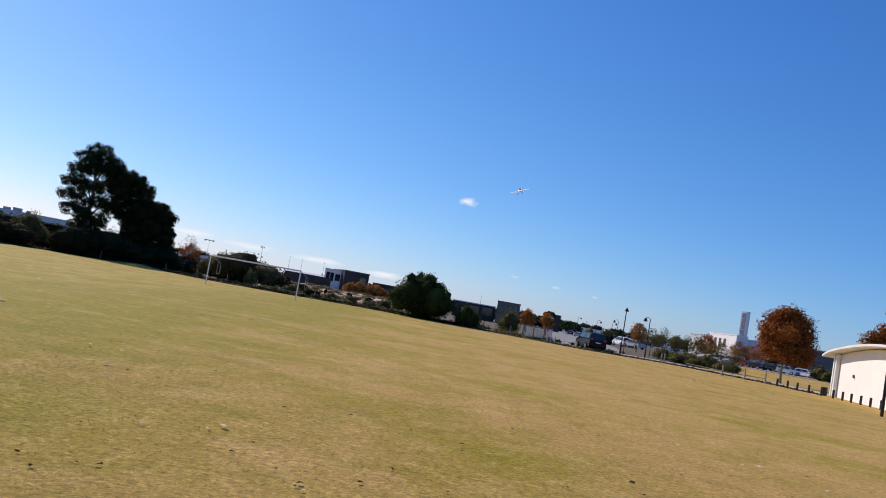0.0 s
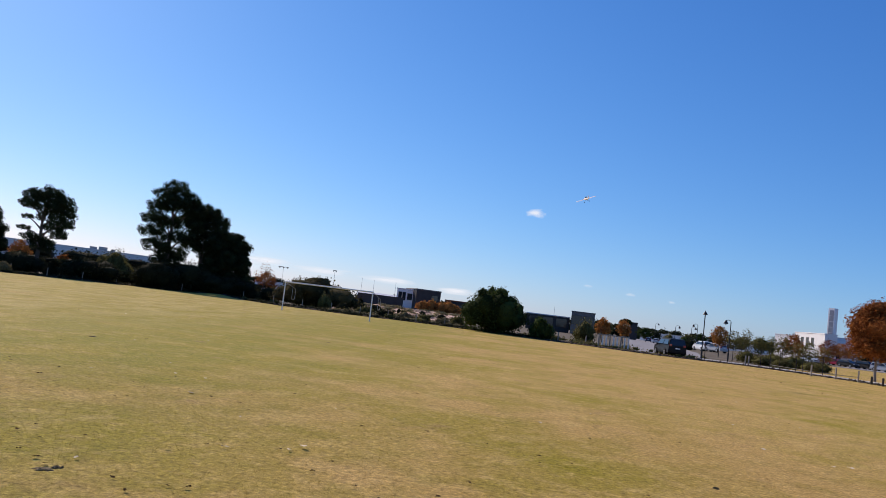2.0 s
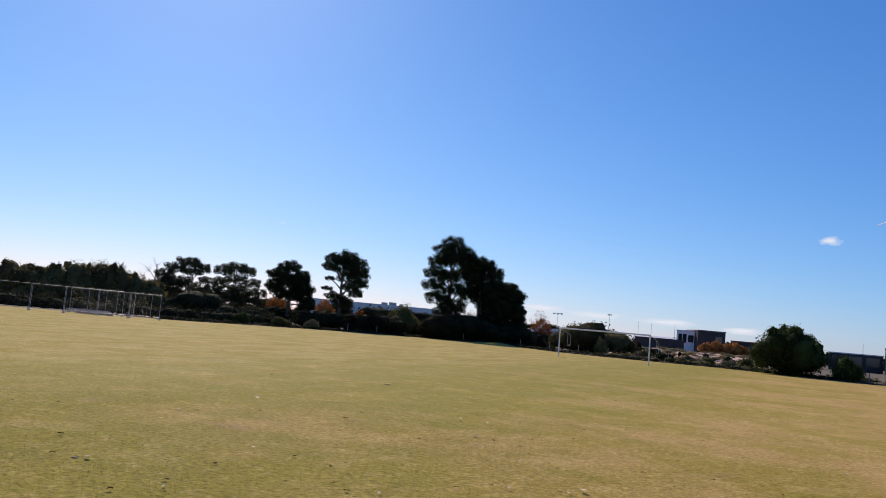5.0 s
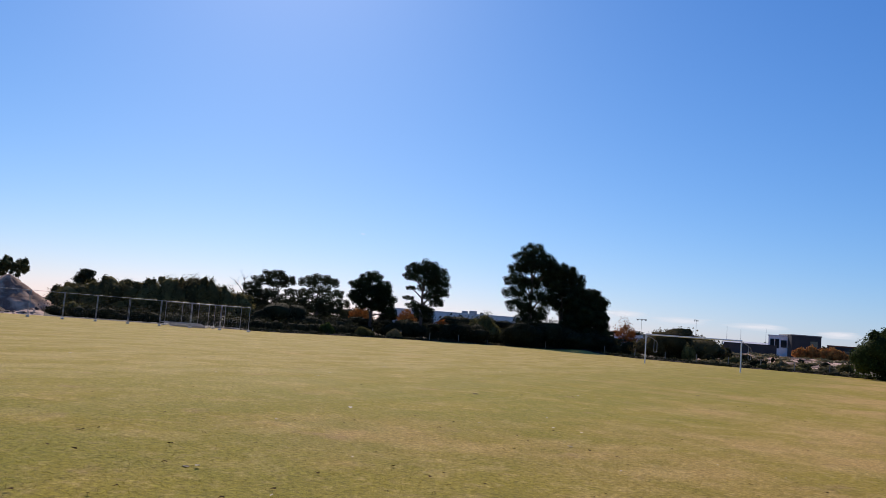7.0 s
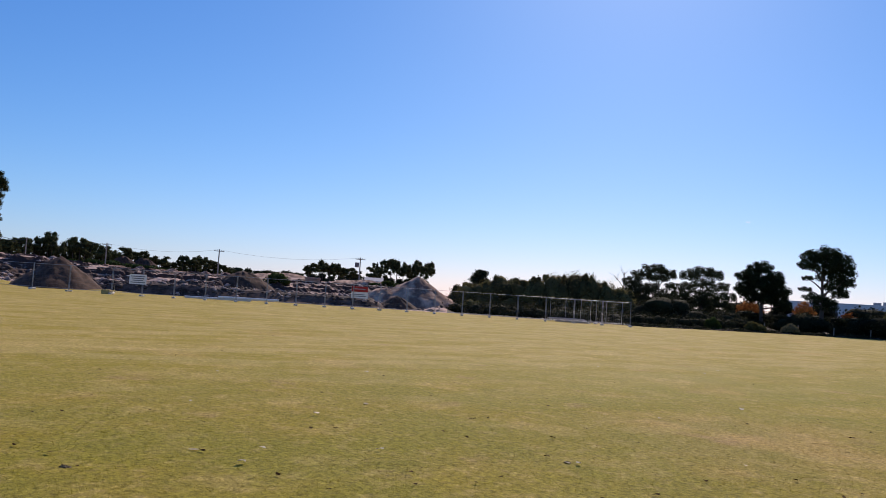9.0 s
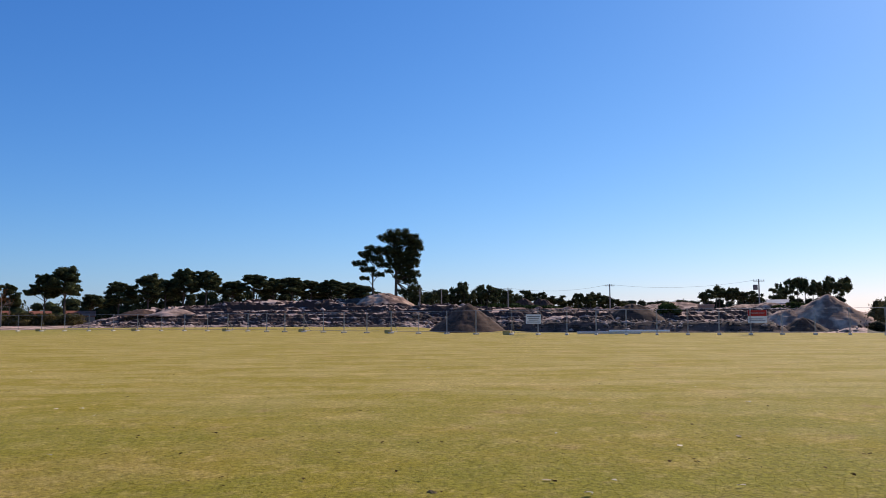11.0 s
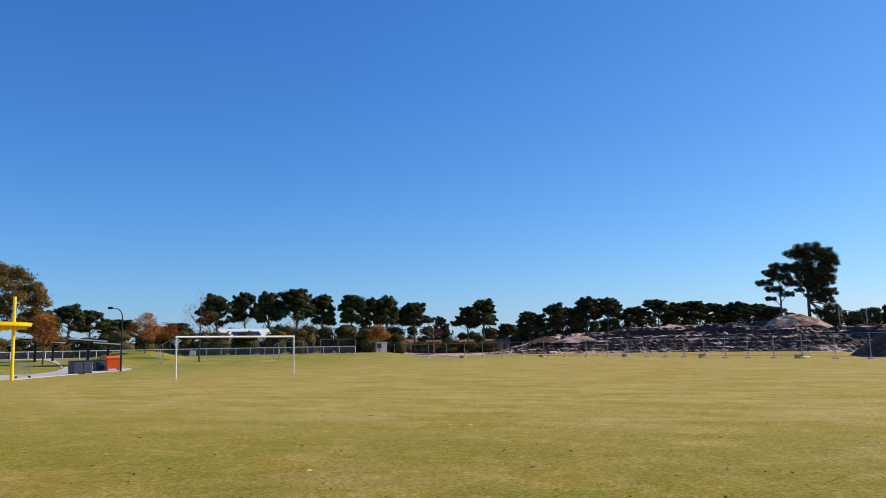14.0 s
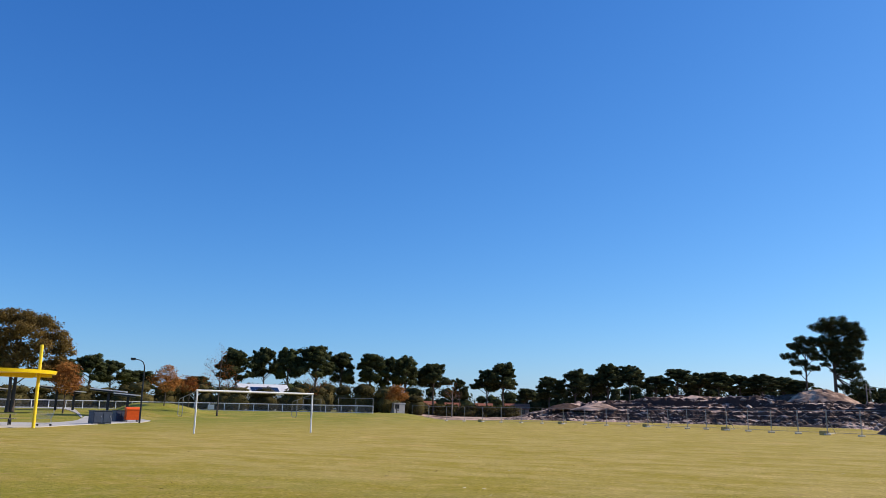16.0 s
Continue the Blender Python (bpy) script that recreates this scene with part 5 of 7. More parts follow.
tagged(unit, "grey roof plant boxes on the long warehouse", "roof plant")
# left: hall with solar roof, houses, cabin
hall = building("hall", 130.2, 172, 10.4, 9, 3.5, WHITE_WALL, LIGHT_ROOF, "white hall with pale metal roof and solar panels", [(-3.6, 0.9, 0.9, 1.1)], pitch=1.9, base=0.9, turn=14)
for k in range(7):
    bm = B()
    box(bm, (0.82, 2.3, 0.05), (-2.6 + k * 0.86, 1.7, 4.42), pose(0, 0, 0, 22.9))
    part("solar_panel", bm, SOLAR, hall)
for az, d, w, sd in ((118.9, 240, 9, 1), (119.9, 232, 6, 2), (116.9, 236, 6, 3), (112.2, 235, 10, 4), (114.6, 240, 7, 5)):
    building("house", az, d, w * 0.7, 8, 2.3, BRICK, TERRACOTTA, "brick house with orange tiled roof behind the trees", [(-w / 6, 0.9, 1.2, 1.2), (w / 6, 0.9, 1.2, 1.2)], pitch=1.4)
building("house", 63.7, 265, 6.0, 8, 2.2, BRICK, GREY_PANEL, "house with pale roof on the rise beyond the works", [(-1.6, 0.9, 1.4, 1.2), (1.6, 0.9, 1.4, 1.2)], pitch=1.2, base=3.0)
building("cabin", 120.7, 152, 2.7, 2.2, 1.7, GREY_PANEL, GREY_PANEL, "small white site cabin by the fence corner", [(-0.6, 0.9, 0.8, 0.7)], category="cabin", turn=40)
building("site_cabin", 68.2, 108, 2.0, 2.4, 1.9, BRICK, BRICK, "small dusty pink box on the works", [(0.3, 0.8, 0.6, 0.6)], category="cabin", base=0.9)


# ---- goals ----
def goal(left, right, label, depth=1.7, back=1.5):
    """A full-size goal of white tube: two posts, bar, and bent net supports running back."""
    a, c = Vector(left), Vector(right)
    w = (c - a).length
    x = (c - a).normalized()
    y = Vector((-x.y, x.x, 0))
    if y.dot(a) < 0:
        y = -y
    m = Matrix((x.to_4d(), y.to_4d(), (0, 0, 1, 0), (0, 0, 0, 1))).transposed()
    m[3] = (0, 0, 0, 1)
    m.col[0], m.col[1], m.col[2], m.col[3] = (*x, 0), (*y, 0), (0, 0, 1, 0), (a.x, a.y, 0, 1)
    root = thing("football_goal", m, label, "goal", "football goals")
    for px in (0, w):
        bm = B()
        tube(bm, [(px, 0, -0.2), (px, 0, 2.44)], 0.052, 12)
        part("post", bm, WHITE_PAINT, root, soft=False)
    bm = B()
    tube(bm, [(-0.06, 0, 2.44), (w + 0.06, 0, 2.44)], 0.06, 12)
    part("crossbar", bm, WHITE_PAINT, root)
    for px in (0, w):
        bm = B()
        tube(bm, [(px, 0, 2.42), (px, depth * 0.5, 2.18), (px, depth - 0.1, 1.95), (px, depth, 1.8), (px, depth, back + 0.1), (px, depth - 0.12, back), (px, depth - 0.55, back), (px, depth - 0.6, back + 0.12), (px, depth - 0.6, 2.06)], 0.02, 8)
        part("net_support", bm, GALV, root, "grey bent tube")
    return root


goal(P(16.42, 68.0), P(10.02, 64.8), "white steel football goal without net on the far side", 2.2, 1.0)
goal(P(134.78, 47.6), P(126.86, 51.4), "white steel football goal without net near the picnic shelters", 2.4, 0.95)

# ---- works fence: panels on blocks ----
PANEL_H = 2.05


def fence_panel(w):
    """One wire-mesh panel, its foot at the origin, running along x."""
    root = thing("site_fence", Matrix.Identity(4), "galvanised temporary fence panel with wire mesh", "fence", "works fence panels")
    for px in (0.03, w - 0.03):
        bm = B()
        tube(bm, [(px, 0, 0.04), (px, 0, PANEL_H + 0.05)], 0.019, 8)
        part("post", bm, GALV, root)
    for pz in (0.16, PANEL_H):
        bm = B()
        tube(bm, [(0.03, 0, pz), (w - 0.03, 0, pz)], 0.015, 6)
        part("rail", bm, GALV, root)
    bm = B()
    for k in range(12):
        z = 0.2 + k * (PANEL_H - 0.25) / 12
        tube(bm, [(0.05, 0, z), (w - 0.05, 0, z)], 0.0013, 3, False)
    for k in range(1, 12):
        tube(bm, [(w * k / 12, 0, 0.18), (w * k / 12, 0, PANEL_H - 0.02)], 0.0010, 3, False)
    part("wire_mesh", bm, GALV, root)
    bm = B()
    box(bm, (0.24, 0.62, 0.13), (0.0, 0, -0.06), bevel=0.03)
    part("block_foot", bm, BLOCK_C, root, "pale concrete block")
    return root


def fence_xy(az):
    return P(az, fence_d(az))


posts = [fence_xy(44.85)]
az = 44.85
while az < 119.5 and len(posts) < 110:
    step = 0.02
    while (fence_xy(az) - posts[-1]).length < (2.45 if az < 83 else 3.45):
        az += step
    posts.append(fence_xy(az))
proto = wide = braced = None
for k, (a, c) in enumerate(zip(posts, posts[1:])):
    ang = math.degrees(math.atan2((c - a).y, (c - a).x))
    m = pose(a.x, a.y, 0.06 + (ground_z(math.degrees(math.atan2(-a.x, a.y)), a.length) if a.y < -45 else 0.0), 0, 0, ang)
    if proto is None:
        proto = fence_panel(2.45)
        proto.matrix_basis = m
    elif (c - a).length < 3:
        copy_thing(proto, m)
    elif k % 4 == 2:
        # every fourth bay is braced by a stay on a heavy yellow block
        if braced is None:
            braced = fence_panel(3.45)
            braced.matrix_basis = m
            braced["label"] = "galvanised temporary fence panel braced with a yellow ballast block"
            bm = B()
            tube(bm, [(0, 0, 1.5), (0.2, -1.1, 0.1)], 0.02, 6)
            tube(bm, [(0, 0, 0.1), (0.2, -1.1, 0.06)], 0.02, 6)
            part("stay_bar", bm, GALV, braced)
            bm = B()
            box(bm, (0.7, 0.5, 0.36), (0.45, -0.1, -0.06), bevel=0.04)
            part("ballast_block", bm, BLOCK_Y, braced, "yellow ballast block")
        else:
            copy_thing(braced, m)
    elif wide is None:
        wide = fence_panel(3.45)
        wide.matrix_basis = m
    else:
        copy_thing(wide, m)

def sign(az, z0, z1, w, bands, label):
    a = P(az, fence_d(az) - 0.12)
    root = thing("sign", Matrix.Translation(a) @ pose(0, 0, 0, 0, 0, az - 8), label, "sign")
    bm = B()
    box(bm, (w, 0.02, z1 - z0), (0, 0, z0))
    board = part("board", bm, WHITE_PAINT, root)
    for x, z, bw, bh, mat in bands:
        bm = B()
        box(bm, (bw, 0.012, bh), (x, -0.018, z))
        part("printed_bar", bm, mat, board)
    return root


RED = material("sign_red", (0.45, 0.03, 0.02), None, 0.5)
INK = material("sign_ink", (0.12, 0.13, 0.15), None, 0.6)
sign(80.4, 0.95, 1.75, 1.3, [(0, 1.55 - 0.16 * k, 1.1 - 0.15 * (k % 3), 0.06, INK) for k in range(4)], "white notice board with grey lines of print on the fence")
sign(64.75, 0.95, 2.0, 1.45, [(0, 1.5, 1.43, 0.49, RED), (0, 1.72, 1.1, 0.07, WHITE_PAINT), (-0.1, 1.25, 1.1, 0.05, INK), (0, 1.1, 1.2, 0.05, INK)], "red and white works notice board on the fence")


# ---- heaps and rubble ----
def heap(name, az, d, rx, ry, h, mat, label, seed, rough=0.16, peak=(0, 0), sharp=1.25, z=None):
    """A tipped heap: an uneven cone with gullies."""
    bm = B()
    n, rr = 60, 24
    rows = []
    for i in range(rr + 1):
        f = i / rr
        ring = []
        for k in range(n):
            a = 2 * math.pi * k / n
            g = 1 + 0.12 * noise.noise((math.cos(a) * 1.5 + seed, math.sin(a) * 1.5, 0.3)) + 0.05 * noise.noise((math.cos(a) * 6 + seed, math.sin(a) * 6, f * 2))
            zz = h * max(0.0, 1 - f) ** (1 / sharp)
            zz = h * (1 - f ** sharp) if sharp > 1 else h * (1 - f)
            x = math.cos(a) * rx * f * g + peak[0] * (1 - f)
            y = math.sin(a) * ry * f * g + peak[1] * (1 - f)
            zz += 0.5 * rough * h * noise.noise((math.cos(a) * 5 + seed, math.sin(a) * 5, f * 0.7)) * min(1, 5 * f) * (1 - f ** 3)
            zz += 0.09 * noise.noise((x * 3.2, y * 3.2, seed + 4.0)) * min(1, 6 * f)
            zz += rough * h * (noise.noise((x * 0.9 + seed, y * 0.9, 0.5)) + 0.6 * noise.noise((x * 2.3, y * 2.3, seed))) * min(1, 4 * f * (1 - f) + 0.15)
            ring.append(bm.verts.new((x, y, zz - 0.15)) if i else None)
        rows.append(ring)
    tip = bm.verts.new((peak[0], peak[1], h - 0.15))
    for k in range(n):
        bm.faces.new((tip, rows[1][k], rows[1][(k + 1) % n]))
    for i in range(1, rr):
        for k in range(n):
            bm.faces.new((rows[i][k], rows[i + 1][k], rows[i + 1][(k + 1) % n], rows[i][(k + 1) % n]))
    ob = part(name, bm, mat, soft=True)
    at = G(az, d)
    if z is not None:
        at.z = z
    ob.matrix_basis = Matrix.Translation(at) @ pose(0, 0, 0, 0, 0, az)
    return tagged(ob, label, "heap")


heap("soil_mound", 85.4, 81, 4.6, 4.4, 3.15, BROWN_SOIL, "conical brown soil heap behind the works fence", 3, 0.05, (0.2, 0), 1.12, 0)
heap("soil_mound", 73.1, 88, 4.3, 3.6, 2.75, BROWN_SOIL, "rounded dark soil heap behind the works fence", 9, 0.05, (-0.3, 0), 1.7, 0.3)
heap("soil_mound", 69.6, 85, 2.6, 2.2, 0.9, BROWN_SOIL, "low dark soil heap beside a taller one", 14, 0.1, (-0.6, 0), 1.3, 0.1)
heap("sand_mound", 60.7, 86, 6.3, 5.4, 3.8, PALE_SAND, "tall pale sand heap with straight sides by the fence", 5, 0.07, (0.4, 0), 1.06, 0)
heap("sand_mound", 62.9, 85.0, 6.2, 3.8, 2.35, PALE_SAND, "lower pale sand heap run into a taller one", 6, 0.10, (0.2, 0), 1.1, 0)
heap("soil_mound", 61.9, 79.0, 2.7, 2.0, 1.5, BROWN_SOIL, "small dark soil heap at the foot of a sand heap", 12, 0.06, (0, 0), 1.1, 0)


def load(az, d, top, w, mat, label, k):
    """A tipped load whose crown shows at a given height over the eye line, in thousandths."""
    h = EYE + d * top / 1000 - ground_z(az, d)
    if h > 0.35:
        heap("sand_mound", az, d, w, w * 0.8, h + 0.15, mat, label, 20 + k, 0.14, (0.2 * math.sin(k), 0), 1.3 + 0.3 * (k % 3))


for k, az in enumerate(np.arange(73.6, 85, 0.72)):
    load(az, 150 + 22 * ((k * 7) % 4), 11.4 + 1.5 * math.sin(k * 2.3), 2.2 + 0.5 * (k % 3), PALE_SAND, "pale tipped load of sand on the works", k)
for k, (az, d, top, w, mat) in enumerate(((91.7, 120, 31.5, 5.2, PALE_SAND), (93.4, 121, 25.0, 3.6, BROWN_SOIL), (106.3, 128, 12.5, 4.5, SAND), (81.1, 230, 23.5, 4.6, BROWN_SOIL), (79.8, 232, 22.5, 4.6, BROWN_SOIL), (108.6, 134, 11.5, 3.8, BROWN_SOIL), (70.2, 150, 17.0, 6.5, PALE_SAND), (71.6, 156, 14.5, 5.5, PALE_SAND), (68.9, 146, 12.0, 5.0, SAND), (65.4, 165, 13.5, 5.5, PALE_SAND), (64.2, 160, 15.0, 4.5, PALE_SAND), (63.2, 155, 14.0, 4.0, PALE_SAND),
                                          (79.9, 96, 6.0, 3.2, SAND), (78.3, 92, 1.0, 3.0, SAND), (76.4, 95, 3.0, 3.2, BROWN_SOIL), (81.4, 95, 6.0, 2.6, SAND), (82.8, 98, 10.0, 3.0, SAND), (75.2, 100, 6.0, 3.0, SAND),
                                          (88.0, 104, 9.0, 3.4, SAND), (66.8, 100, 2.0, 3.2, SAND), (67.6, 118, 5.0, 3.6, SAND), (87.2, 118, 15.5, 4.5, SAND), (99.4, 128, 22.5, 3.6, SAND), (101.3, 132, 22.5, 4.0, SAND), (96.4, 126, 23.0, 3.0, SAND))):
    load(az, d, top, w, mat, "rough mound of sand and soil on the works", 40 + k)
# rubble along the foot of the works
rr = np.random.default_rng(55)
V, F = [], []
for k in range(3600):
    az = rr.uniform(58.5, 113)
    d = table(az, EDGE) + 0.6 + rr.gamma(1.2, 9.0)
    p = np.array(G(az, d))
    s = rr.uniform(0.06, 0.22) * (1.0 if rr.random() < 0.85 else rr.uniform(1.6, 3.2))
    q = rr.normal(size=(6, 3))
    o = np.array([(1, 0, 0), (-1, 0, 0), (0, 1, 0), (0, -1, 0), (0, 0, 1), (0, 0, -1)], float) * np.array([1.3, 0.9, 0.5]) + q * 0.2
    th = rr.uniform(0, 6.28)
    o = o @ np.array([[math.cos(th), -math.sin(th), 0], [math.sin(th), math.cos(th), 0], [0, 0, 1]])
    V.append(p + o * s)
    F.append(np.array([(0, 2, 4), (2, 1, 4), (1, 3, 4), (3, 0, 4), (2, 0, 5), (1, 2, 5), (3, 1, 5), (0, 3, 5)]) + 6 * k)
RUBBLE = material("rubble", (0.36, 0.28, 0.24), (0.07, 0.047, 0.038), 0.95, scale=0.8, fine=14, bump=0.5, island=0.45, space="World", span=(0.42, 0.58))
tagged(part("rubble", raw_mesh("rubble", np.concatenate(V), np.concatenate(F), RUBBLE), None), "broken lumps of limestone and spoil over the works", "rubble", kind="stuff")
# long silver conduits and stacked panels lying by the fence
for az0, az1, z in ((77.2, 72.6, 0.16), (74.9, 70.6, 0.3)):
    bm = B()
    a, c = P(az0, fence_d(az0) + 1.2, z), P(az1, fence_d(az1) + 1.2, z)
    tube(bm, [a, c], 0.10, 10)
    tagged(part("pipe", bm, WHITE_PAINT), "long white pipe lying along the works fence", "pipe", "pipes by the fence")
for k in range(7):
    bm = B()
    a = P(48.9 + 0.1 * k, fence_d(48.9) + 1.6 + 0.3 * (k % 3))
    w = 2.9
    for pz in (-0.95, 0.95):
        tube(bm, [(-w / 2, pz, 0), (w / 2, pz, 0)], 0.022, 6)
    for px in (-w / 2, 0, w / 2):
        tube(bm, [(px, -0.95, 0), (px, 0.95, 0)], 0.022, 6)
    ob = part("spare_fence", bm, GALV)
    ob.matrix_basis = Matrix.Translation((a.x, a.y, 0.06 + 0.05 * k)) @ pose(0, 0, 0, 0, 0, 40 + 6 * k)
    tagged(ob, "spare fence panel frame lying flat in a stack", "fence panel", "spare fence panels")
for k, az in enumerate((50.6, 49.5, 48.4, 47.3)):
    a, c = P(az, fence_d(az) + 5.5 - k * 0.6), P(az - 1.1, fence_d(az - 1.1) + 4.9 - k * 0.6)
    copy_thing(proto, pose(a.x, a.y, 0.06, 0, 0, math.degrees(math.atan2((c - a).y, (c - a).x))))
# two poles with a slack line between them on the far edge of the works
pf = thing("pole_frame", Matrix.Identity(4), "two thin timber poles joined by a line above the soil banks", "poles")
tops2 = []
for az, top in ((88.85, 6.3), (87.25, 6.1)):
    at = G(az, 126)
    bm = B()
    tube(bm, [(at.x, at.y, at.z - 0.4), (at.x, at.y, top)], [0.09, 0.07], 8)
    part("pole", bm, TIMBER, pf)
    tops2.append(Vector((at.x, at.y, top - 0.3)))
bm = B()
tube(bm, [tops2[0], (tops2[0] + tops2[1]) / 2 - Vector((0, 0, 0.25)), tops2[1]], 0.03, 6)
part("line", bm, DARK_METAL, pf)
# low wooden stakes and wire along the sun side
for k, az in enumerate(np.arange(4.5, 37, 2.1)):
    d = table(az, EDGE) + 0.8
    bm = B()
    box(bm, (0.07, 0.07, 1.2), (0, 0, -0.2), bevel=0.008)
    ob = part("stake", bm, TIMBER)
    ob.matrix_basis = Matrix.Translation(G(az, d)) @ pose(0, 0, 0, 2 * math.sin(k), 2 * math.cos(k * 2), 0)
    tagged(ob, "thin weathered fence stake at the edge of the field", "post", "stakes along the field")


# ---- power poles ----
def power_pole(az, d, top, label, box_on=False):
    at = G(az, d)
    h = EYE + d * top / 1000 - at.z
    root = thing("power_pole", Matrix.Translation(at) @ pose(0, 0, 0, 0, 0, az + 20), label, "power pole", "power poles")
    bm = B()
    tube(bm, [(0, 0, -0.3), (0, 0, h)], [0.17, 0.12], 10)
    part("pole", bm, TIMBER, root)
    bm = B()
    box(bm, (2.4, 0.12, 0.14), (0, 0, h - 0.5))
    part("crossarm", bm, TIMBER, root)
    for x in (-1.1, -0.5, 0.5, 1.1):
        bm = B()
        tube(bm, [(x, 0, h - 0.36), (x, 0, h - 0.2), (x, 0, h - 0.08)], [0.03, 0.06, 0.03], 8)
        part("insulator", bm, GREY_WALL, root)
    if box_on:
        bm = B()
        box(bm, (0.8, 0.7, 1.1), (-0.75, 0, h - 2.3), bevel=0.08)
        part("transformer", bm, GREY_WALL, root, "grey transformer box")
    return Vector((at.x, at.y, at.z + h - 0.1))


tops = [power_pole(64.8, 180, 43.3, "timber power pole with transformer beyond the works", True), power_pole(74.9, 190, 40.5, "timber power pole with crossarm beyond the works"), power_pole(82.3, 212, 37.5, "timber power pole against far trees"), power_pole(88.9, 230, 33, "timber power pole half hidden by mounds")]
for a, c in zip(tops, tops[1:]):
    bm = B()
    pts = [a.lerp(c, t) - Vector((0, 0, 1.2 * 4 * t * (1 - t))) for t in (0, 0.17, 0.33, 0.5, 0.67, 0.83, 1)]
    tube(bm, pts, 0.02, 4)
    tagged(part("power_line", bm, DARK_METAL), "sagging overhead wire between power poles", "wire")


# ---- lamps ----
def street_lamp(az, d, h, label, arm=0.0, r=0.055):
    at = G(az, d)
    root = thing("street_lamp", Matrix.Translation(at) @ pose(0, 0, 0, 0, 0, az), label, "street lamp", "street lamps")
    bm = B()
    tube(bm, [(0, 0, -0.2), (0, 0, 0.9), (0, 0, 0.95), (0, 0, h)], [r * 1.7, r * 1.6, r, r * 0.9], 10)
    part("pole", bm, DARK_METAL, root)
    x = 0.0
    if arm:
        bm = B()
        s = math.copysign(1, arm)
        tube(bm, [(0, 0, h - 0.05)] + [(arm / 2 - arm / 2 * math.cos(t), 0, h + abs(arm) * 0.42 * math.sin(t)) for t in (0.35, 0.8, 1.3, 1.8, 2.3)] + [(arm, 0, h + 0.16 * abs(arm))], r * 0.6, 8)
        part("arm", bm, DARK_METAL, root)
        x = arm
        h = h + 0.12 * abs(arm)
    bm = B()
    tube(bm, [(x, 0, h + 0.12), (x, 0, h), (x, 0, h - 0.12), (x, 0, h - 0.3)] if arm else [(x, 0, h + 0.46), (x, 0, h + 0.34), (x, 0, h + 0.2), (x, 0, h + 0.02)], [0.04, 0.14, 0.2, 0.27] if arm else [0.02, 0.07, 0.18, 0.27], 14)
    part("shade", bm, DARK_METAL, root)
    bm = B()
    bmesh.ops.create_uvsphere(bm, u_segments=12, v_segments=8, radius=0.12, matrix=Matrix.Translation((x, 0, h - 0.28 if arm else h + 0.1)))
    part("lantern", bm, LAMP_GLASS, root)
    return root


street_lamp(-13.88, 85, 4.55, "dark street lamp with cap lantern at the car park")
street_lamp(-15.6, 95, 4.4, "dark street lamp with short curved arm", -0.55)
for az, d in ((-11.97, 175), (-13.05, 172), (-13.44, 160), (-10.6, 230)):
    street_lamp(az, d, EYE + d * (0.0195 if d > 165 else 0.0228) - 0.5, "far dark street lamp along the drive", 0.8 if d > 165 else -0.8)
lp = thing("street_lamp", Matrix.Translation(P(138.35, 74.5)) @ pose(0, 0, 0, 0, 0, 138.35), "dark lamp post with swept arm at the picnic area", "street lamp", "street lamps")
bm = B()
tube(bm, [(0, 0, -0.2), (0, 0, 1.0), (0, 0, 4.75), (-0.04, 0, 5.05), (-0.16, 0, 5.3), (-0.4, 0, 5.47), (-0.85, 0, 5.55)], [0.085, 0.08, 0.055, 0.05, 0.045, 0.04, 0.035], 10)
part("pole", bm, DARK_METAL, lp)
bm = B()
box(bm, (0.42, 0.22, 0.2), (-1.0, 0, 5.46), bevel=0.04)
head = part("lamp_head", bm, DARK_METAL, lp)
bm = B()
box(bm, (0.3, 0.16, 0.03), (-1.02, 0, 5.432))
part("lens", bm, LAMP_GLASS, head)
# floodlight mast beside the hall
at = P(-30.6, 46.3)
root = thing("floodlight_mast", Matrix.Translation(at) @ pose(0, 0, 0, 0, 0, -30.6), "dark steel mast with two floodlights beside the white hall", "floodlight")
bm = B()
tube(bm, [(0, 0, -0.2), (0, 0, 5.6)], [0.085, 0.055], 12)
part("mast", bm, DARK_METAL, root)
bm = B()
box(bm, (0.9, 0.08, 0.08), (0, 0, 5.5))
part("crossarm", bm, DARK_METAL, root)
for x in (-0.26, 0.26):
    bm = B()
    box(bm, (0.34, 0.2, 0.5), (x, -0.12, 5.2), pose(0, 0, 0, -20), 0.03)
    fl = part("floodlight", bm, DARK_METAL, root)
    bm = B()
    box(bm, (0.28, 0.015, 0.42), (x, -0.26, 5.26), pose(0, 0, 0, -20))
    part("glass", bm, WINDOW, fl)
for az, d, top, w in ((16.65, 250, 31.4, 3.2), (12.95, 205, 35.2, 1.0), (36.9, 300, 27, 2.0), (8.4, 230, 30, 0.6), (10.9, 240, 30, 0.6), (10.0, 250, 29, 0.6), (-3.4, 240, 24, 0.5)):
    at = G(az, d)
    h = EYE + d * top / 1000 - at.z
    root = thing("light_mast", Matrix.Translation(at) @ pose(0, 0, 0, 0, 0, az), "thin far mast against the sky", "mast", "far masts")
    bm = B()
    tube(bm, [(0, 0, -0.3), (0, 0, h)], [0.07, 0.03], 8)
    part("pole", bm, GALV, root)
    if w > 0.8:
        bm = B()
        box(bm, (w, 0.2, 0.14), (0, 0, h - 0.1))
        part("crossarm", bm, GREY_WALL, root)
        for k in range(3):
            bm = B()
            box(bm, (w * 0.14, 0.2, 0.34), (-w * 0.38 + k * w * 0.38, 0, h - 0.42), bevel=0.03)
            part("floodlight", bm, GREY_WALL, root)

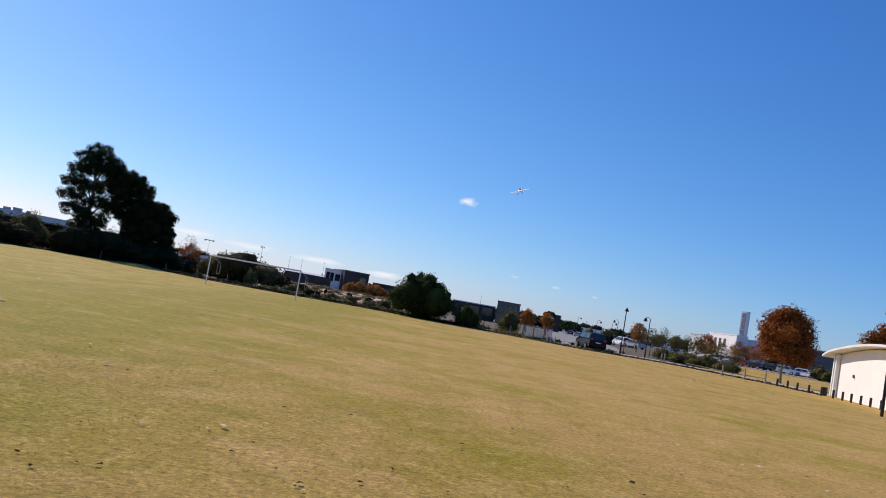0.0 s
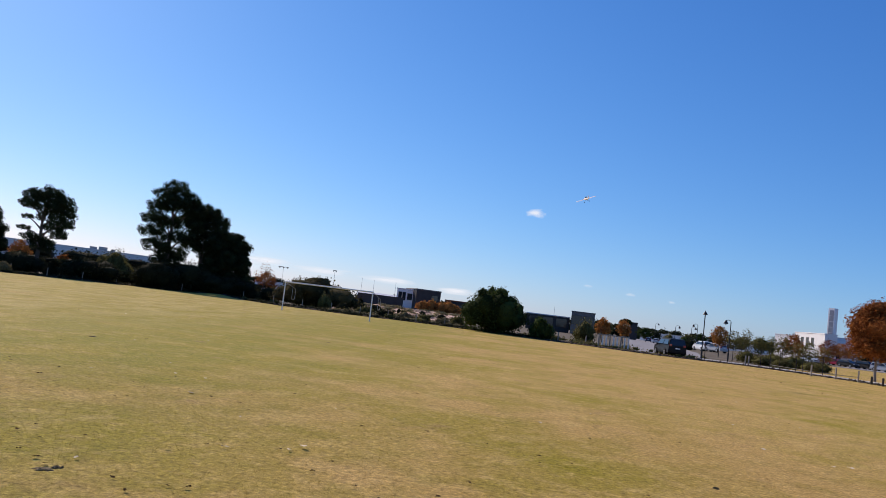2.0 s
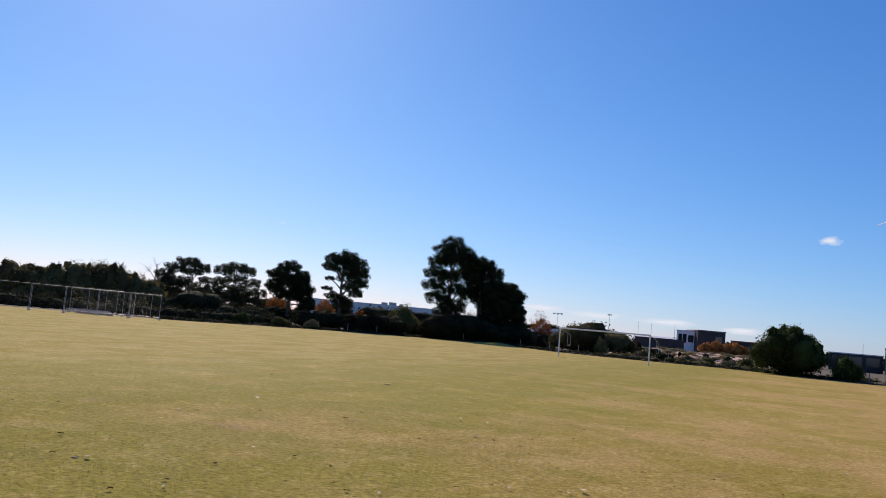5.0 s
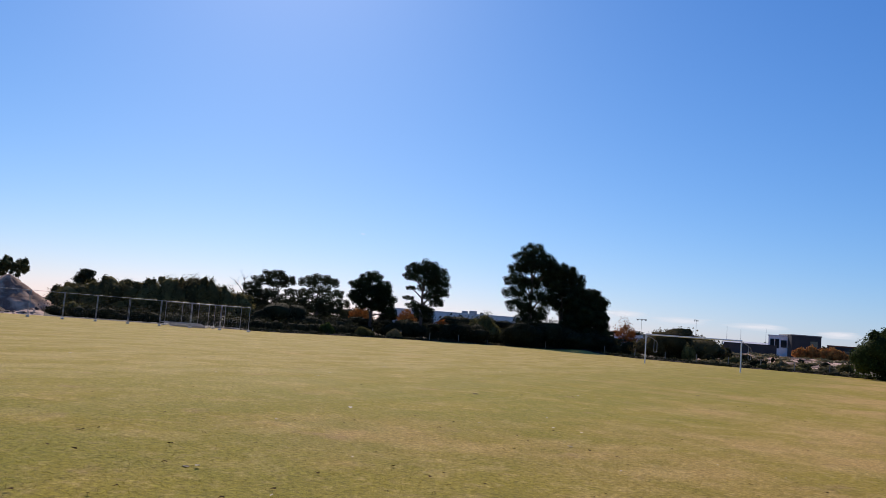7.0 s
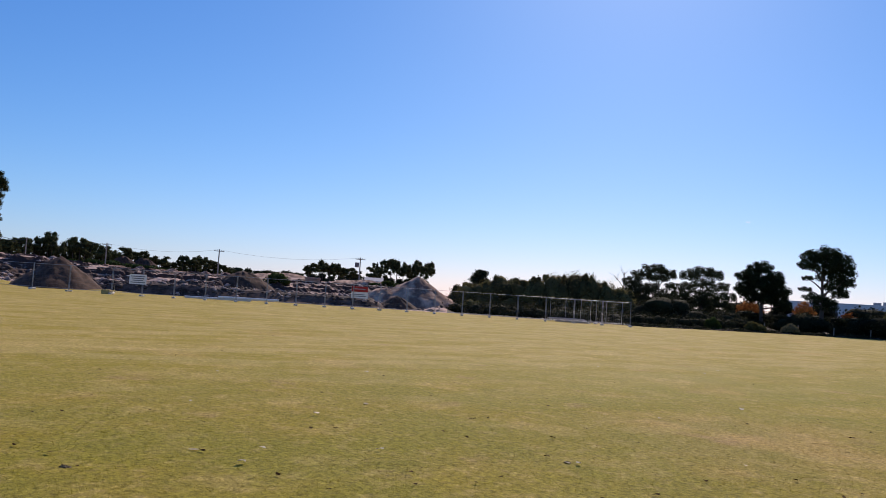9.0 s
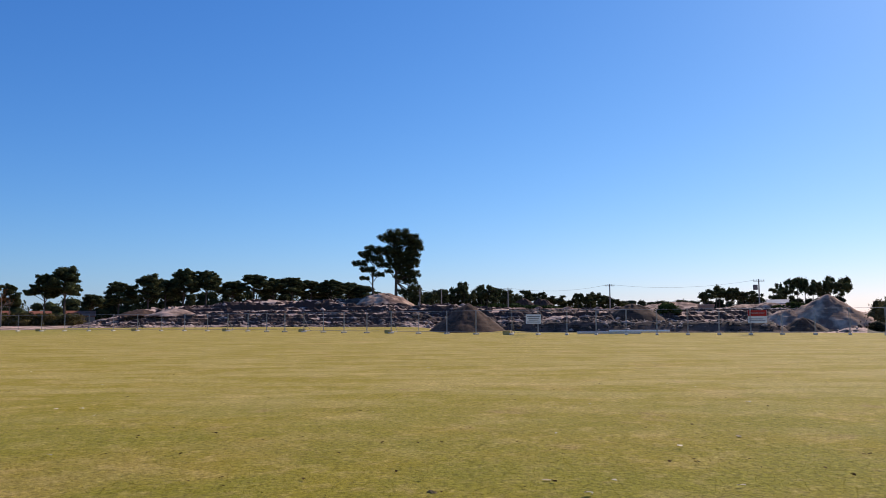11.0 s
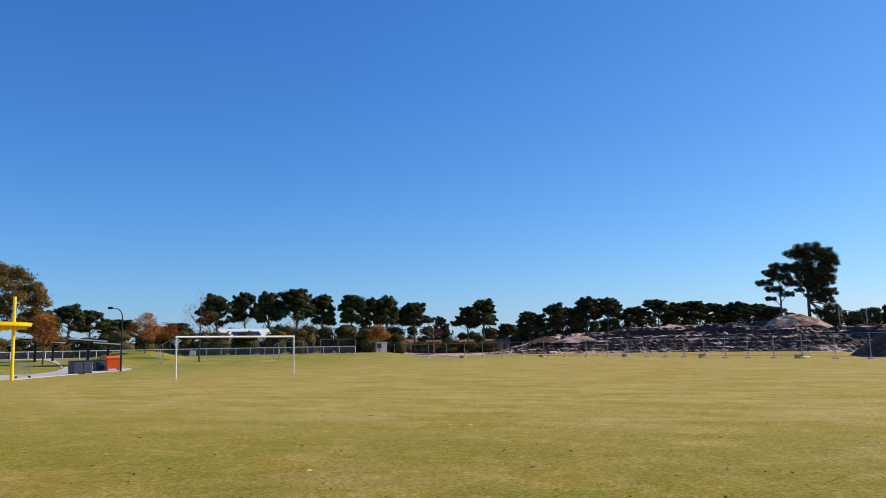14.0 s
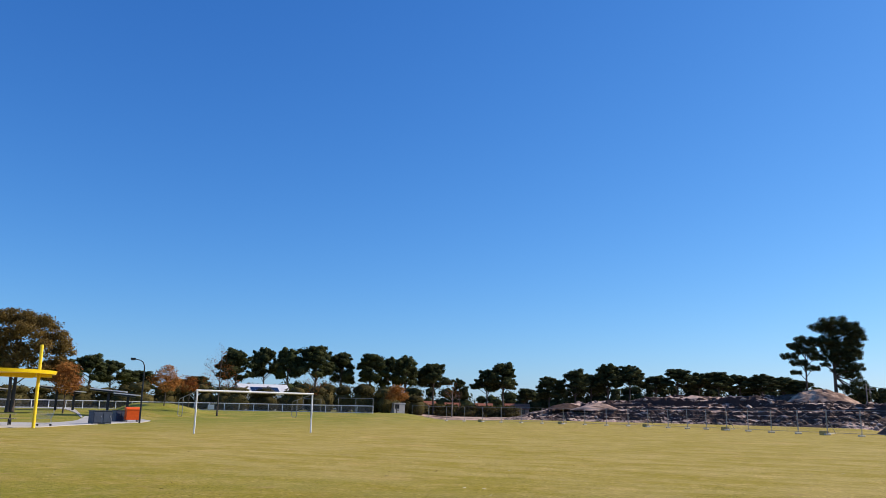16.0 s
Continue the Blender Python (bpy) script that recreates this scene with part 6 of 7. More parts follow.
# ---- white hall with arched roof ----
A0, A1 = P(-27.75, 71.5), P(-34.6, 50.5)
L = (A1 - A0).length
ang = math.degrees(math.atan2((A1 - A0).y, (A1 - A0).x))
hallw = thing("sports_hall", Matrix.Translation(A0) @ pose(0, 0, 0, 0, 0, ang), "white rendered hall with thin arched metal roof", "building")


def arch(x):
    u = x / L
    return 3.35 + 0.75 * math.sin(math.pi * min(max(u * 0.98 + 0.02, 0), 1)) ** 0.9


bm = B()
steps = [L * k / 24 for k in range(25)]
prism(bm, [(0, -0.4)] + [(L, -0.4)] + [(x, arch(x) - 0.06) for x in reversed(steps)], "y", 0.0, 7.0)
part("wall", bm, WHITE_WALL, hallw)
bm = B()
ext = [-1.1 + (L + 2.2) * k / 28 for k in range(29)]
prism(bm, [(x, arch(x) - (0.25 if x < 0 else 0) * min(1, -x)) for x in ext] + [(x, arch(x) + 0.17 - (0.25 if x < 0 else 0) * min(1, -x)) for x in reversed(ext)], "y", -0.95, 7.6)
part("roof", bm, LIGHT_ROOF, hallw)
for x in (0.12, 0.7):
    bm = B()
    box(bm, (0.26, 0.3, arch(x) - 0.02), (x, -0.17, -0.05), bevel=0.02)
    part("pilaster", bm, WHITE_PAINT, hallw)
bm = B()
box(bm, (0.16, 0.12, 0.26), (4.6, -0.08, 1.75), bevel=0.03)
part("wall_lamp", bm, GREY_WALL, hallw, "grey wall lamp")
n = Vector((math.sin(radians(ang)), -math.cos(radians(ang)), 0))
if n.dot(-A0) < 0:
    hallw.matrix_basis = Matrix.Translation(A1) @ pose(0, 0, 0, 0, 0, ang + 180)
# bollards along the hall
proto_b = None
for k, az in enumerate((-24.36, -25.0, -25.6, -26.3, -27.05, -27.75, -28.3, -28.8, -29.35, -29.9, -30.5, -31.15)):
    d = table(az, ((-31.15, 57.0), (-29.35, 62.0), (-27.75, 65.3), (-24.36, 71.0)))
    if proto_b is None:
        proto_b = thing("bollard", Matrix.Translation(P(az, d)), "short dark round timber bollard at the field's edge", "bollard", "dark bollards")
        bm = B()
        tube(bm, [(0, 0, -0.15), (0, 0, 0.6), (0, 0, 0.64)], [0.085, 0.085, 0.06], 12)
        part("shaft", bm, DARK_TIMBER, proto_b)
    else:
        copy_thing(proto_b, Matrix.Translation(P(az, d)))
proto_w = None
for az, d in ((-16.75, 81), (-16.95, 82), (-20.85, 72), (-22.3, 72.5), (-23.6, 72.7), (-3.9, 79), (-5.9, 80)):
    if proto_w is None:
        proto_w = thing("timber_post", Matrix.Translation(P(az, d)), "pale square timber post at the edge of the field", "post", "pale timber posts")
        bm = B()
        box(bm, (0.11, 0.11, 1.15), (0, 0, -0.2), bevel=0.015)
        part("shaft", bm, TIMBER, proto_w)
    else:
        copy_thing(proto_w, Matrix.Translation(P(az, d)))
bin_ = thing("litter_bin", Matrix.Translation(P(-27.2, 68.6)), "small dark litter bin by the bollards", "bin")
bm = B()
tube(bm, [(0, 0, -0.05), (0, 0, 0.62), (0, 0, 0.68)], [0.22, 0.25, 0.18], 14)
part("body", bm, DARK_METAL, bin_)
# thin dark stakes in the garden bed
proto_s = None
for az, d in ((-15.6, 81), (-17.7, 82), (-18.3, 83), (-18.9, 81), (-19.9, 80), (-20.3, 79), (-21.5, 78), (-14.1, 79), (-6.9, 80), (-8.9, 79)):
    if proto_s is None:
        proto_s = thing("dark_stake", Matrix.Translation(G(az, d)), "thin dark stake in the garden bed", "post", "dark stakes")
        bm = B()
        tube(bm, [(0, 0, -0.2), (0, 0, 1.75)], [0.035, 0.03], 8)
        part("shaft", bm, DARK_TIMBER, proto_s)
    else:
        copy_thing(proto_s, Matrix.Translation(G(az, d)))
# low rail of the paddock
low = thing("paddock_fence", Matrix.Identity(4), "low weathered timber rails between pale posts", "fence")
for az0, az1, d0, d1 in ((-18.3, -20.85, 79, 72), (-20.85, -23.6, 72, 72.7)):
    for z in (0.4,):
        bm = B()
        tube(bm, [P(az0, d0, z), P(az1, d1, z)], 0.02, 6)
        part("rail", bm, TIMBER, low)
# post screen by the drive
root = thing("post_screen", Matrix.Translation(P(-7.85, 77.5)) @ pose(0, 0, 0, 0, 0, -7.85), "screen of pale upright timber posts with top beam by the drive", "pergola")
for k in range(9):
    bm = B()
    box(bm, (0.13, 0.13, 1.3), (-1.4 + 0.35 * k, 0.1 * (k % 2), -0.1), bevel=0.01)
    part("post", bm, WHITE_PAINT if k % 3 else TIMBER, root)
bm = B()
box(bm, (3.0, 0.16, 0.12), (0, 0.05, 1.2), bevel=0.01)
part("beam", bm, TIMBER, root)
# mulch edging along the near side of the road
V, F = [], []
er = np.random.default_rng(77)
for k in range(2600):
    az = er.uniform(-27, 44)
    d = table(az, EDGE) + er.normal(0.4, 0.35)
    p = np.array(G(az, d))
    s = er.uniform(0.06, 0.2)
    o = np.array([(1, 0, 0), (-1, 0, 0), (0, 1, 0), (0, -1, 0), (0, 0, 1), (0, 0, -1)], float) * np.array([1.4, 1.0, 0.8]) + er.normal(size=(6, 3)) * 0.25
    V.append(p + o * s)
    F.append(np.array([(0, 2, 4), (2, 1, 4), (1, 3, 4), (3, 0, 4), (2, 0, 5), (1, 2, 5), (3, 1, 5), (0, 3, 5)]) + 6 * k)
tagged(part("soil_edging", raw_mesh("soil_edging", np.concatenate(V), np.concatenate(F), MULCH), None), "dark line of turned soil and mulch along the field's edge", "soil", kind="stuff")


# ---- cars ----
def car(m, paint, label, kind="hatch", group=""):
    """A car: nose along +x."""
    root = thing("car", m, label, "car", group)
    if kind == "suv":
        ln, wd, ht = 4.6, 1.86, 1.7
        side = [(2.28, 0.32), (2.3, 0.62), (2.2, 0.92), (1.25, 1.06), (0.55, 1.6), (0.2, 1.68), (-1.6, 1.7), (-2.1, 1.62), (-2.28, 1.0), (-2.3, 0.4), (-2.2, 0.28), (2.1, 0.25)]
        glass = [(1.12, 1.08), (0.52, 1.55), (-1.9, 1.58), (-2.14, 1.04)]
    else:
        ln, wd, ht = 4.3, 1.78, 1.46
        side = [(2.12, 0.3), (2.15, 0.55), (2.05, 0.76), (1.2, 0.93), (0.45, 1.36), (0.0, 1.45), (-0.9, 1.44), (-1.55, 1.3), (-2.05, 0.98), (-2.15, 0.6), (-2.12, 0.3), (1.9, 0.22)]
        glass = [(1.05, 0.95), (0.42, 1.32), (-1.3, 1.33), (-1.75, 1.0)]
    bm = B()
    prism(bm, side, "y", -wd / 2, wd / 2)
    for v in bm.verts:
        if v.co.z > 0.95:
            v.co.y *= 1 - 0.24 * (v.co.z - 0.95) / (ht - 0.95)
        v.co.y *= 1 - 0.05 * (abs(v.co.x) / (ln / 2)) ** 3
    bmesh.ops.bevel(bm, geom=list(bm.edges), offset=0.06, segments=2, affect="EDGES")
    body = part("body", bm, paint, root, soft=False)
    for s in (-1, 1):
        bm = B()
        y = lambda z: s * (wd / 2 * (1 - 0.24 * max(z - 0.95, 0) / (ht - 0.95)) + 0.012)
        for q0, q1 in ((0.02, 0.48), (0.53, 0.98)):
            lo = [glass[0][0] + (glass[3][0] - glass[0][0]) * q for q in (q0, q1)]
            hi = [glass[1][0] + (glass[2][0] - glass[1][0]) * q for q in (q0, q1)]
            zl, zh = glass[0][1] + 0.03, glass[1][1]
            bm.faces.new([bm.verts.new((lo[0], y(zl), zl)), bm.verts.new((lo[1], y(zl), zl)), bm.verts.new((hi[1], y(zh), zh)), bm.verts.new((hi[0], y(zh), zh))])
        part("side_window", bm, WINDOW, body)
    for pair, off in (((side[3], side[4]), 0.02), ((side[7], side[8]), 0.02)):
        bm = B()
        (x0, z0), (x1, z1) = pair
        nx, nz = (z1 - z0), -(x1 - x0)
        ln_ = math.hypot(nx, nz)
        sg = 1 if (nx * (x0 + x1)) > 0 else -1
        ox, oz = nx / ln_ * off * sg, abs(nz / ln_) * off
        q = [(0.08, 0.12), (0.92, 0.92)]
        pts = []
        for f in (0.08, 0.93):
            x, z = x0 + (x1 - x0) * f + ox, z0 + (z1 - z0) * f + oz
            hw = wd / 2 * (1 - 0.24 * max(z - 0.95, 0) / (ht - 0.95)) - 0.1
            pts.append((x, z, hw))
        (xa, za, ha), (xb, zb, hb) = pts
        bm.faces.new([bm.verts.new((xa, -ha, za)), bm.verts.new((xa, ha, za)), bm.verts.new((xb, hb, zb)), bm.verts.new((xb, -hb, zb))])
        part("windscreen", bm, WINDOW, body)
    for x in (ln * 0.31, -ln * 0.30):
        for s in (-1, 1):
            bm = B()
            bmesh.ops.create_cone(bm, cap_ends=True, segments=20, radius1=0.33, radius2=0.33, depth=0.22, matrix=Matrix.Translation((x, s * (wd / 2 - 0.08), 0.33)) @ pose(0, 0, 0, 90))
            wheel = part("wheel", bm, RUBBER, root)
            bm = B()
            bmesh.ops.create_cone(bm, cap_ends=True, segments=14, radius1=0.21, radius2=0.19, depth=0.03, matrix=Matrix.Translation((x, s * (wd / 2 + 0.035), 0.33)) @ pose(0, 0, 0, 90))
            part("rim", bm, CHROME, wheel)
    for s in (-1, 1):
        bm = B()
        box(bm, (0.12, 0.36, 0.14), (ln / 2 - 0.1, s * 0.62, 0.66 if kind != "suv" else 0.76), bevel=0.03)
        part("headlight", bm, LAMP_GLASS, root)
        bm = B()
        box(bm, (0.1, 0.26, 0.2), (-ln / 2 + 0.07, s * 0.66, 0.82 if kind != "suv" else 0.95), bevel=0.03)
        part("tail_light", bm, RED_GLASS, root)
        bm = B()
        box(bm, (0.16, 0.2, 0.12), (0.85, s * (wd / 2 + 0.06), 0.98), bevel=0.03)
        part("mirror", bm, paint, root)
    bm = B()
    box(bm, (0.05, 1.2, 0.2), (ln / 2 - 0.02, 0, 0.42), bevel=0.02)
    part("grille", bm, DARK_METAL, root)
    bm = B()
    box(bm, (0.02, 0.5, 0.1), (-ln / 2 - 0.005, 0, 0.72), bevel=0.005)
    part("number_plate", bm, WHITE_PAINT, root)
    return root


def parked(az, d, heading, paint, label, kind="hatch", lift=0.03, group="parked cars"):
    return car(Matrix.Translation(G(az, d) + Vector((0, 0, lift))) @ pose(0, 0, 0, 0, 0, heading), paint, label, kind, group)


parked(-11.75, 79.0, 96, PAINT_BLACK, "black car standing on the drive at the edge of the field", "suv")
parked(-13.9, 142, 100, PAINT_WHITE, "white car parked beside the drive", "suv")
parked(-14.75, 138, 115, PAINT_SILVER, "silver car parked beside the drive")
parked(-10.2, 260, 80, PAINT_BLUE, "dark car far down the drive")
parked(-10.75, 230, 80, PAINT_SILVER, "silver car far down the drive")
parked(-12.2, 210, 95, PAINT_WHITE, "white car parked far down the drive", "suv")
for k, (az, paint, kd) in enumerate(((-21.3, PAINT_SILVER, "suv"), (-22.25, PAINT_RED, "hatch"), (-22.9, PAINT_BLACK, "hatch"), (-23.5, PAINT_SILVER, "hatch"), (-24.0, PAINT_BLACK, "suv"), (-24.9, PAINT_SILVER, "suv"), (-25.5, PAINT_WHITE, "hatch"), (-26.0, PAINT_WHITE, "suv"), (-26.75, PAINT_WHITE, "hatch"), (-27.3, PAINT_SILVER, "suv"), (-27.9, PAINT_BLACK, "hatch"), (-20.5, PAINT_WHITE, "hatch"))):
    names = {id(PAINT_SILVER): "silver", id(PAINT_RED): "red", id(PAINT_BLUE): "navy blue", id(PAINT_BLACK): "black", id(PAINT_WHITE): "white"}
    parked(az, 186 - 2.5 * (k % 3), (-65 if k % 3 else 200) + 8 * (k % 2), paint, names[id(paint)] + " car parked in the row behind the autumn tree", kd)

# ---- yellow shade structure ----
C = P(147.3, 58.2)
ys = thing("shade_structure", Matrix.Translation(C) @ pose(0, 0, 0, 0, 0, 147.3), "bright yellow steel shelter with round disc roof on leaning posts", "shelter")


def local(p):
    return ys.matrix_basis.inverted() @ Vector(p)


for (az, d, tz, taz, td) in ((144.56, 56.9, 5.35, 144.62, 57.9), (148.2, 54.0, 5.35, 148.5, 55.0), (147.25, 62.1, 4.5, 147.98, 61.3), (151.0, 59.0, 5.3, 150.6, 58.6)):
    bm = B()
    tube(bm, [local(P(az, d, -0.2)), local(P(taz, td, tz))], 0.105, 14)
    part("post", bm, YELLOW, ys)
bm = B()
n = 56
for z0, z1, r0, r1 in ((3.42, 3.64, 3.78, 3.85),):
    low = [bm.verts.new((math.cos(2 * math.pi * k / n) * r0, math.sin(2 * math.pi * k / n) * r0, z0)) for k in range(n)]
    top = [bm.verts.new((math.cos(2 * math.pi * k / n) * r1, math.sin(2 * math.pi * k / n) * r1, z1)) for k in range(n)]
    inn = [bm.verts.new((math.cos(2 * math.pi * k / n) * (r0 - 0.12), math.sin(2 * math.pi * k / n) * (r0 - 0.12), z0)) for k in range(n)]
    ceil = [bm.verts.new((math.cos(2 * math.pi * k / n) * (r0 - 0.12), math.sin(2 * math.pi * k / n) * (r0 - 0.12), z1 - 0.06)) for k in range(n)]
    for k in range(n):
        j = (k + 1) % n
        bm.faces.new((low[k], low[j], top[j], top[k]))
        bm.faces.new((low[k], low[j], inn[j], inn[k]))
        bm.faces.new((inn[k], inn[j], ceil[j], ceil[k]))
    bm.faces.new(top)
    bm.faces.new(ceil)
part("disc_roof", bm, YELLOW, ys)
for k in range(8):
    bm = B()
    a = 2 * math.pi * k / 8
    box(bm, (3.5, 0.09, 0.2), (0, 0, 0), None)
    for v in bm.verts:
        v.co.x += 1.8
    bm.transform(Matrix.Translation((0, 0, 3.24)) @ Matrix.Rotation(a, 4, "Z"))
    part("rib", bm, YELLOW, ys)

# ---- picnic shelters ----
def shelter(az, d, w, z_hi, z_lo, label):
    at = G(az, d)
    root = thing("picnic_shelter", Matrix.Translation(at) @ pose(0, 0, 0, 0, 0, az), label, "shelter", "picnic shelters")
    for x in (-w * 0.14, w * 0.24):
        for y in (-0.9, 0.9):
            bm = B()
            box(bm, (0.28, 0.28, z_lo + 0.3), (x, y, -0.1), bevel=0.02)
            part("post", bm, DARK_METAL, root)
    s = (z_hi - z_lo) / w
    for x0, x1, dz, nm in ((-0.5, 0.22, 0.14, "upper_roof"), (-0.05, 0.5, -0.12, "lower_roof")):
        bm = B()
        za, zb = z_hi - s * (x0 + 0.5) * w + dz, z_hi - s * (x1 + 0.5) * w + dz
        prism(bm, [(x0 * w, za), (x1 * w, zb), (x1 * w, zb + 0.12), (x0 * w, za + 0.12)], "y", -1.9, 1.9)
        part(nm, bm, LIGHT_ROOF, root)
        bm = B()
        prism(bm, [(x0 * w + 0.02, za - 0.16), (x1 * w - 0.6, zb - 0.16), (x1 * w - 0.6, zb - 0.005), (x0 * w + 0.02, za - 0.005)], "y", -1.85, 1.85)
        part("frame", bm, DARK_METAL, root)
    return root


shelter(140.0, 100, 5.6, 2.80, 2.35, "open picnic shelter with dark posts and two sloping light roofs")
shelter(143.2, 114, 5.4, 2.85, 2.4, "open picnic shelter further along the path")
shelter(147.6, 114, 5.6, 3.05, 2.55, "open picnic shelter behind the yellow structure")


def picnic_table(at, turn, label):
    root = thing("picnic_table", Matrix.Translation(at) @ pose(0, 0, 0, 0, 0, turn), label, "picnic table", "picnic tables")
    for k in range(4):
        bm = B()
        box(bm, (1.9, 0.17, 0.045), (0, -0.27 + 0.18 * k, 0.72), bevel=0.008)
        part("tabletop_slat", bm, TIMBER, root)
    for y in (-0.72, 0.72):
        for k in range(2):
            bm = B()
            box(bm, (1.9, 0.14, 0.04), (0, y - 0.075 + 0.15 * k, 0.43), bevel=0.008)
            part("seat_slat", bm, TIMBER, root)
    for x in (-0.6, 0.6):
        bm = B()
        box(bm, (0.09, 0.09, 0.7), (x, 0, 0.02))
        box(bm, (0.07, 1.5, 0.07), (x, 0, 0.36))
        for y in (-0.68, 0.68):
            box(bm, (0.07, 0.07, 0.38), (x, y, 0.0))
        part("leg_frame", bm, DARK_METAL, root)
    return root


picnic_table(P(146.5, 62.5, 0.05), 140, "grey slatted picnic table under the yellow shelter")
picnic_table(P(148.9, 66.5, 0.05), 150, "grey slatted picnic table beyond the yellow shelter")


def cabinet(az, d, w, dp, h, label):
    root = thing("barbecue_cabinet", Matrix.Translation(P(az, d, 0.05)) @ pose(0, 0, 0, 0, 0, az + 24), label, "cabinet", "barbecue cabinets")
    bm = B()
    box(bm, (w, dp, h), bevel=0.02)
    part("body", bm, BLUE_BOX, root)
    bm = B()
    box(bm, (w + 0.08, dp + 0.08, 0.06), (0, 0, h), bevel=0.015)
    part("top", bm, DARK_METAL, root)
    for x in (-w * 0.25, w * 0.25):
        bm = B()
        box(bm, (w * 0.42, 0.03, h * 0.78), (x, -dp / 2 - 0.01, h * 0.1), bevel=0.01)
        door = part("door", bm, BLUE_BOX, root)
        bm = B()
        box(bm, (0.03, 0.03, 0.14), (x + w * 0.15, -dp / 2 - 0.04, h * 0.5))
        part("handle", bm, GALV, door)
    return root


cabinet(140.75, 69.0, 1.5, 0.9, 0.97, "blue-grey steel barbecue cabinet on the paving")
cabinet(139.65, 78.5, 0.95, 0.8, 0.95, "smaller blue-grey cabinet beside the orange bin")
ob = thing("wheelie_bin", Matrix.Translation(P(138.85, 77.5, 0.05)) @ pose(0, 0, 0, 0, 0, 150) @ Matrix.Diagonal((1.05, 1.05, 1.08, 1)), "large orange four-wheeled waste bin with closed lid", "bin")
bm = B()
prism(bm, [(-0.42, 0.16), (0.42, 0.16), (0.52, 1.02), (-0.52, 1.02)], "x", -0.55, 0.55)
bmesh.ops.bevel(bm, geom=list(bm.edges), offset=0.03, segments=2, affect="EDGES")
part("body", bm, ORANGE, ob)
bm = B()
prism(bm, [(-0.55, 1.02), (0.55, 1.02), (0.5, 1.12), (0.2, 1.22), (-0.2, 1.22), (-0.5, 1.12)], "x", -0.6, 0.6)
part("lid", bm, ORANGE, ob)
for x in (-0.45, 0.45):
    for y in (-0.32, 0.32):
        bm = B()
        bmesh.ops.create_cone(bm, cap_ends=True, segments=14, radius1=0.09, radius2=0.09, depth=0.05, matrix=Matrix.Translation((x, y, 0.09)) @ pose(0, 0, 0, 0, 90))
        part("castor", bm, RUBBER, ob)
# shopping trolley left on the grass edge
tr_ = thing("shopping_trolley", Matrix.Translation(P(144.0, 60.5, 0.05)) @ pose(0, 0, 0, 0, 0, 150), "empty chrome wire shopping trolley beside the yellow post", "trolley")
bm = B()
for k in range(6):
    z = 0.48 + 0.09 * k
    g = 0.03 * k
    ring = [(-0.4 - g, -0.22 - g * 0.4, z), (0.4, -0.26 - g * 0.4, z), (0.4, 0.26 + g * 0.4, z), (-0.4 - g, 0.22 + g * 0.4, z)]
    for a, c in zip(ring, ring[1:] + ring[:1]):
        tube(bm, [a, c], 0.008, 4)
for k in range(9):
    x = -0.4 + 0.1 * k
    for s in (-1, 1):
        tube(bm, [(x, s * 0.23, 0.48), (x - 0.02, s * 0.3, 0.95)], 0.006, 4)
part("basket", bm, CHROME, tr_)
bm = B()
for s in (-1, 1):
    tube(bm, [(-0.42, s * 0.22, 0.12), (0.45, s * 0.26, 0.14), (0.42, s * 0.26, 0.5), (0.55, s * 0.27, 1.02)], 0.014, 6)
tube(bm, [(0.55, -0.27, 1.02), (0.55, 0.27, 1.02)], 0.02, 8)
part("chassis", bm, CHROME, tr_)
for x in (-0.4, 0.42):
    for s in (-0.23, 0.23):
        bm = B()
        bmesh.ops.create_cone(bm, cap_ends=True, segments=12, radius1=0.06, radius2=0.06, depth=0.03, matrix=Matrix.Translation((x, s, 0.06)) @ pose(0, 0, 0, 90))
        part("castor", bm, RUBBER, tr_)

# shade sail glimpsed at the end of the turn
sl = thing("shade_sail", Matrix.Translation(G(149.8, 78)) @ pose(0, 0, 0, 0, 0, 149.8), "pale grey tensioned shade sail on a dark post", "shade sail")
bm = B()
pts = [[Vector((-4.0, 0, 5.6)).lerp(Vector((1.3, -0.5, 6.5)), u).lerp(Vector((-2.0, 4.0, 5.5)).lerp(Vector((1.2, 3.0, 5.3)), u), v) - Vector((0, 0, 0.6 * u * (1 - u) + 0.5 * v * (1 - v))) for u in np.linspace(0, 1, 9)] for v in np.linspace(0, 1, 7)]
vs = [[bm.verts.new(p) for p in row] for row in pts]
for i in range(6):
    for k in range(8):
        bm.faces.new((vs[i][k], vs[i][k + 1], vs[i + 1][k + 1], vs[i + 1][k]))
bmesh.ops.solidify(bm, geom=list(bm.faces), thickness=0.03)
part("sail", bm, WHITE_PAINT, sl)
bm = B()
tube(bm, [(0.9, -0.3, -0.2), (1.15, -0.4, 6.6)], 0.1, 10)
part("post", bm, DARK_METAL, sl)

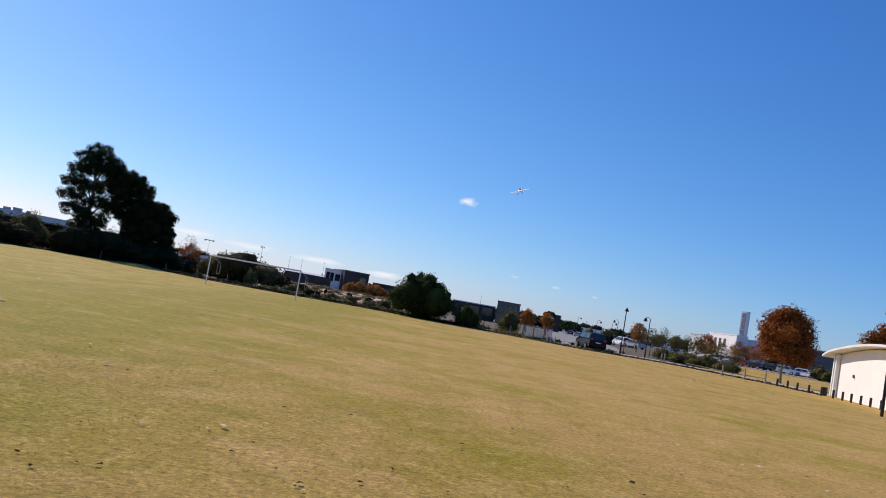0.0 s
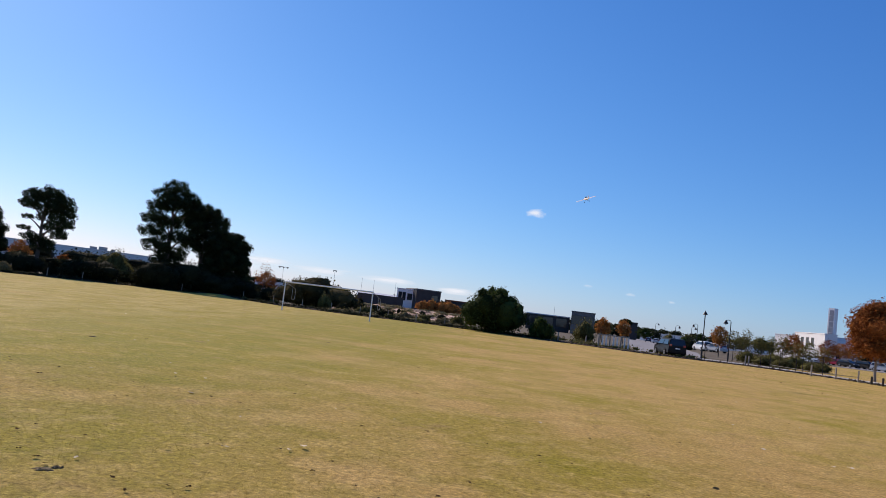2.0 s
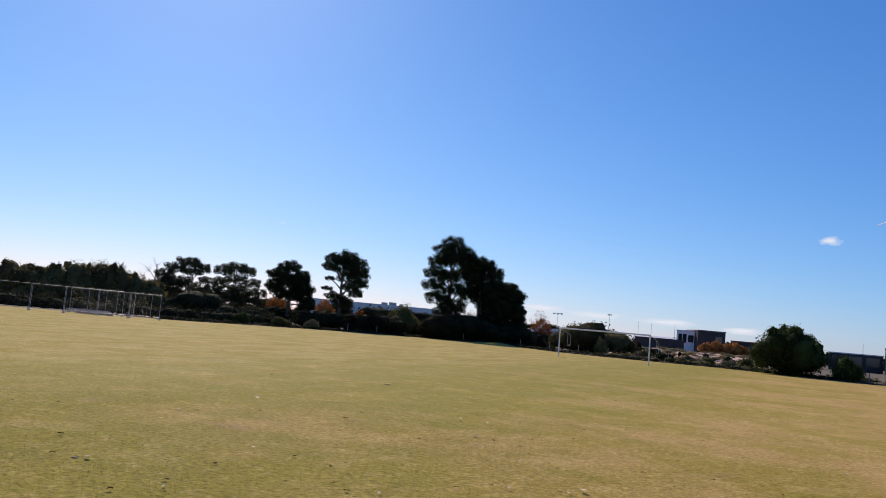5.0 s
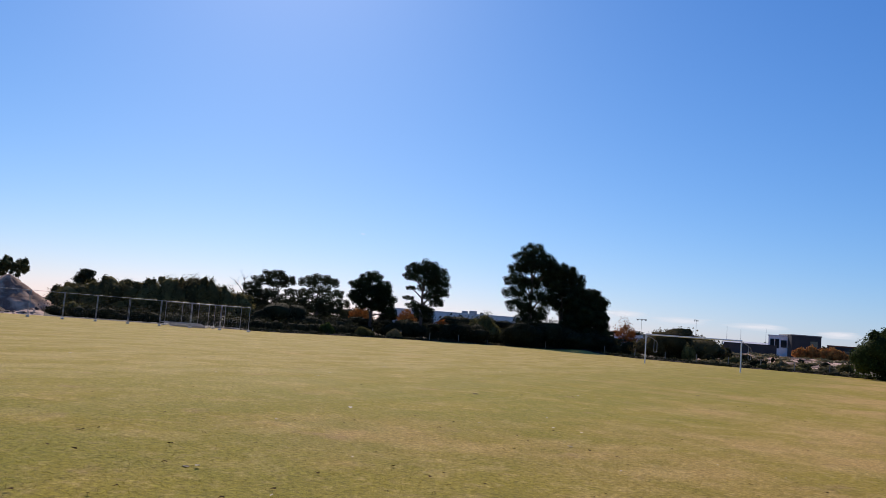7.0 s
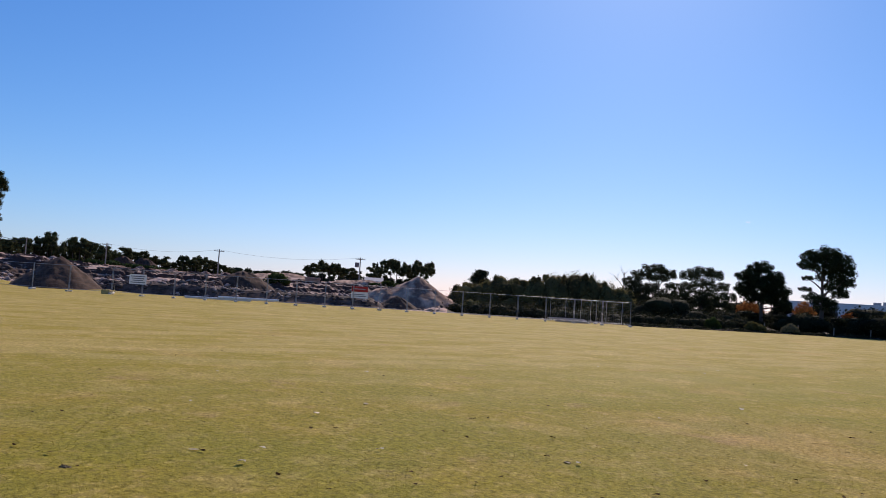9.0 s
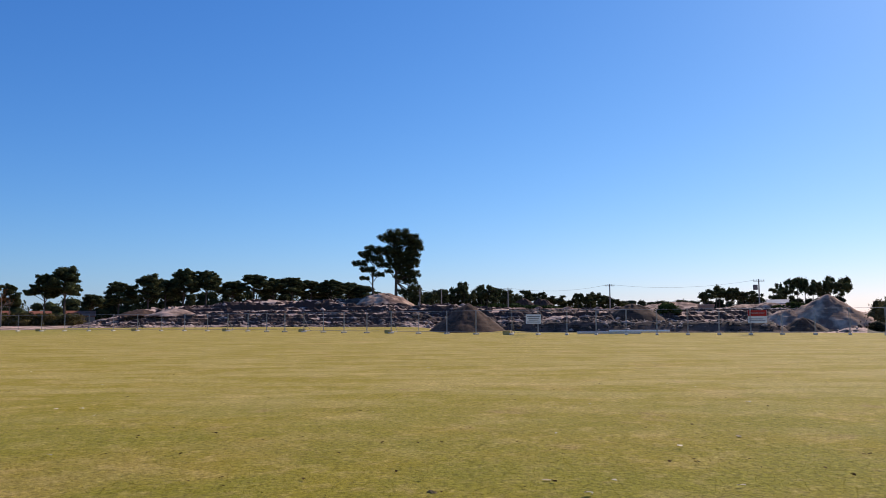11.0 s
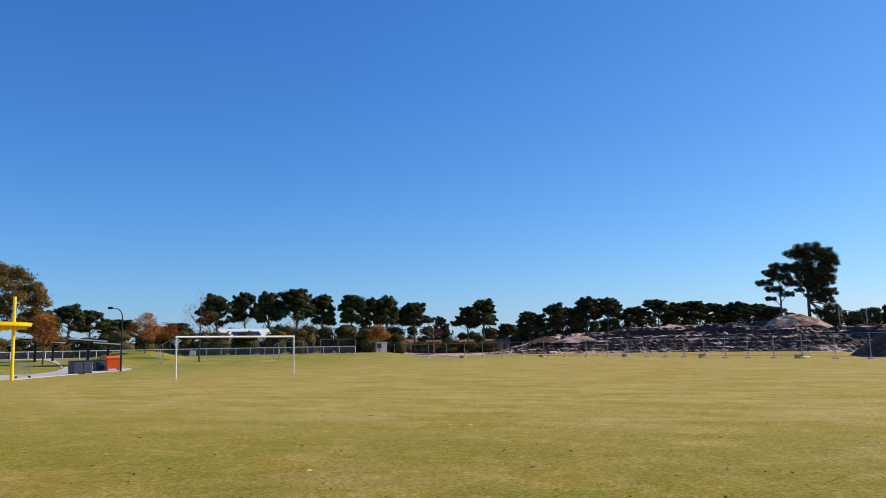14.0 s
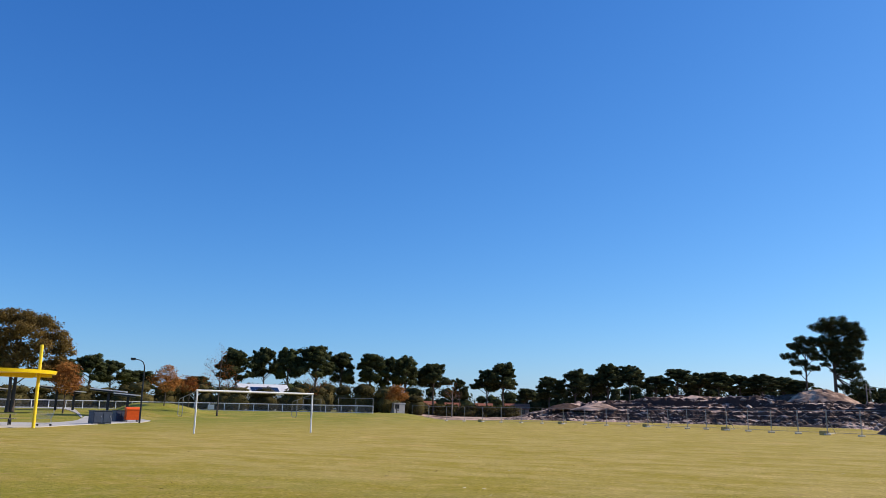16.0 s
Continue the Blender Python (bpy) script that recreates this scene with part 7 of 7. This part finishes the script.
# ---- trees of the picnic area ----
tree("broad_tree", G(146.15, 106), [(0, 0, 11.2, 2.4, 2.2, 1.1), (-2.0, 0, 11.0, 2.0, 2.0, 1.2), (2.2, 0.2, 10.6, 2.2, 2.1, 1.2), (-3.6, 0, 9.6, 1.8, 1.8, 1.2), (3.8, 0, 9.0, 2.0, 1.9, 1.3), (0.4, -1.2, 9.6, 2.6, 2.0, 1.5), (-1.8, 0.5, 8.2, 2.3, 2.2, 1.4), (2.2, -0.5, 7.8, 2.4, 2.2, 1.5),
     (5.0, 0, 7.6, 1.5, 1.5, 1.1), (-3.4, 0.3, 7.0, 1.9, 1.8, 1.3), (0.2, 0, 6.6, 2.6, 2.3, 1.4), (4.4, 0.2, 6.0, 1.6, 1.6, 1.1), (-1.2, 0, 5.2, 1.9, 1.8, 1.0), (2.6, 0, 4.9, 2.0, 1.8, 1.1)], HALF, "large spreading tree with brown-green thinning leaves", leaves=17000, size=0.15, seed=501, trunk=0.22, core=0.5, fork=0.28, twigs=2, ragged=0.3, stems=3, clumps=4)
tree("autumn_tree", G(143.1, 104), [(0, 0, 5.2, 1.3, 1.2, 0.9), (-0.9, 0, 4.2, 1.1, 1.1, 0.8), (0.9, 0, 3.7, 1.0, 1.1, 0.8), (0, 0, 3.0, 1.3, 1.2, 0.7)], AUTUMN, "small orange autumn tree beside a large brown one", leaves=2600, size=0.12, seed=502, trunk=0.1, core=0.35, fork=0.3)
tree("autumn_tree", G(136.95, 107), [(0, 0, 4.0, 1.3, 1.2, 0.8), (-1.0, 0, 3.2, 1.1, 1.1, 0.8), (0.9, 0, 3.1, 1.1, 1.1, 0.8), (0.2, 0, 2.4, 1.3, 1.2, 0.6), (0.2, 0, 4.8, 0.7, 0.7, 0.4)], AUTUMN, "young orange autumn tree on the grassy bank", leaves=2000, size=0.12, seed=503, trunk=0.08, core=0.0, fork=0.25, twigs=3)
tree("autumn_tree", G(135.4, 112), [(0, 0, 3.6, 0.9, 0.9, 0.7), (-0.5, 0, 2.8, 0.8, 0.8, 0.6), (0.5, 0, 2.8, 0.8, 0.8, 0.6)], RUST, "young brown autumn tree on the grassy bank", leaves=800, size=0.11, seed=504, trunk=0.07, core=0.0, fork=0.25, twigs=4)
tree("bare_tree", G(133.44, 103), [(0, 0, 7.6, 0.8, 0.8, 1.3), (-1.2, 0, 6.0, 1.0, 1.0, 1.2), (1.0, 0.1, 5.6, 1.0, 1.0, 1.1), (-1.5, 0, 4.4, 0.9, 0.9, 0.9), (1.4, 0, 4.2, 0.9, 0.9, 0.9), (0.1, 0, 4.2, 1.1, 1.0, 0.9)], RUST, "nearly leafless young tree with thin upright twigs", leaves=420, size=0.1, seed=505, trunk=0.11, core=0.0, fork=0.3, bark=BARK, twigs=9)
tree("bare_tree", G(126.95, 102), [(0, 0, 4.6, 0.9, 0.9, 0.9), (-1.0, 0, 4.2, 0.9, 0.9, 0.8), (1.1, 0, 4.3, 0.9, 0.9, 0.8), (0, 0, 3.4, 1.0, 1.0, 0.7)], RUST, "leafless young tree behind the near goal", leaves=160, size=0.1, seed=506, trunk=0.12, core=0.0, fork=0.35, bark=BARK, twigs=8)
tree("autumn_tree", G(120.9, 148), [(0, 0, 4.3, 1.4, 1.3, 0.9), (-0.9, 0, 3.2, 1.2, 1.2, 0.9), (0.9, 0, 3.2, 1.2, 1.2, 0.9)], AUTUMN, "small orange autumn tree by the fence corner", leaves=1600, size=0.14, seed=507, trunk=0.08, core=0.35, fork=0.3)
tree("bare_tree", G(116.9, 160), [(0, 0, 6.0, 1.2, 1.2, 1.2), (-0.8, 0, 4.6, 1.1, 1.1, 1.0), (0.8, 0, 4.4, 1.1, 1.1, 1.0)], RUST, "grey leafless tree behind the works fence", leaves=120, size=0.12, seed=508, trunk=0.13, core=0.0, fork=0.3, bark=PALE_BARK, twigs=8)
tree("bare_tree", G(17.9, 112), [(0, 0, 4.4, 0.9, 0.9, 0.9), (-0.8, 0, 3.4, 0.9, 0.9, 0.8), (0.8, 0, 3.4, 0.9, 0.9, 0.8)], RUST, "thin bare tree with a few brown leaves by the pines", leaves=200, size=0.12, seed=509, trunk=0.09, core=0.0, twigs=7)
tree("palm_tree", G(-8.55, 210), [(0, 0, 5.0, 1.3, 1.3, 0.5), (-0.8, 0, 4.6, 0.8, 0.8, 0.4), (0.8, 0, 4.6, 0.8, 0.8, 0.4)], PINE, "far palm with drooping crown above the roofs", leaves=700, size=0.3, seed=510, trunk=0.14, core=0.4)

# ---- white rail fence ----
RAIL_MESH = material("dark_wire_infill", (0.22, 0.22, 0.22), None, 0.6, 0.4, scale=5, fine=30)
pts = [P(a, d, ground_z(a, d)) for a, d in ((122.6, 122), (126, 124), (130, 126), (134, 127), (138, 128), (142, 128), (146, 128), (152, 128))]
line = []
for a, c in zip(pts, pts[1:]):
    n = max(2, round((c - a).length / 2.4))
    line += [a.lerp(c, k / n) for k in range(n)]
panel0 = None
for a, c in zip(line, line[1:]):
    v = c - a
    ang = math.degrees(math.atan2(v.y, v.x))
    w = v.length
    z = G(math.degrees(math.atan2(-a.x, a.y)), math.hypot(a.x, a.y)).z
    m = Matrix.Translation((a.x, a.y, z)) @ pose(0, 0, 0, 0, 0, ang)
    if panel0 is None:
        panel0 = thing("rail_fence", m, "white tubular rail fence bay with dark wire infill", "fence", "white rail fence bays")
        bm = B()
        tube(bm, [(0, 0, -0.3), (0, 0, 1.15)], 0.055, 8)
        part("post", bm, WHITE_PAINT, panel0)
        bm = B()
        tube(bm, [(0, 0, 1.15), (w, 0, 1.15)], 0.055, 8)
        part("top_rail", bm, WHITE_PAINT, panel0)
        bm = B()
        tube(bm, [(0, 0, 0.1), (w, 0, 0.1)], 0.04, 6)
        part("bottom_rail", bm, WHITE_PAINT, panel0)
        bm = B()
        for k in range(1, 30):
            tube(bm, [(w * k / 30, 0, 0.1), (w * k / 30, 0, 1.12)], 0.009, 4, False)
        for k in range(1, 12):
            tube(bm, [(0, 0, 0.1 + k * 0.085), (w, 0, 0.1 + k * 0.085)], 0.009, 4, False)
        part("wire_infill", bm, RAIL_MESH, panel0)
    else:
        copy_thing(panel0, m)
# cricket-net frame and small things at the rail fence
fr = thing("net_frame", Matrix.Translation(G(125.1, 138)) @ pose(0, 0, 0, 0, 0, 125.1), "tall pale tubular practice-net frame behind the rail fence", "frame")
for k in range(5):
    bm = B()
    tube(bm, [(-6 + 3 * k, 0, -0.2), (-6 + 3 * k, 0, 2.2 + 0.25 * (k > 1))], 0.04, 8)
    part("upright", bm, GALV, fr)
for x0, x1, z in ((-6, -3, 2.2), (0, 6, 2.45), (-6, 6, 1.1)):
    bm = B()
    tube(bm, [(x0, 0, z), (x1, 0, z)], 0.035, 8)
    part("bar", bm, GALV, fr)
sgn = part("notice_board", box(B(), (0.95, 0.05, 0.7), (0, 0, 0.2), bevel=0.01), WHITE_PAINT)
sgn.matrix_basis = Matrix.Translation(G(133.9, 124.5)) @ pose(0, 0, 0, 0, 0, 133.9)
tagged(sgn, "small white board leaning on the rail fence", "sign")

# ---- model aeroplane in flight ----
SKIN = material("orange_white_foam", (0.84, 0.62, 0.50), (0.88, 0.86, 0.82), 0.5, scale=2.2, fine=30, bump=0.02)
PL = thing("model_aeroplane", Matrix.Translation(P(-4.9, 43, EYE + 43 * 0.166)) @ pose(0, 0, 0, 8, 0, 8) @ pose(0, 0, 0, 0, -24, 0), "white and orange model aeroplane in banked flight over the field", "model plane")
bm = B()
tube(bm, [(0, 0.46, 0), (0, 0.42, 0), (0, 0.28, 0.01), (0, 0.05, 0.02), (0, -0.3, 0.02), (0, -0.56, 0.03)], [0.03, 0.055, 0.07, 0.07, 0.045, 0.02], 12)
part("fuselage", bm, SKIN, PL, soft=True)
bm = B()
tube(bm, [(0, 0.16, 0.06), (0, 0.1, 0.095), (0, -0.02, 0.1), (0, -0.14, 0.065)], [0.02, 0.045, 0.045, 0.015], 10)
part("canopy", bm, WINDOW, PL, "dark canopy", soft=True)


def wing(name, half, root_c, tip_c, y, z, thick, parent):
    bm = B()
    rows = []
    for s in (-1, -0.96, 0, 0.96, 1):
        c = (root_c + (tip_c - root_c) * abs(s)) * (0.8 if abs(s) == 1 else 1)
        prof = ((0.5, 0), (0.3, 0.6), (-0.1, 0.45), (-0.5, 0.02), (-0.1, -0.2), (0.3, -0.35))
        rows.append([bm.verts.new((s * half, y + p * c, z + q * thick)) for p, q in prof])
    for a, b_ in zip(rows, rows[1:]):
        for k in range(6):
            bm.faces.new((a[k], a[(k + 1) % 6], b_[(k + 1) % 6], b_[k]))
    bm.faces.new(rows[0])
    bm.faces.new(rows[-1][::-1])
    return part(name, bm, SKIN, parent)


wing("wing", 0.56, 0.22, 0.17, 0.12, 0.0, 0.035, PL)
wing("tailplane", 0.22, 0.14, 0.10, -0.52, 0.03, 0.015, PL)
bm = B()
prism(bm, [(-0.44, 0.03), (-0.62, 0.03), (-0.62, 0.2), (-0.54, 0.21)], "x", -0.008, 0.008)
part("fin", bm, SKIN, PL)
bm = B()
box(bm, (0.26, 0.012, 0.02), (0, 0.49, -0.01))
part("propeller", bm, DARK_METAL, PL)
for s in (-1, 1):
    bm = B()
    tube(bm, [(0, 0.16, -0.03), (s * 0.13, 0.17, -0.15)], 0.006, 6)
    leg = part("undercarriage_leg", bm, GALV, PL)
    bm = B()
    bmesh.ops.create_cone(bm, cap_ends=True, segments=14, radius1=0.035, radius2=0.035, depth=0.02, matrix=Matrix.Translation((s * 0.14, 0.17, -0.155)) @ pose(0, 0, 0, 0, 90))
    part("wheel", bm, RUBBER, leg)

# ---- clouds ----
def cloud_material(seed, dense):
    m = bpy.data.materials.new("cloud")
    m.use_nodes = True
    t = m.node_tree
    n, l = t.nodes, t.links
    b = n["Principled BSDF"]
    co = n.new("ShaderNodeTexCoord").outputs["Generated"]
    mp = n.new("ShaderNodeMapping")
    mp.inputs["Location"].default_value = (-0.5, -0.5, -0.5)
    l.new(co, mp.inputs["Vector"])
    ln = n.new("ShaderNodeVectorMath")
    ln.operation = "MULTIPLY"
    ln.inputs[1].default_value = (1, 0, 1)
    l.new(mp.outputs[0], ln.inputs[0])
    le = n.new("ShaderNodeVectorMath")
    le.operation = "LENGTH"
    l.new(ln.outputs[0], le.inputs[0])
    nz = n.new("ShaderNodeTexNoise")
    nz.inputs["Scale"].default_value, nz.inputs["Detail"].default_value = 3.2, 6.0
    nz.noise_dimensions = "4D"
    nz.inputs["W"].default_value = seed
    l.new(mp.outputs[0], nz.inputs["Vector"])
    fall = n.new("ShaderNodeMapRange")
    for key, v in (("From Min", 0.05), ("From Max", 0.48), ("To Min", 0.55), ("To Max", -0.25)):
        fall.inputs[key].default_value = v
    l.new(le.outputs["Value"], fall.inputs["Value"])
    ad = n.new("ShaderNodeMath")
    l.new(nz.outputs["Fac"], ad.inputs[0]), l.new(fall.outputs[0], ad.inputs[1])
    al = n.new("ShaderNodeMapRange")
    for key, v in (("From Min", 0.62), ("From Max", 1.1), ("To Min", 0.0), ("To Max", dense)):
        al.inputs[key].default_value = v
    l.new(ad.outputs[0], al.inputs["Value"])
    tr, em, mx = n.new("ShaderNodeBsdfTransparent"), n.new("ShaderNodeEmission"), n.new("ShaderNodeMixShader")
    em.inputs["Color"].default_value, em.inputs["Strength"].default_value = (0.90, 0.97, 1.0, 1), 1.0
    l.new(al.outputs[0], mx.inputs[0]), l.new(tr.outputs[0], mx.inputs[1]), l.new(em.outputs[0], mx.inputs[2])
    l.new(mx.outputs[0], n["Material Output"].inputs["Surface"])
    n.remove(b)
    return m


for k, (az, el, w, h) in enumerate(((-1.25, 141, 2.8, 1.4), (-5.6, 55, 1.4, 0.5), (-8.6, 50, 1.3, 0.5), (9.0, 31, 7.5, 1.0), (14.0, 33, 8.0, 1.1), (18.0, 36, 6.0, 1.3), (4.0, 28, 6.0, 0.9), (37.3, 114, 1.0, 0.4), (-11.5, 46, 1.0, 0.4))):
    d = 3000
    bm = B()
    ww, hh = radians(w) * d, radians(h) * d
    bm.faces.new([bm.verts.new(p) for p in ((-ww / 2, 0, -hh / 2), (ww / 2, 0, -hh / 2), (ww / 2, 0, hh / 2), (-ww / 2, 0, hh / 2))])
    ob = part("cloud", bm, cloud_material(k * 1.7 + 0.3, 0.95 if k in (0, 3, 4, 5, 6) else 0.35))
    ob.matrix_basis = Matrix.Translation(P(az, d, EYE + d * el / 1000)) @ pose(0, 0, 0, 0, 0, az)
    tagged(ob, "small white fair-weather cloud", "cloud", kind="structure")

# ---- litter and lawn ----

def scatter_leaves(name, n, dmin, dmax, size, mat, label, seed, az0=-40, az1=152):
    r = np.random.default_rng(seed)
    V, F = [], []
    for k in range(n):
        d = dmin * (dmax / dmin) ** r.random()
        az = r.uniform(az0, az1)
        p = np.array(P(az, d))
        s = size * r.uniform(0.5, 1.6)
        th = r.uniform(0, 6.28)
        c, sn = math.cos(th), math.sin(th)
        o = np.array([(1, 0, 0.2), (0.3, 0.55, 0.45), (-0.8, 0.35, 0.25), (-1, 0, 0.5), (-0.4, -0.5, 0.4), (0.4, -0.4, 0.15)]) * s
        o[:, 2] += r.uniform(0.0, 0.25, 6) * s
        o = np.stack([o[:, 0] * c - o[:, 1] * sn, o[:, 0] * sn + o[:, 1] * c, o[:, 2] + 0.008], 1)
        V.append(p + o)
        F.append(np.array([(0, 1, 5), (1, 4, 5), (1, 2, 4), (2, 3, 4)]) + 6 * k)
    return tagged(part(name, raw_mesh(name, np.concatenate(V), np.concatenate(F), mat), None), label, "leaves", kind="stuff")


DEAD = leaf_material("dead_leaf", (0.10, 0.06, 0.03), (0.05, 0.032, 0.02), 0.0)
PALE_LEAF = leaf_material("pale_dead_leaf", (0.74, 0.66, 0.52), (0.56, 0.48, 0.34))
CLOD = material("clod", (0.26, 0.18, 0.08), (0.13, 0.09, 0.045), 0.95, scale=20, fine=90, bump=0.8)
scatter_leaves("fallen_leaves", 620, 6.0, 60.0, 0.026, DEAD, "dry brown fallen leaves and clods on the lawn", 5)
scatter_leaves("tree_litter", 170, 36.0, 74.0, 0.045, DEAD, "brown leaves blown from the autumn tree over the lawn", 7, -36, -8)
scatter_leaves("pale_leaves", 110, 6.0, 55.0, 0.038, PALE_LEAF, "bleached pale fallen leaves on the lawn", 6)


# single clods and larger leaves that stand out on the turf
for k, (az, d, r) in enumerate(((29.9, 6.64, 0.085), (29.2, 6.7, 0.05), (28.4, 19.8, 0.10), (49.3, 8.05, 0.05), (85.3, 7.15, 0.06), (-16.1, 9.17, 0.05), (120.9, 18.8, 0.07), (12.9, 27.5, 0.09))):
    bm = B()
    n = 14
    ring = []
    for f, z in ((1.0, -0.004), (0.72, 0.007), (0.35, 0.011)):
        ring.append([bm.verts.new((math.cos(2 * math.pi * q / n) * r * f * (1 + 0.35 * math.sin(q * 2.7 + k)), math.sin(2 * math.pi * q / n) * r * f * (1 + 0.3 * math.cos(q * 1.9 + k * 2)) * 0.7, z + 0.008 * math.sin(q * 3.1 + f * 9 + k))) for q in range(n)])
    for a, b in zip(ring, ring[1:]):
        for q in range(n):
            bm.faces.new((a[q], a[(q + 1) % n], b[(q + 1) % n], b[q]))
    bm.faces.new(ring[-1])
    ob = part("divot", bm, CLOD)
    ob.matrix_basis = Matrix.Translation(P(az, d)) @ pose(0, 0, 0, 0, 0, 50 * k)
    tagged(ob, "dark scuffed clod of earth in the turf", "divot", "clods in the turf")
for k, (az, d) in enumerate(((49.3, 8.0), (76.8, 7.7), (21.9, 11.5), (-14.8, 13.55), (46.9, 21.0), (64.2, 11.0))):
    bm = B()
    s = 0.042 + 0.012 * (k % 3)
    o = [(1, 0, 0.1), (0.3, 0.55, 0.35), (-0.8, 0.35, 0.2), (-1, 0, 0.45), (-0.4, -0.5, 0.3), (0.4, -0.4, 0.12)]
    v = [bm.verts.new((x * s, y * s, z * s * 0.12 + 0.012)) for x, y, z in o]
    for q in ((0, 1, 5), (1, 4, 5), (1, 2, 4), (2, 3, 4)):
        bm.faces.new([v[t] for t in q])
    bmesh.ops.solidify(bm, geom=list(bm.faces), thickness=0.003)
    ob = part("fallen_leaf", bm, PALE_LEAF)
    ob.matrix_basis = Matrix.Translation(P(az, d)) @ pose(0, 0, 0, 0, 0, 70 * k)
    tagged(ob, "curled bleached leaf lying on the turf", "leaf", "large leaves on the turf")


def blades(n, dmin, dmax, hmin, hmax, width, r):
    """Short mown grass blades round the standpoint."""
    d = dmax * r.random(n) ** 0.9 * r.uniform(0.85, 1.15, n)
    az = np.radians(r.uniform(-38, 152, n))
    p = np.stack([-np.sin(az) * d, np.cos(az) * d, np.zeros(n)], 1)
    h = r.uniform(hmin, hmax, n) * (1 - 0.75 * smooth(9.0, dmax, d))
    th = r.uniform(0, 2 * np.pi, n)
    side = np.stack([np.cos(th), np.sin(th), 0 * th], 1) * (width * np.maximum(1.0, d / dmin) ** 0.7 * r.uniform(0.6, 1.4, n))[:, None]
    lean = r.normal(size=(n, 3)) * h[:, None] * 2.4
    lean[:, 2] = h
    return np.stack([p - side, p + side, p + lean], 1).reshape(-1, 3)


gr = np.random.default_rng(8)
bv = blades(380000, 2.0, 17.0, 0.004, 0.012, 0.0013, gr)
tagged(part("grass", raw_mesh("grass", bv, np.arange(len(bv)).reshape(-1, 3), BLADE), None), "short mown straw-green grass blades", "grass", kind="stuff")
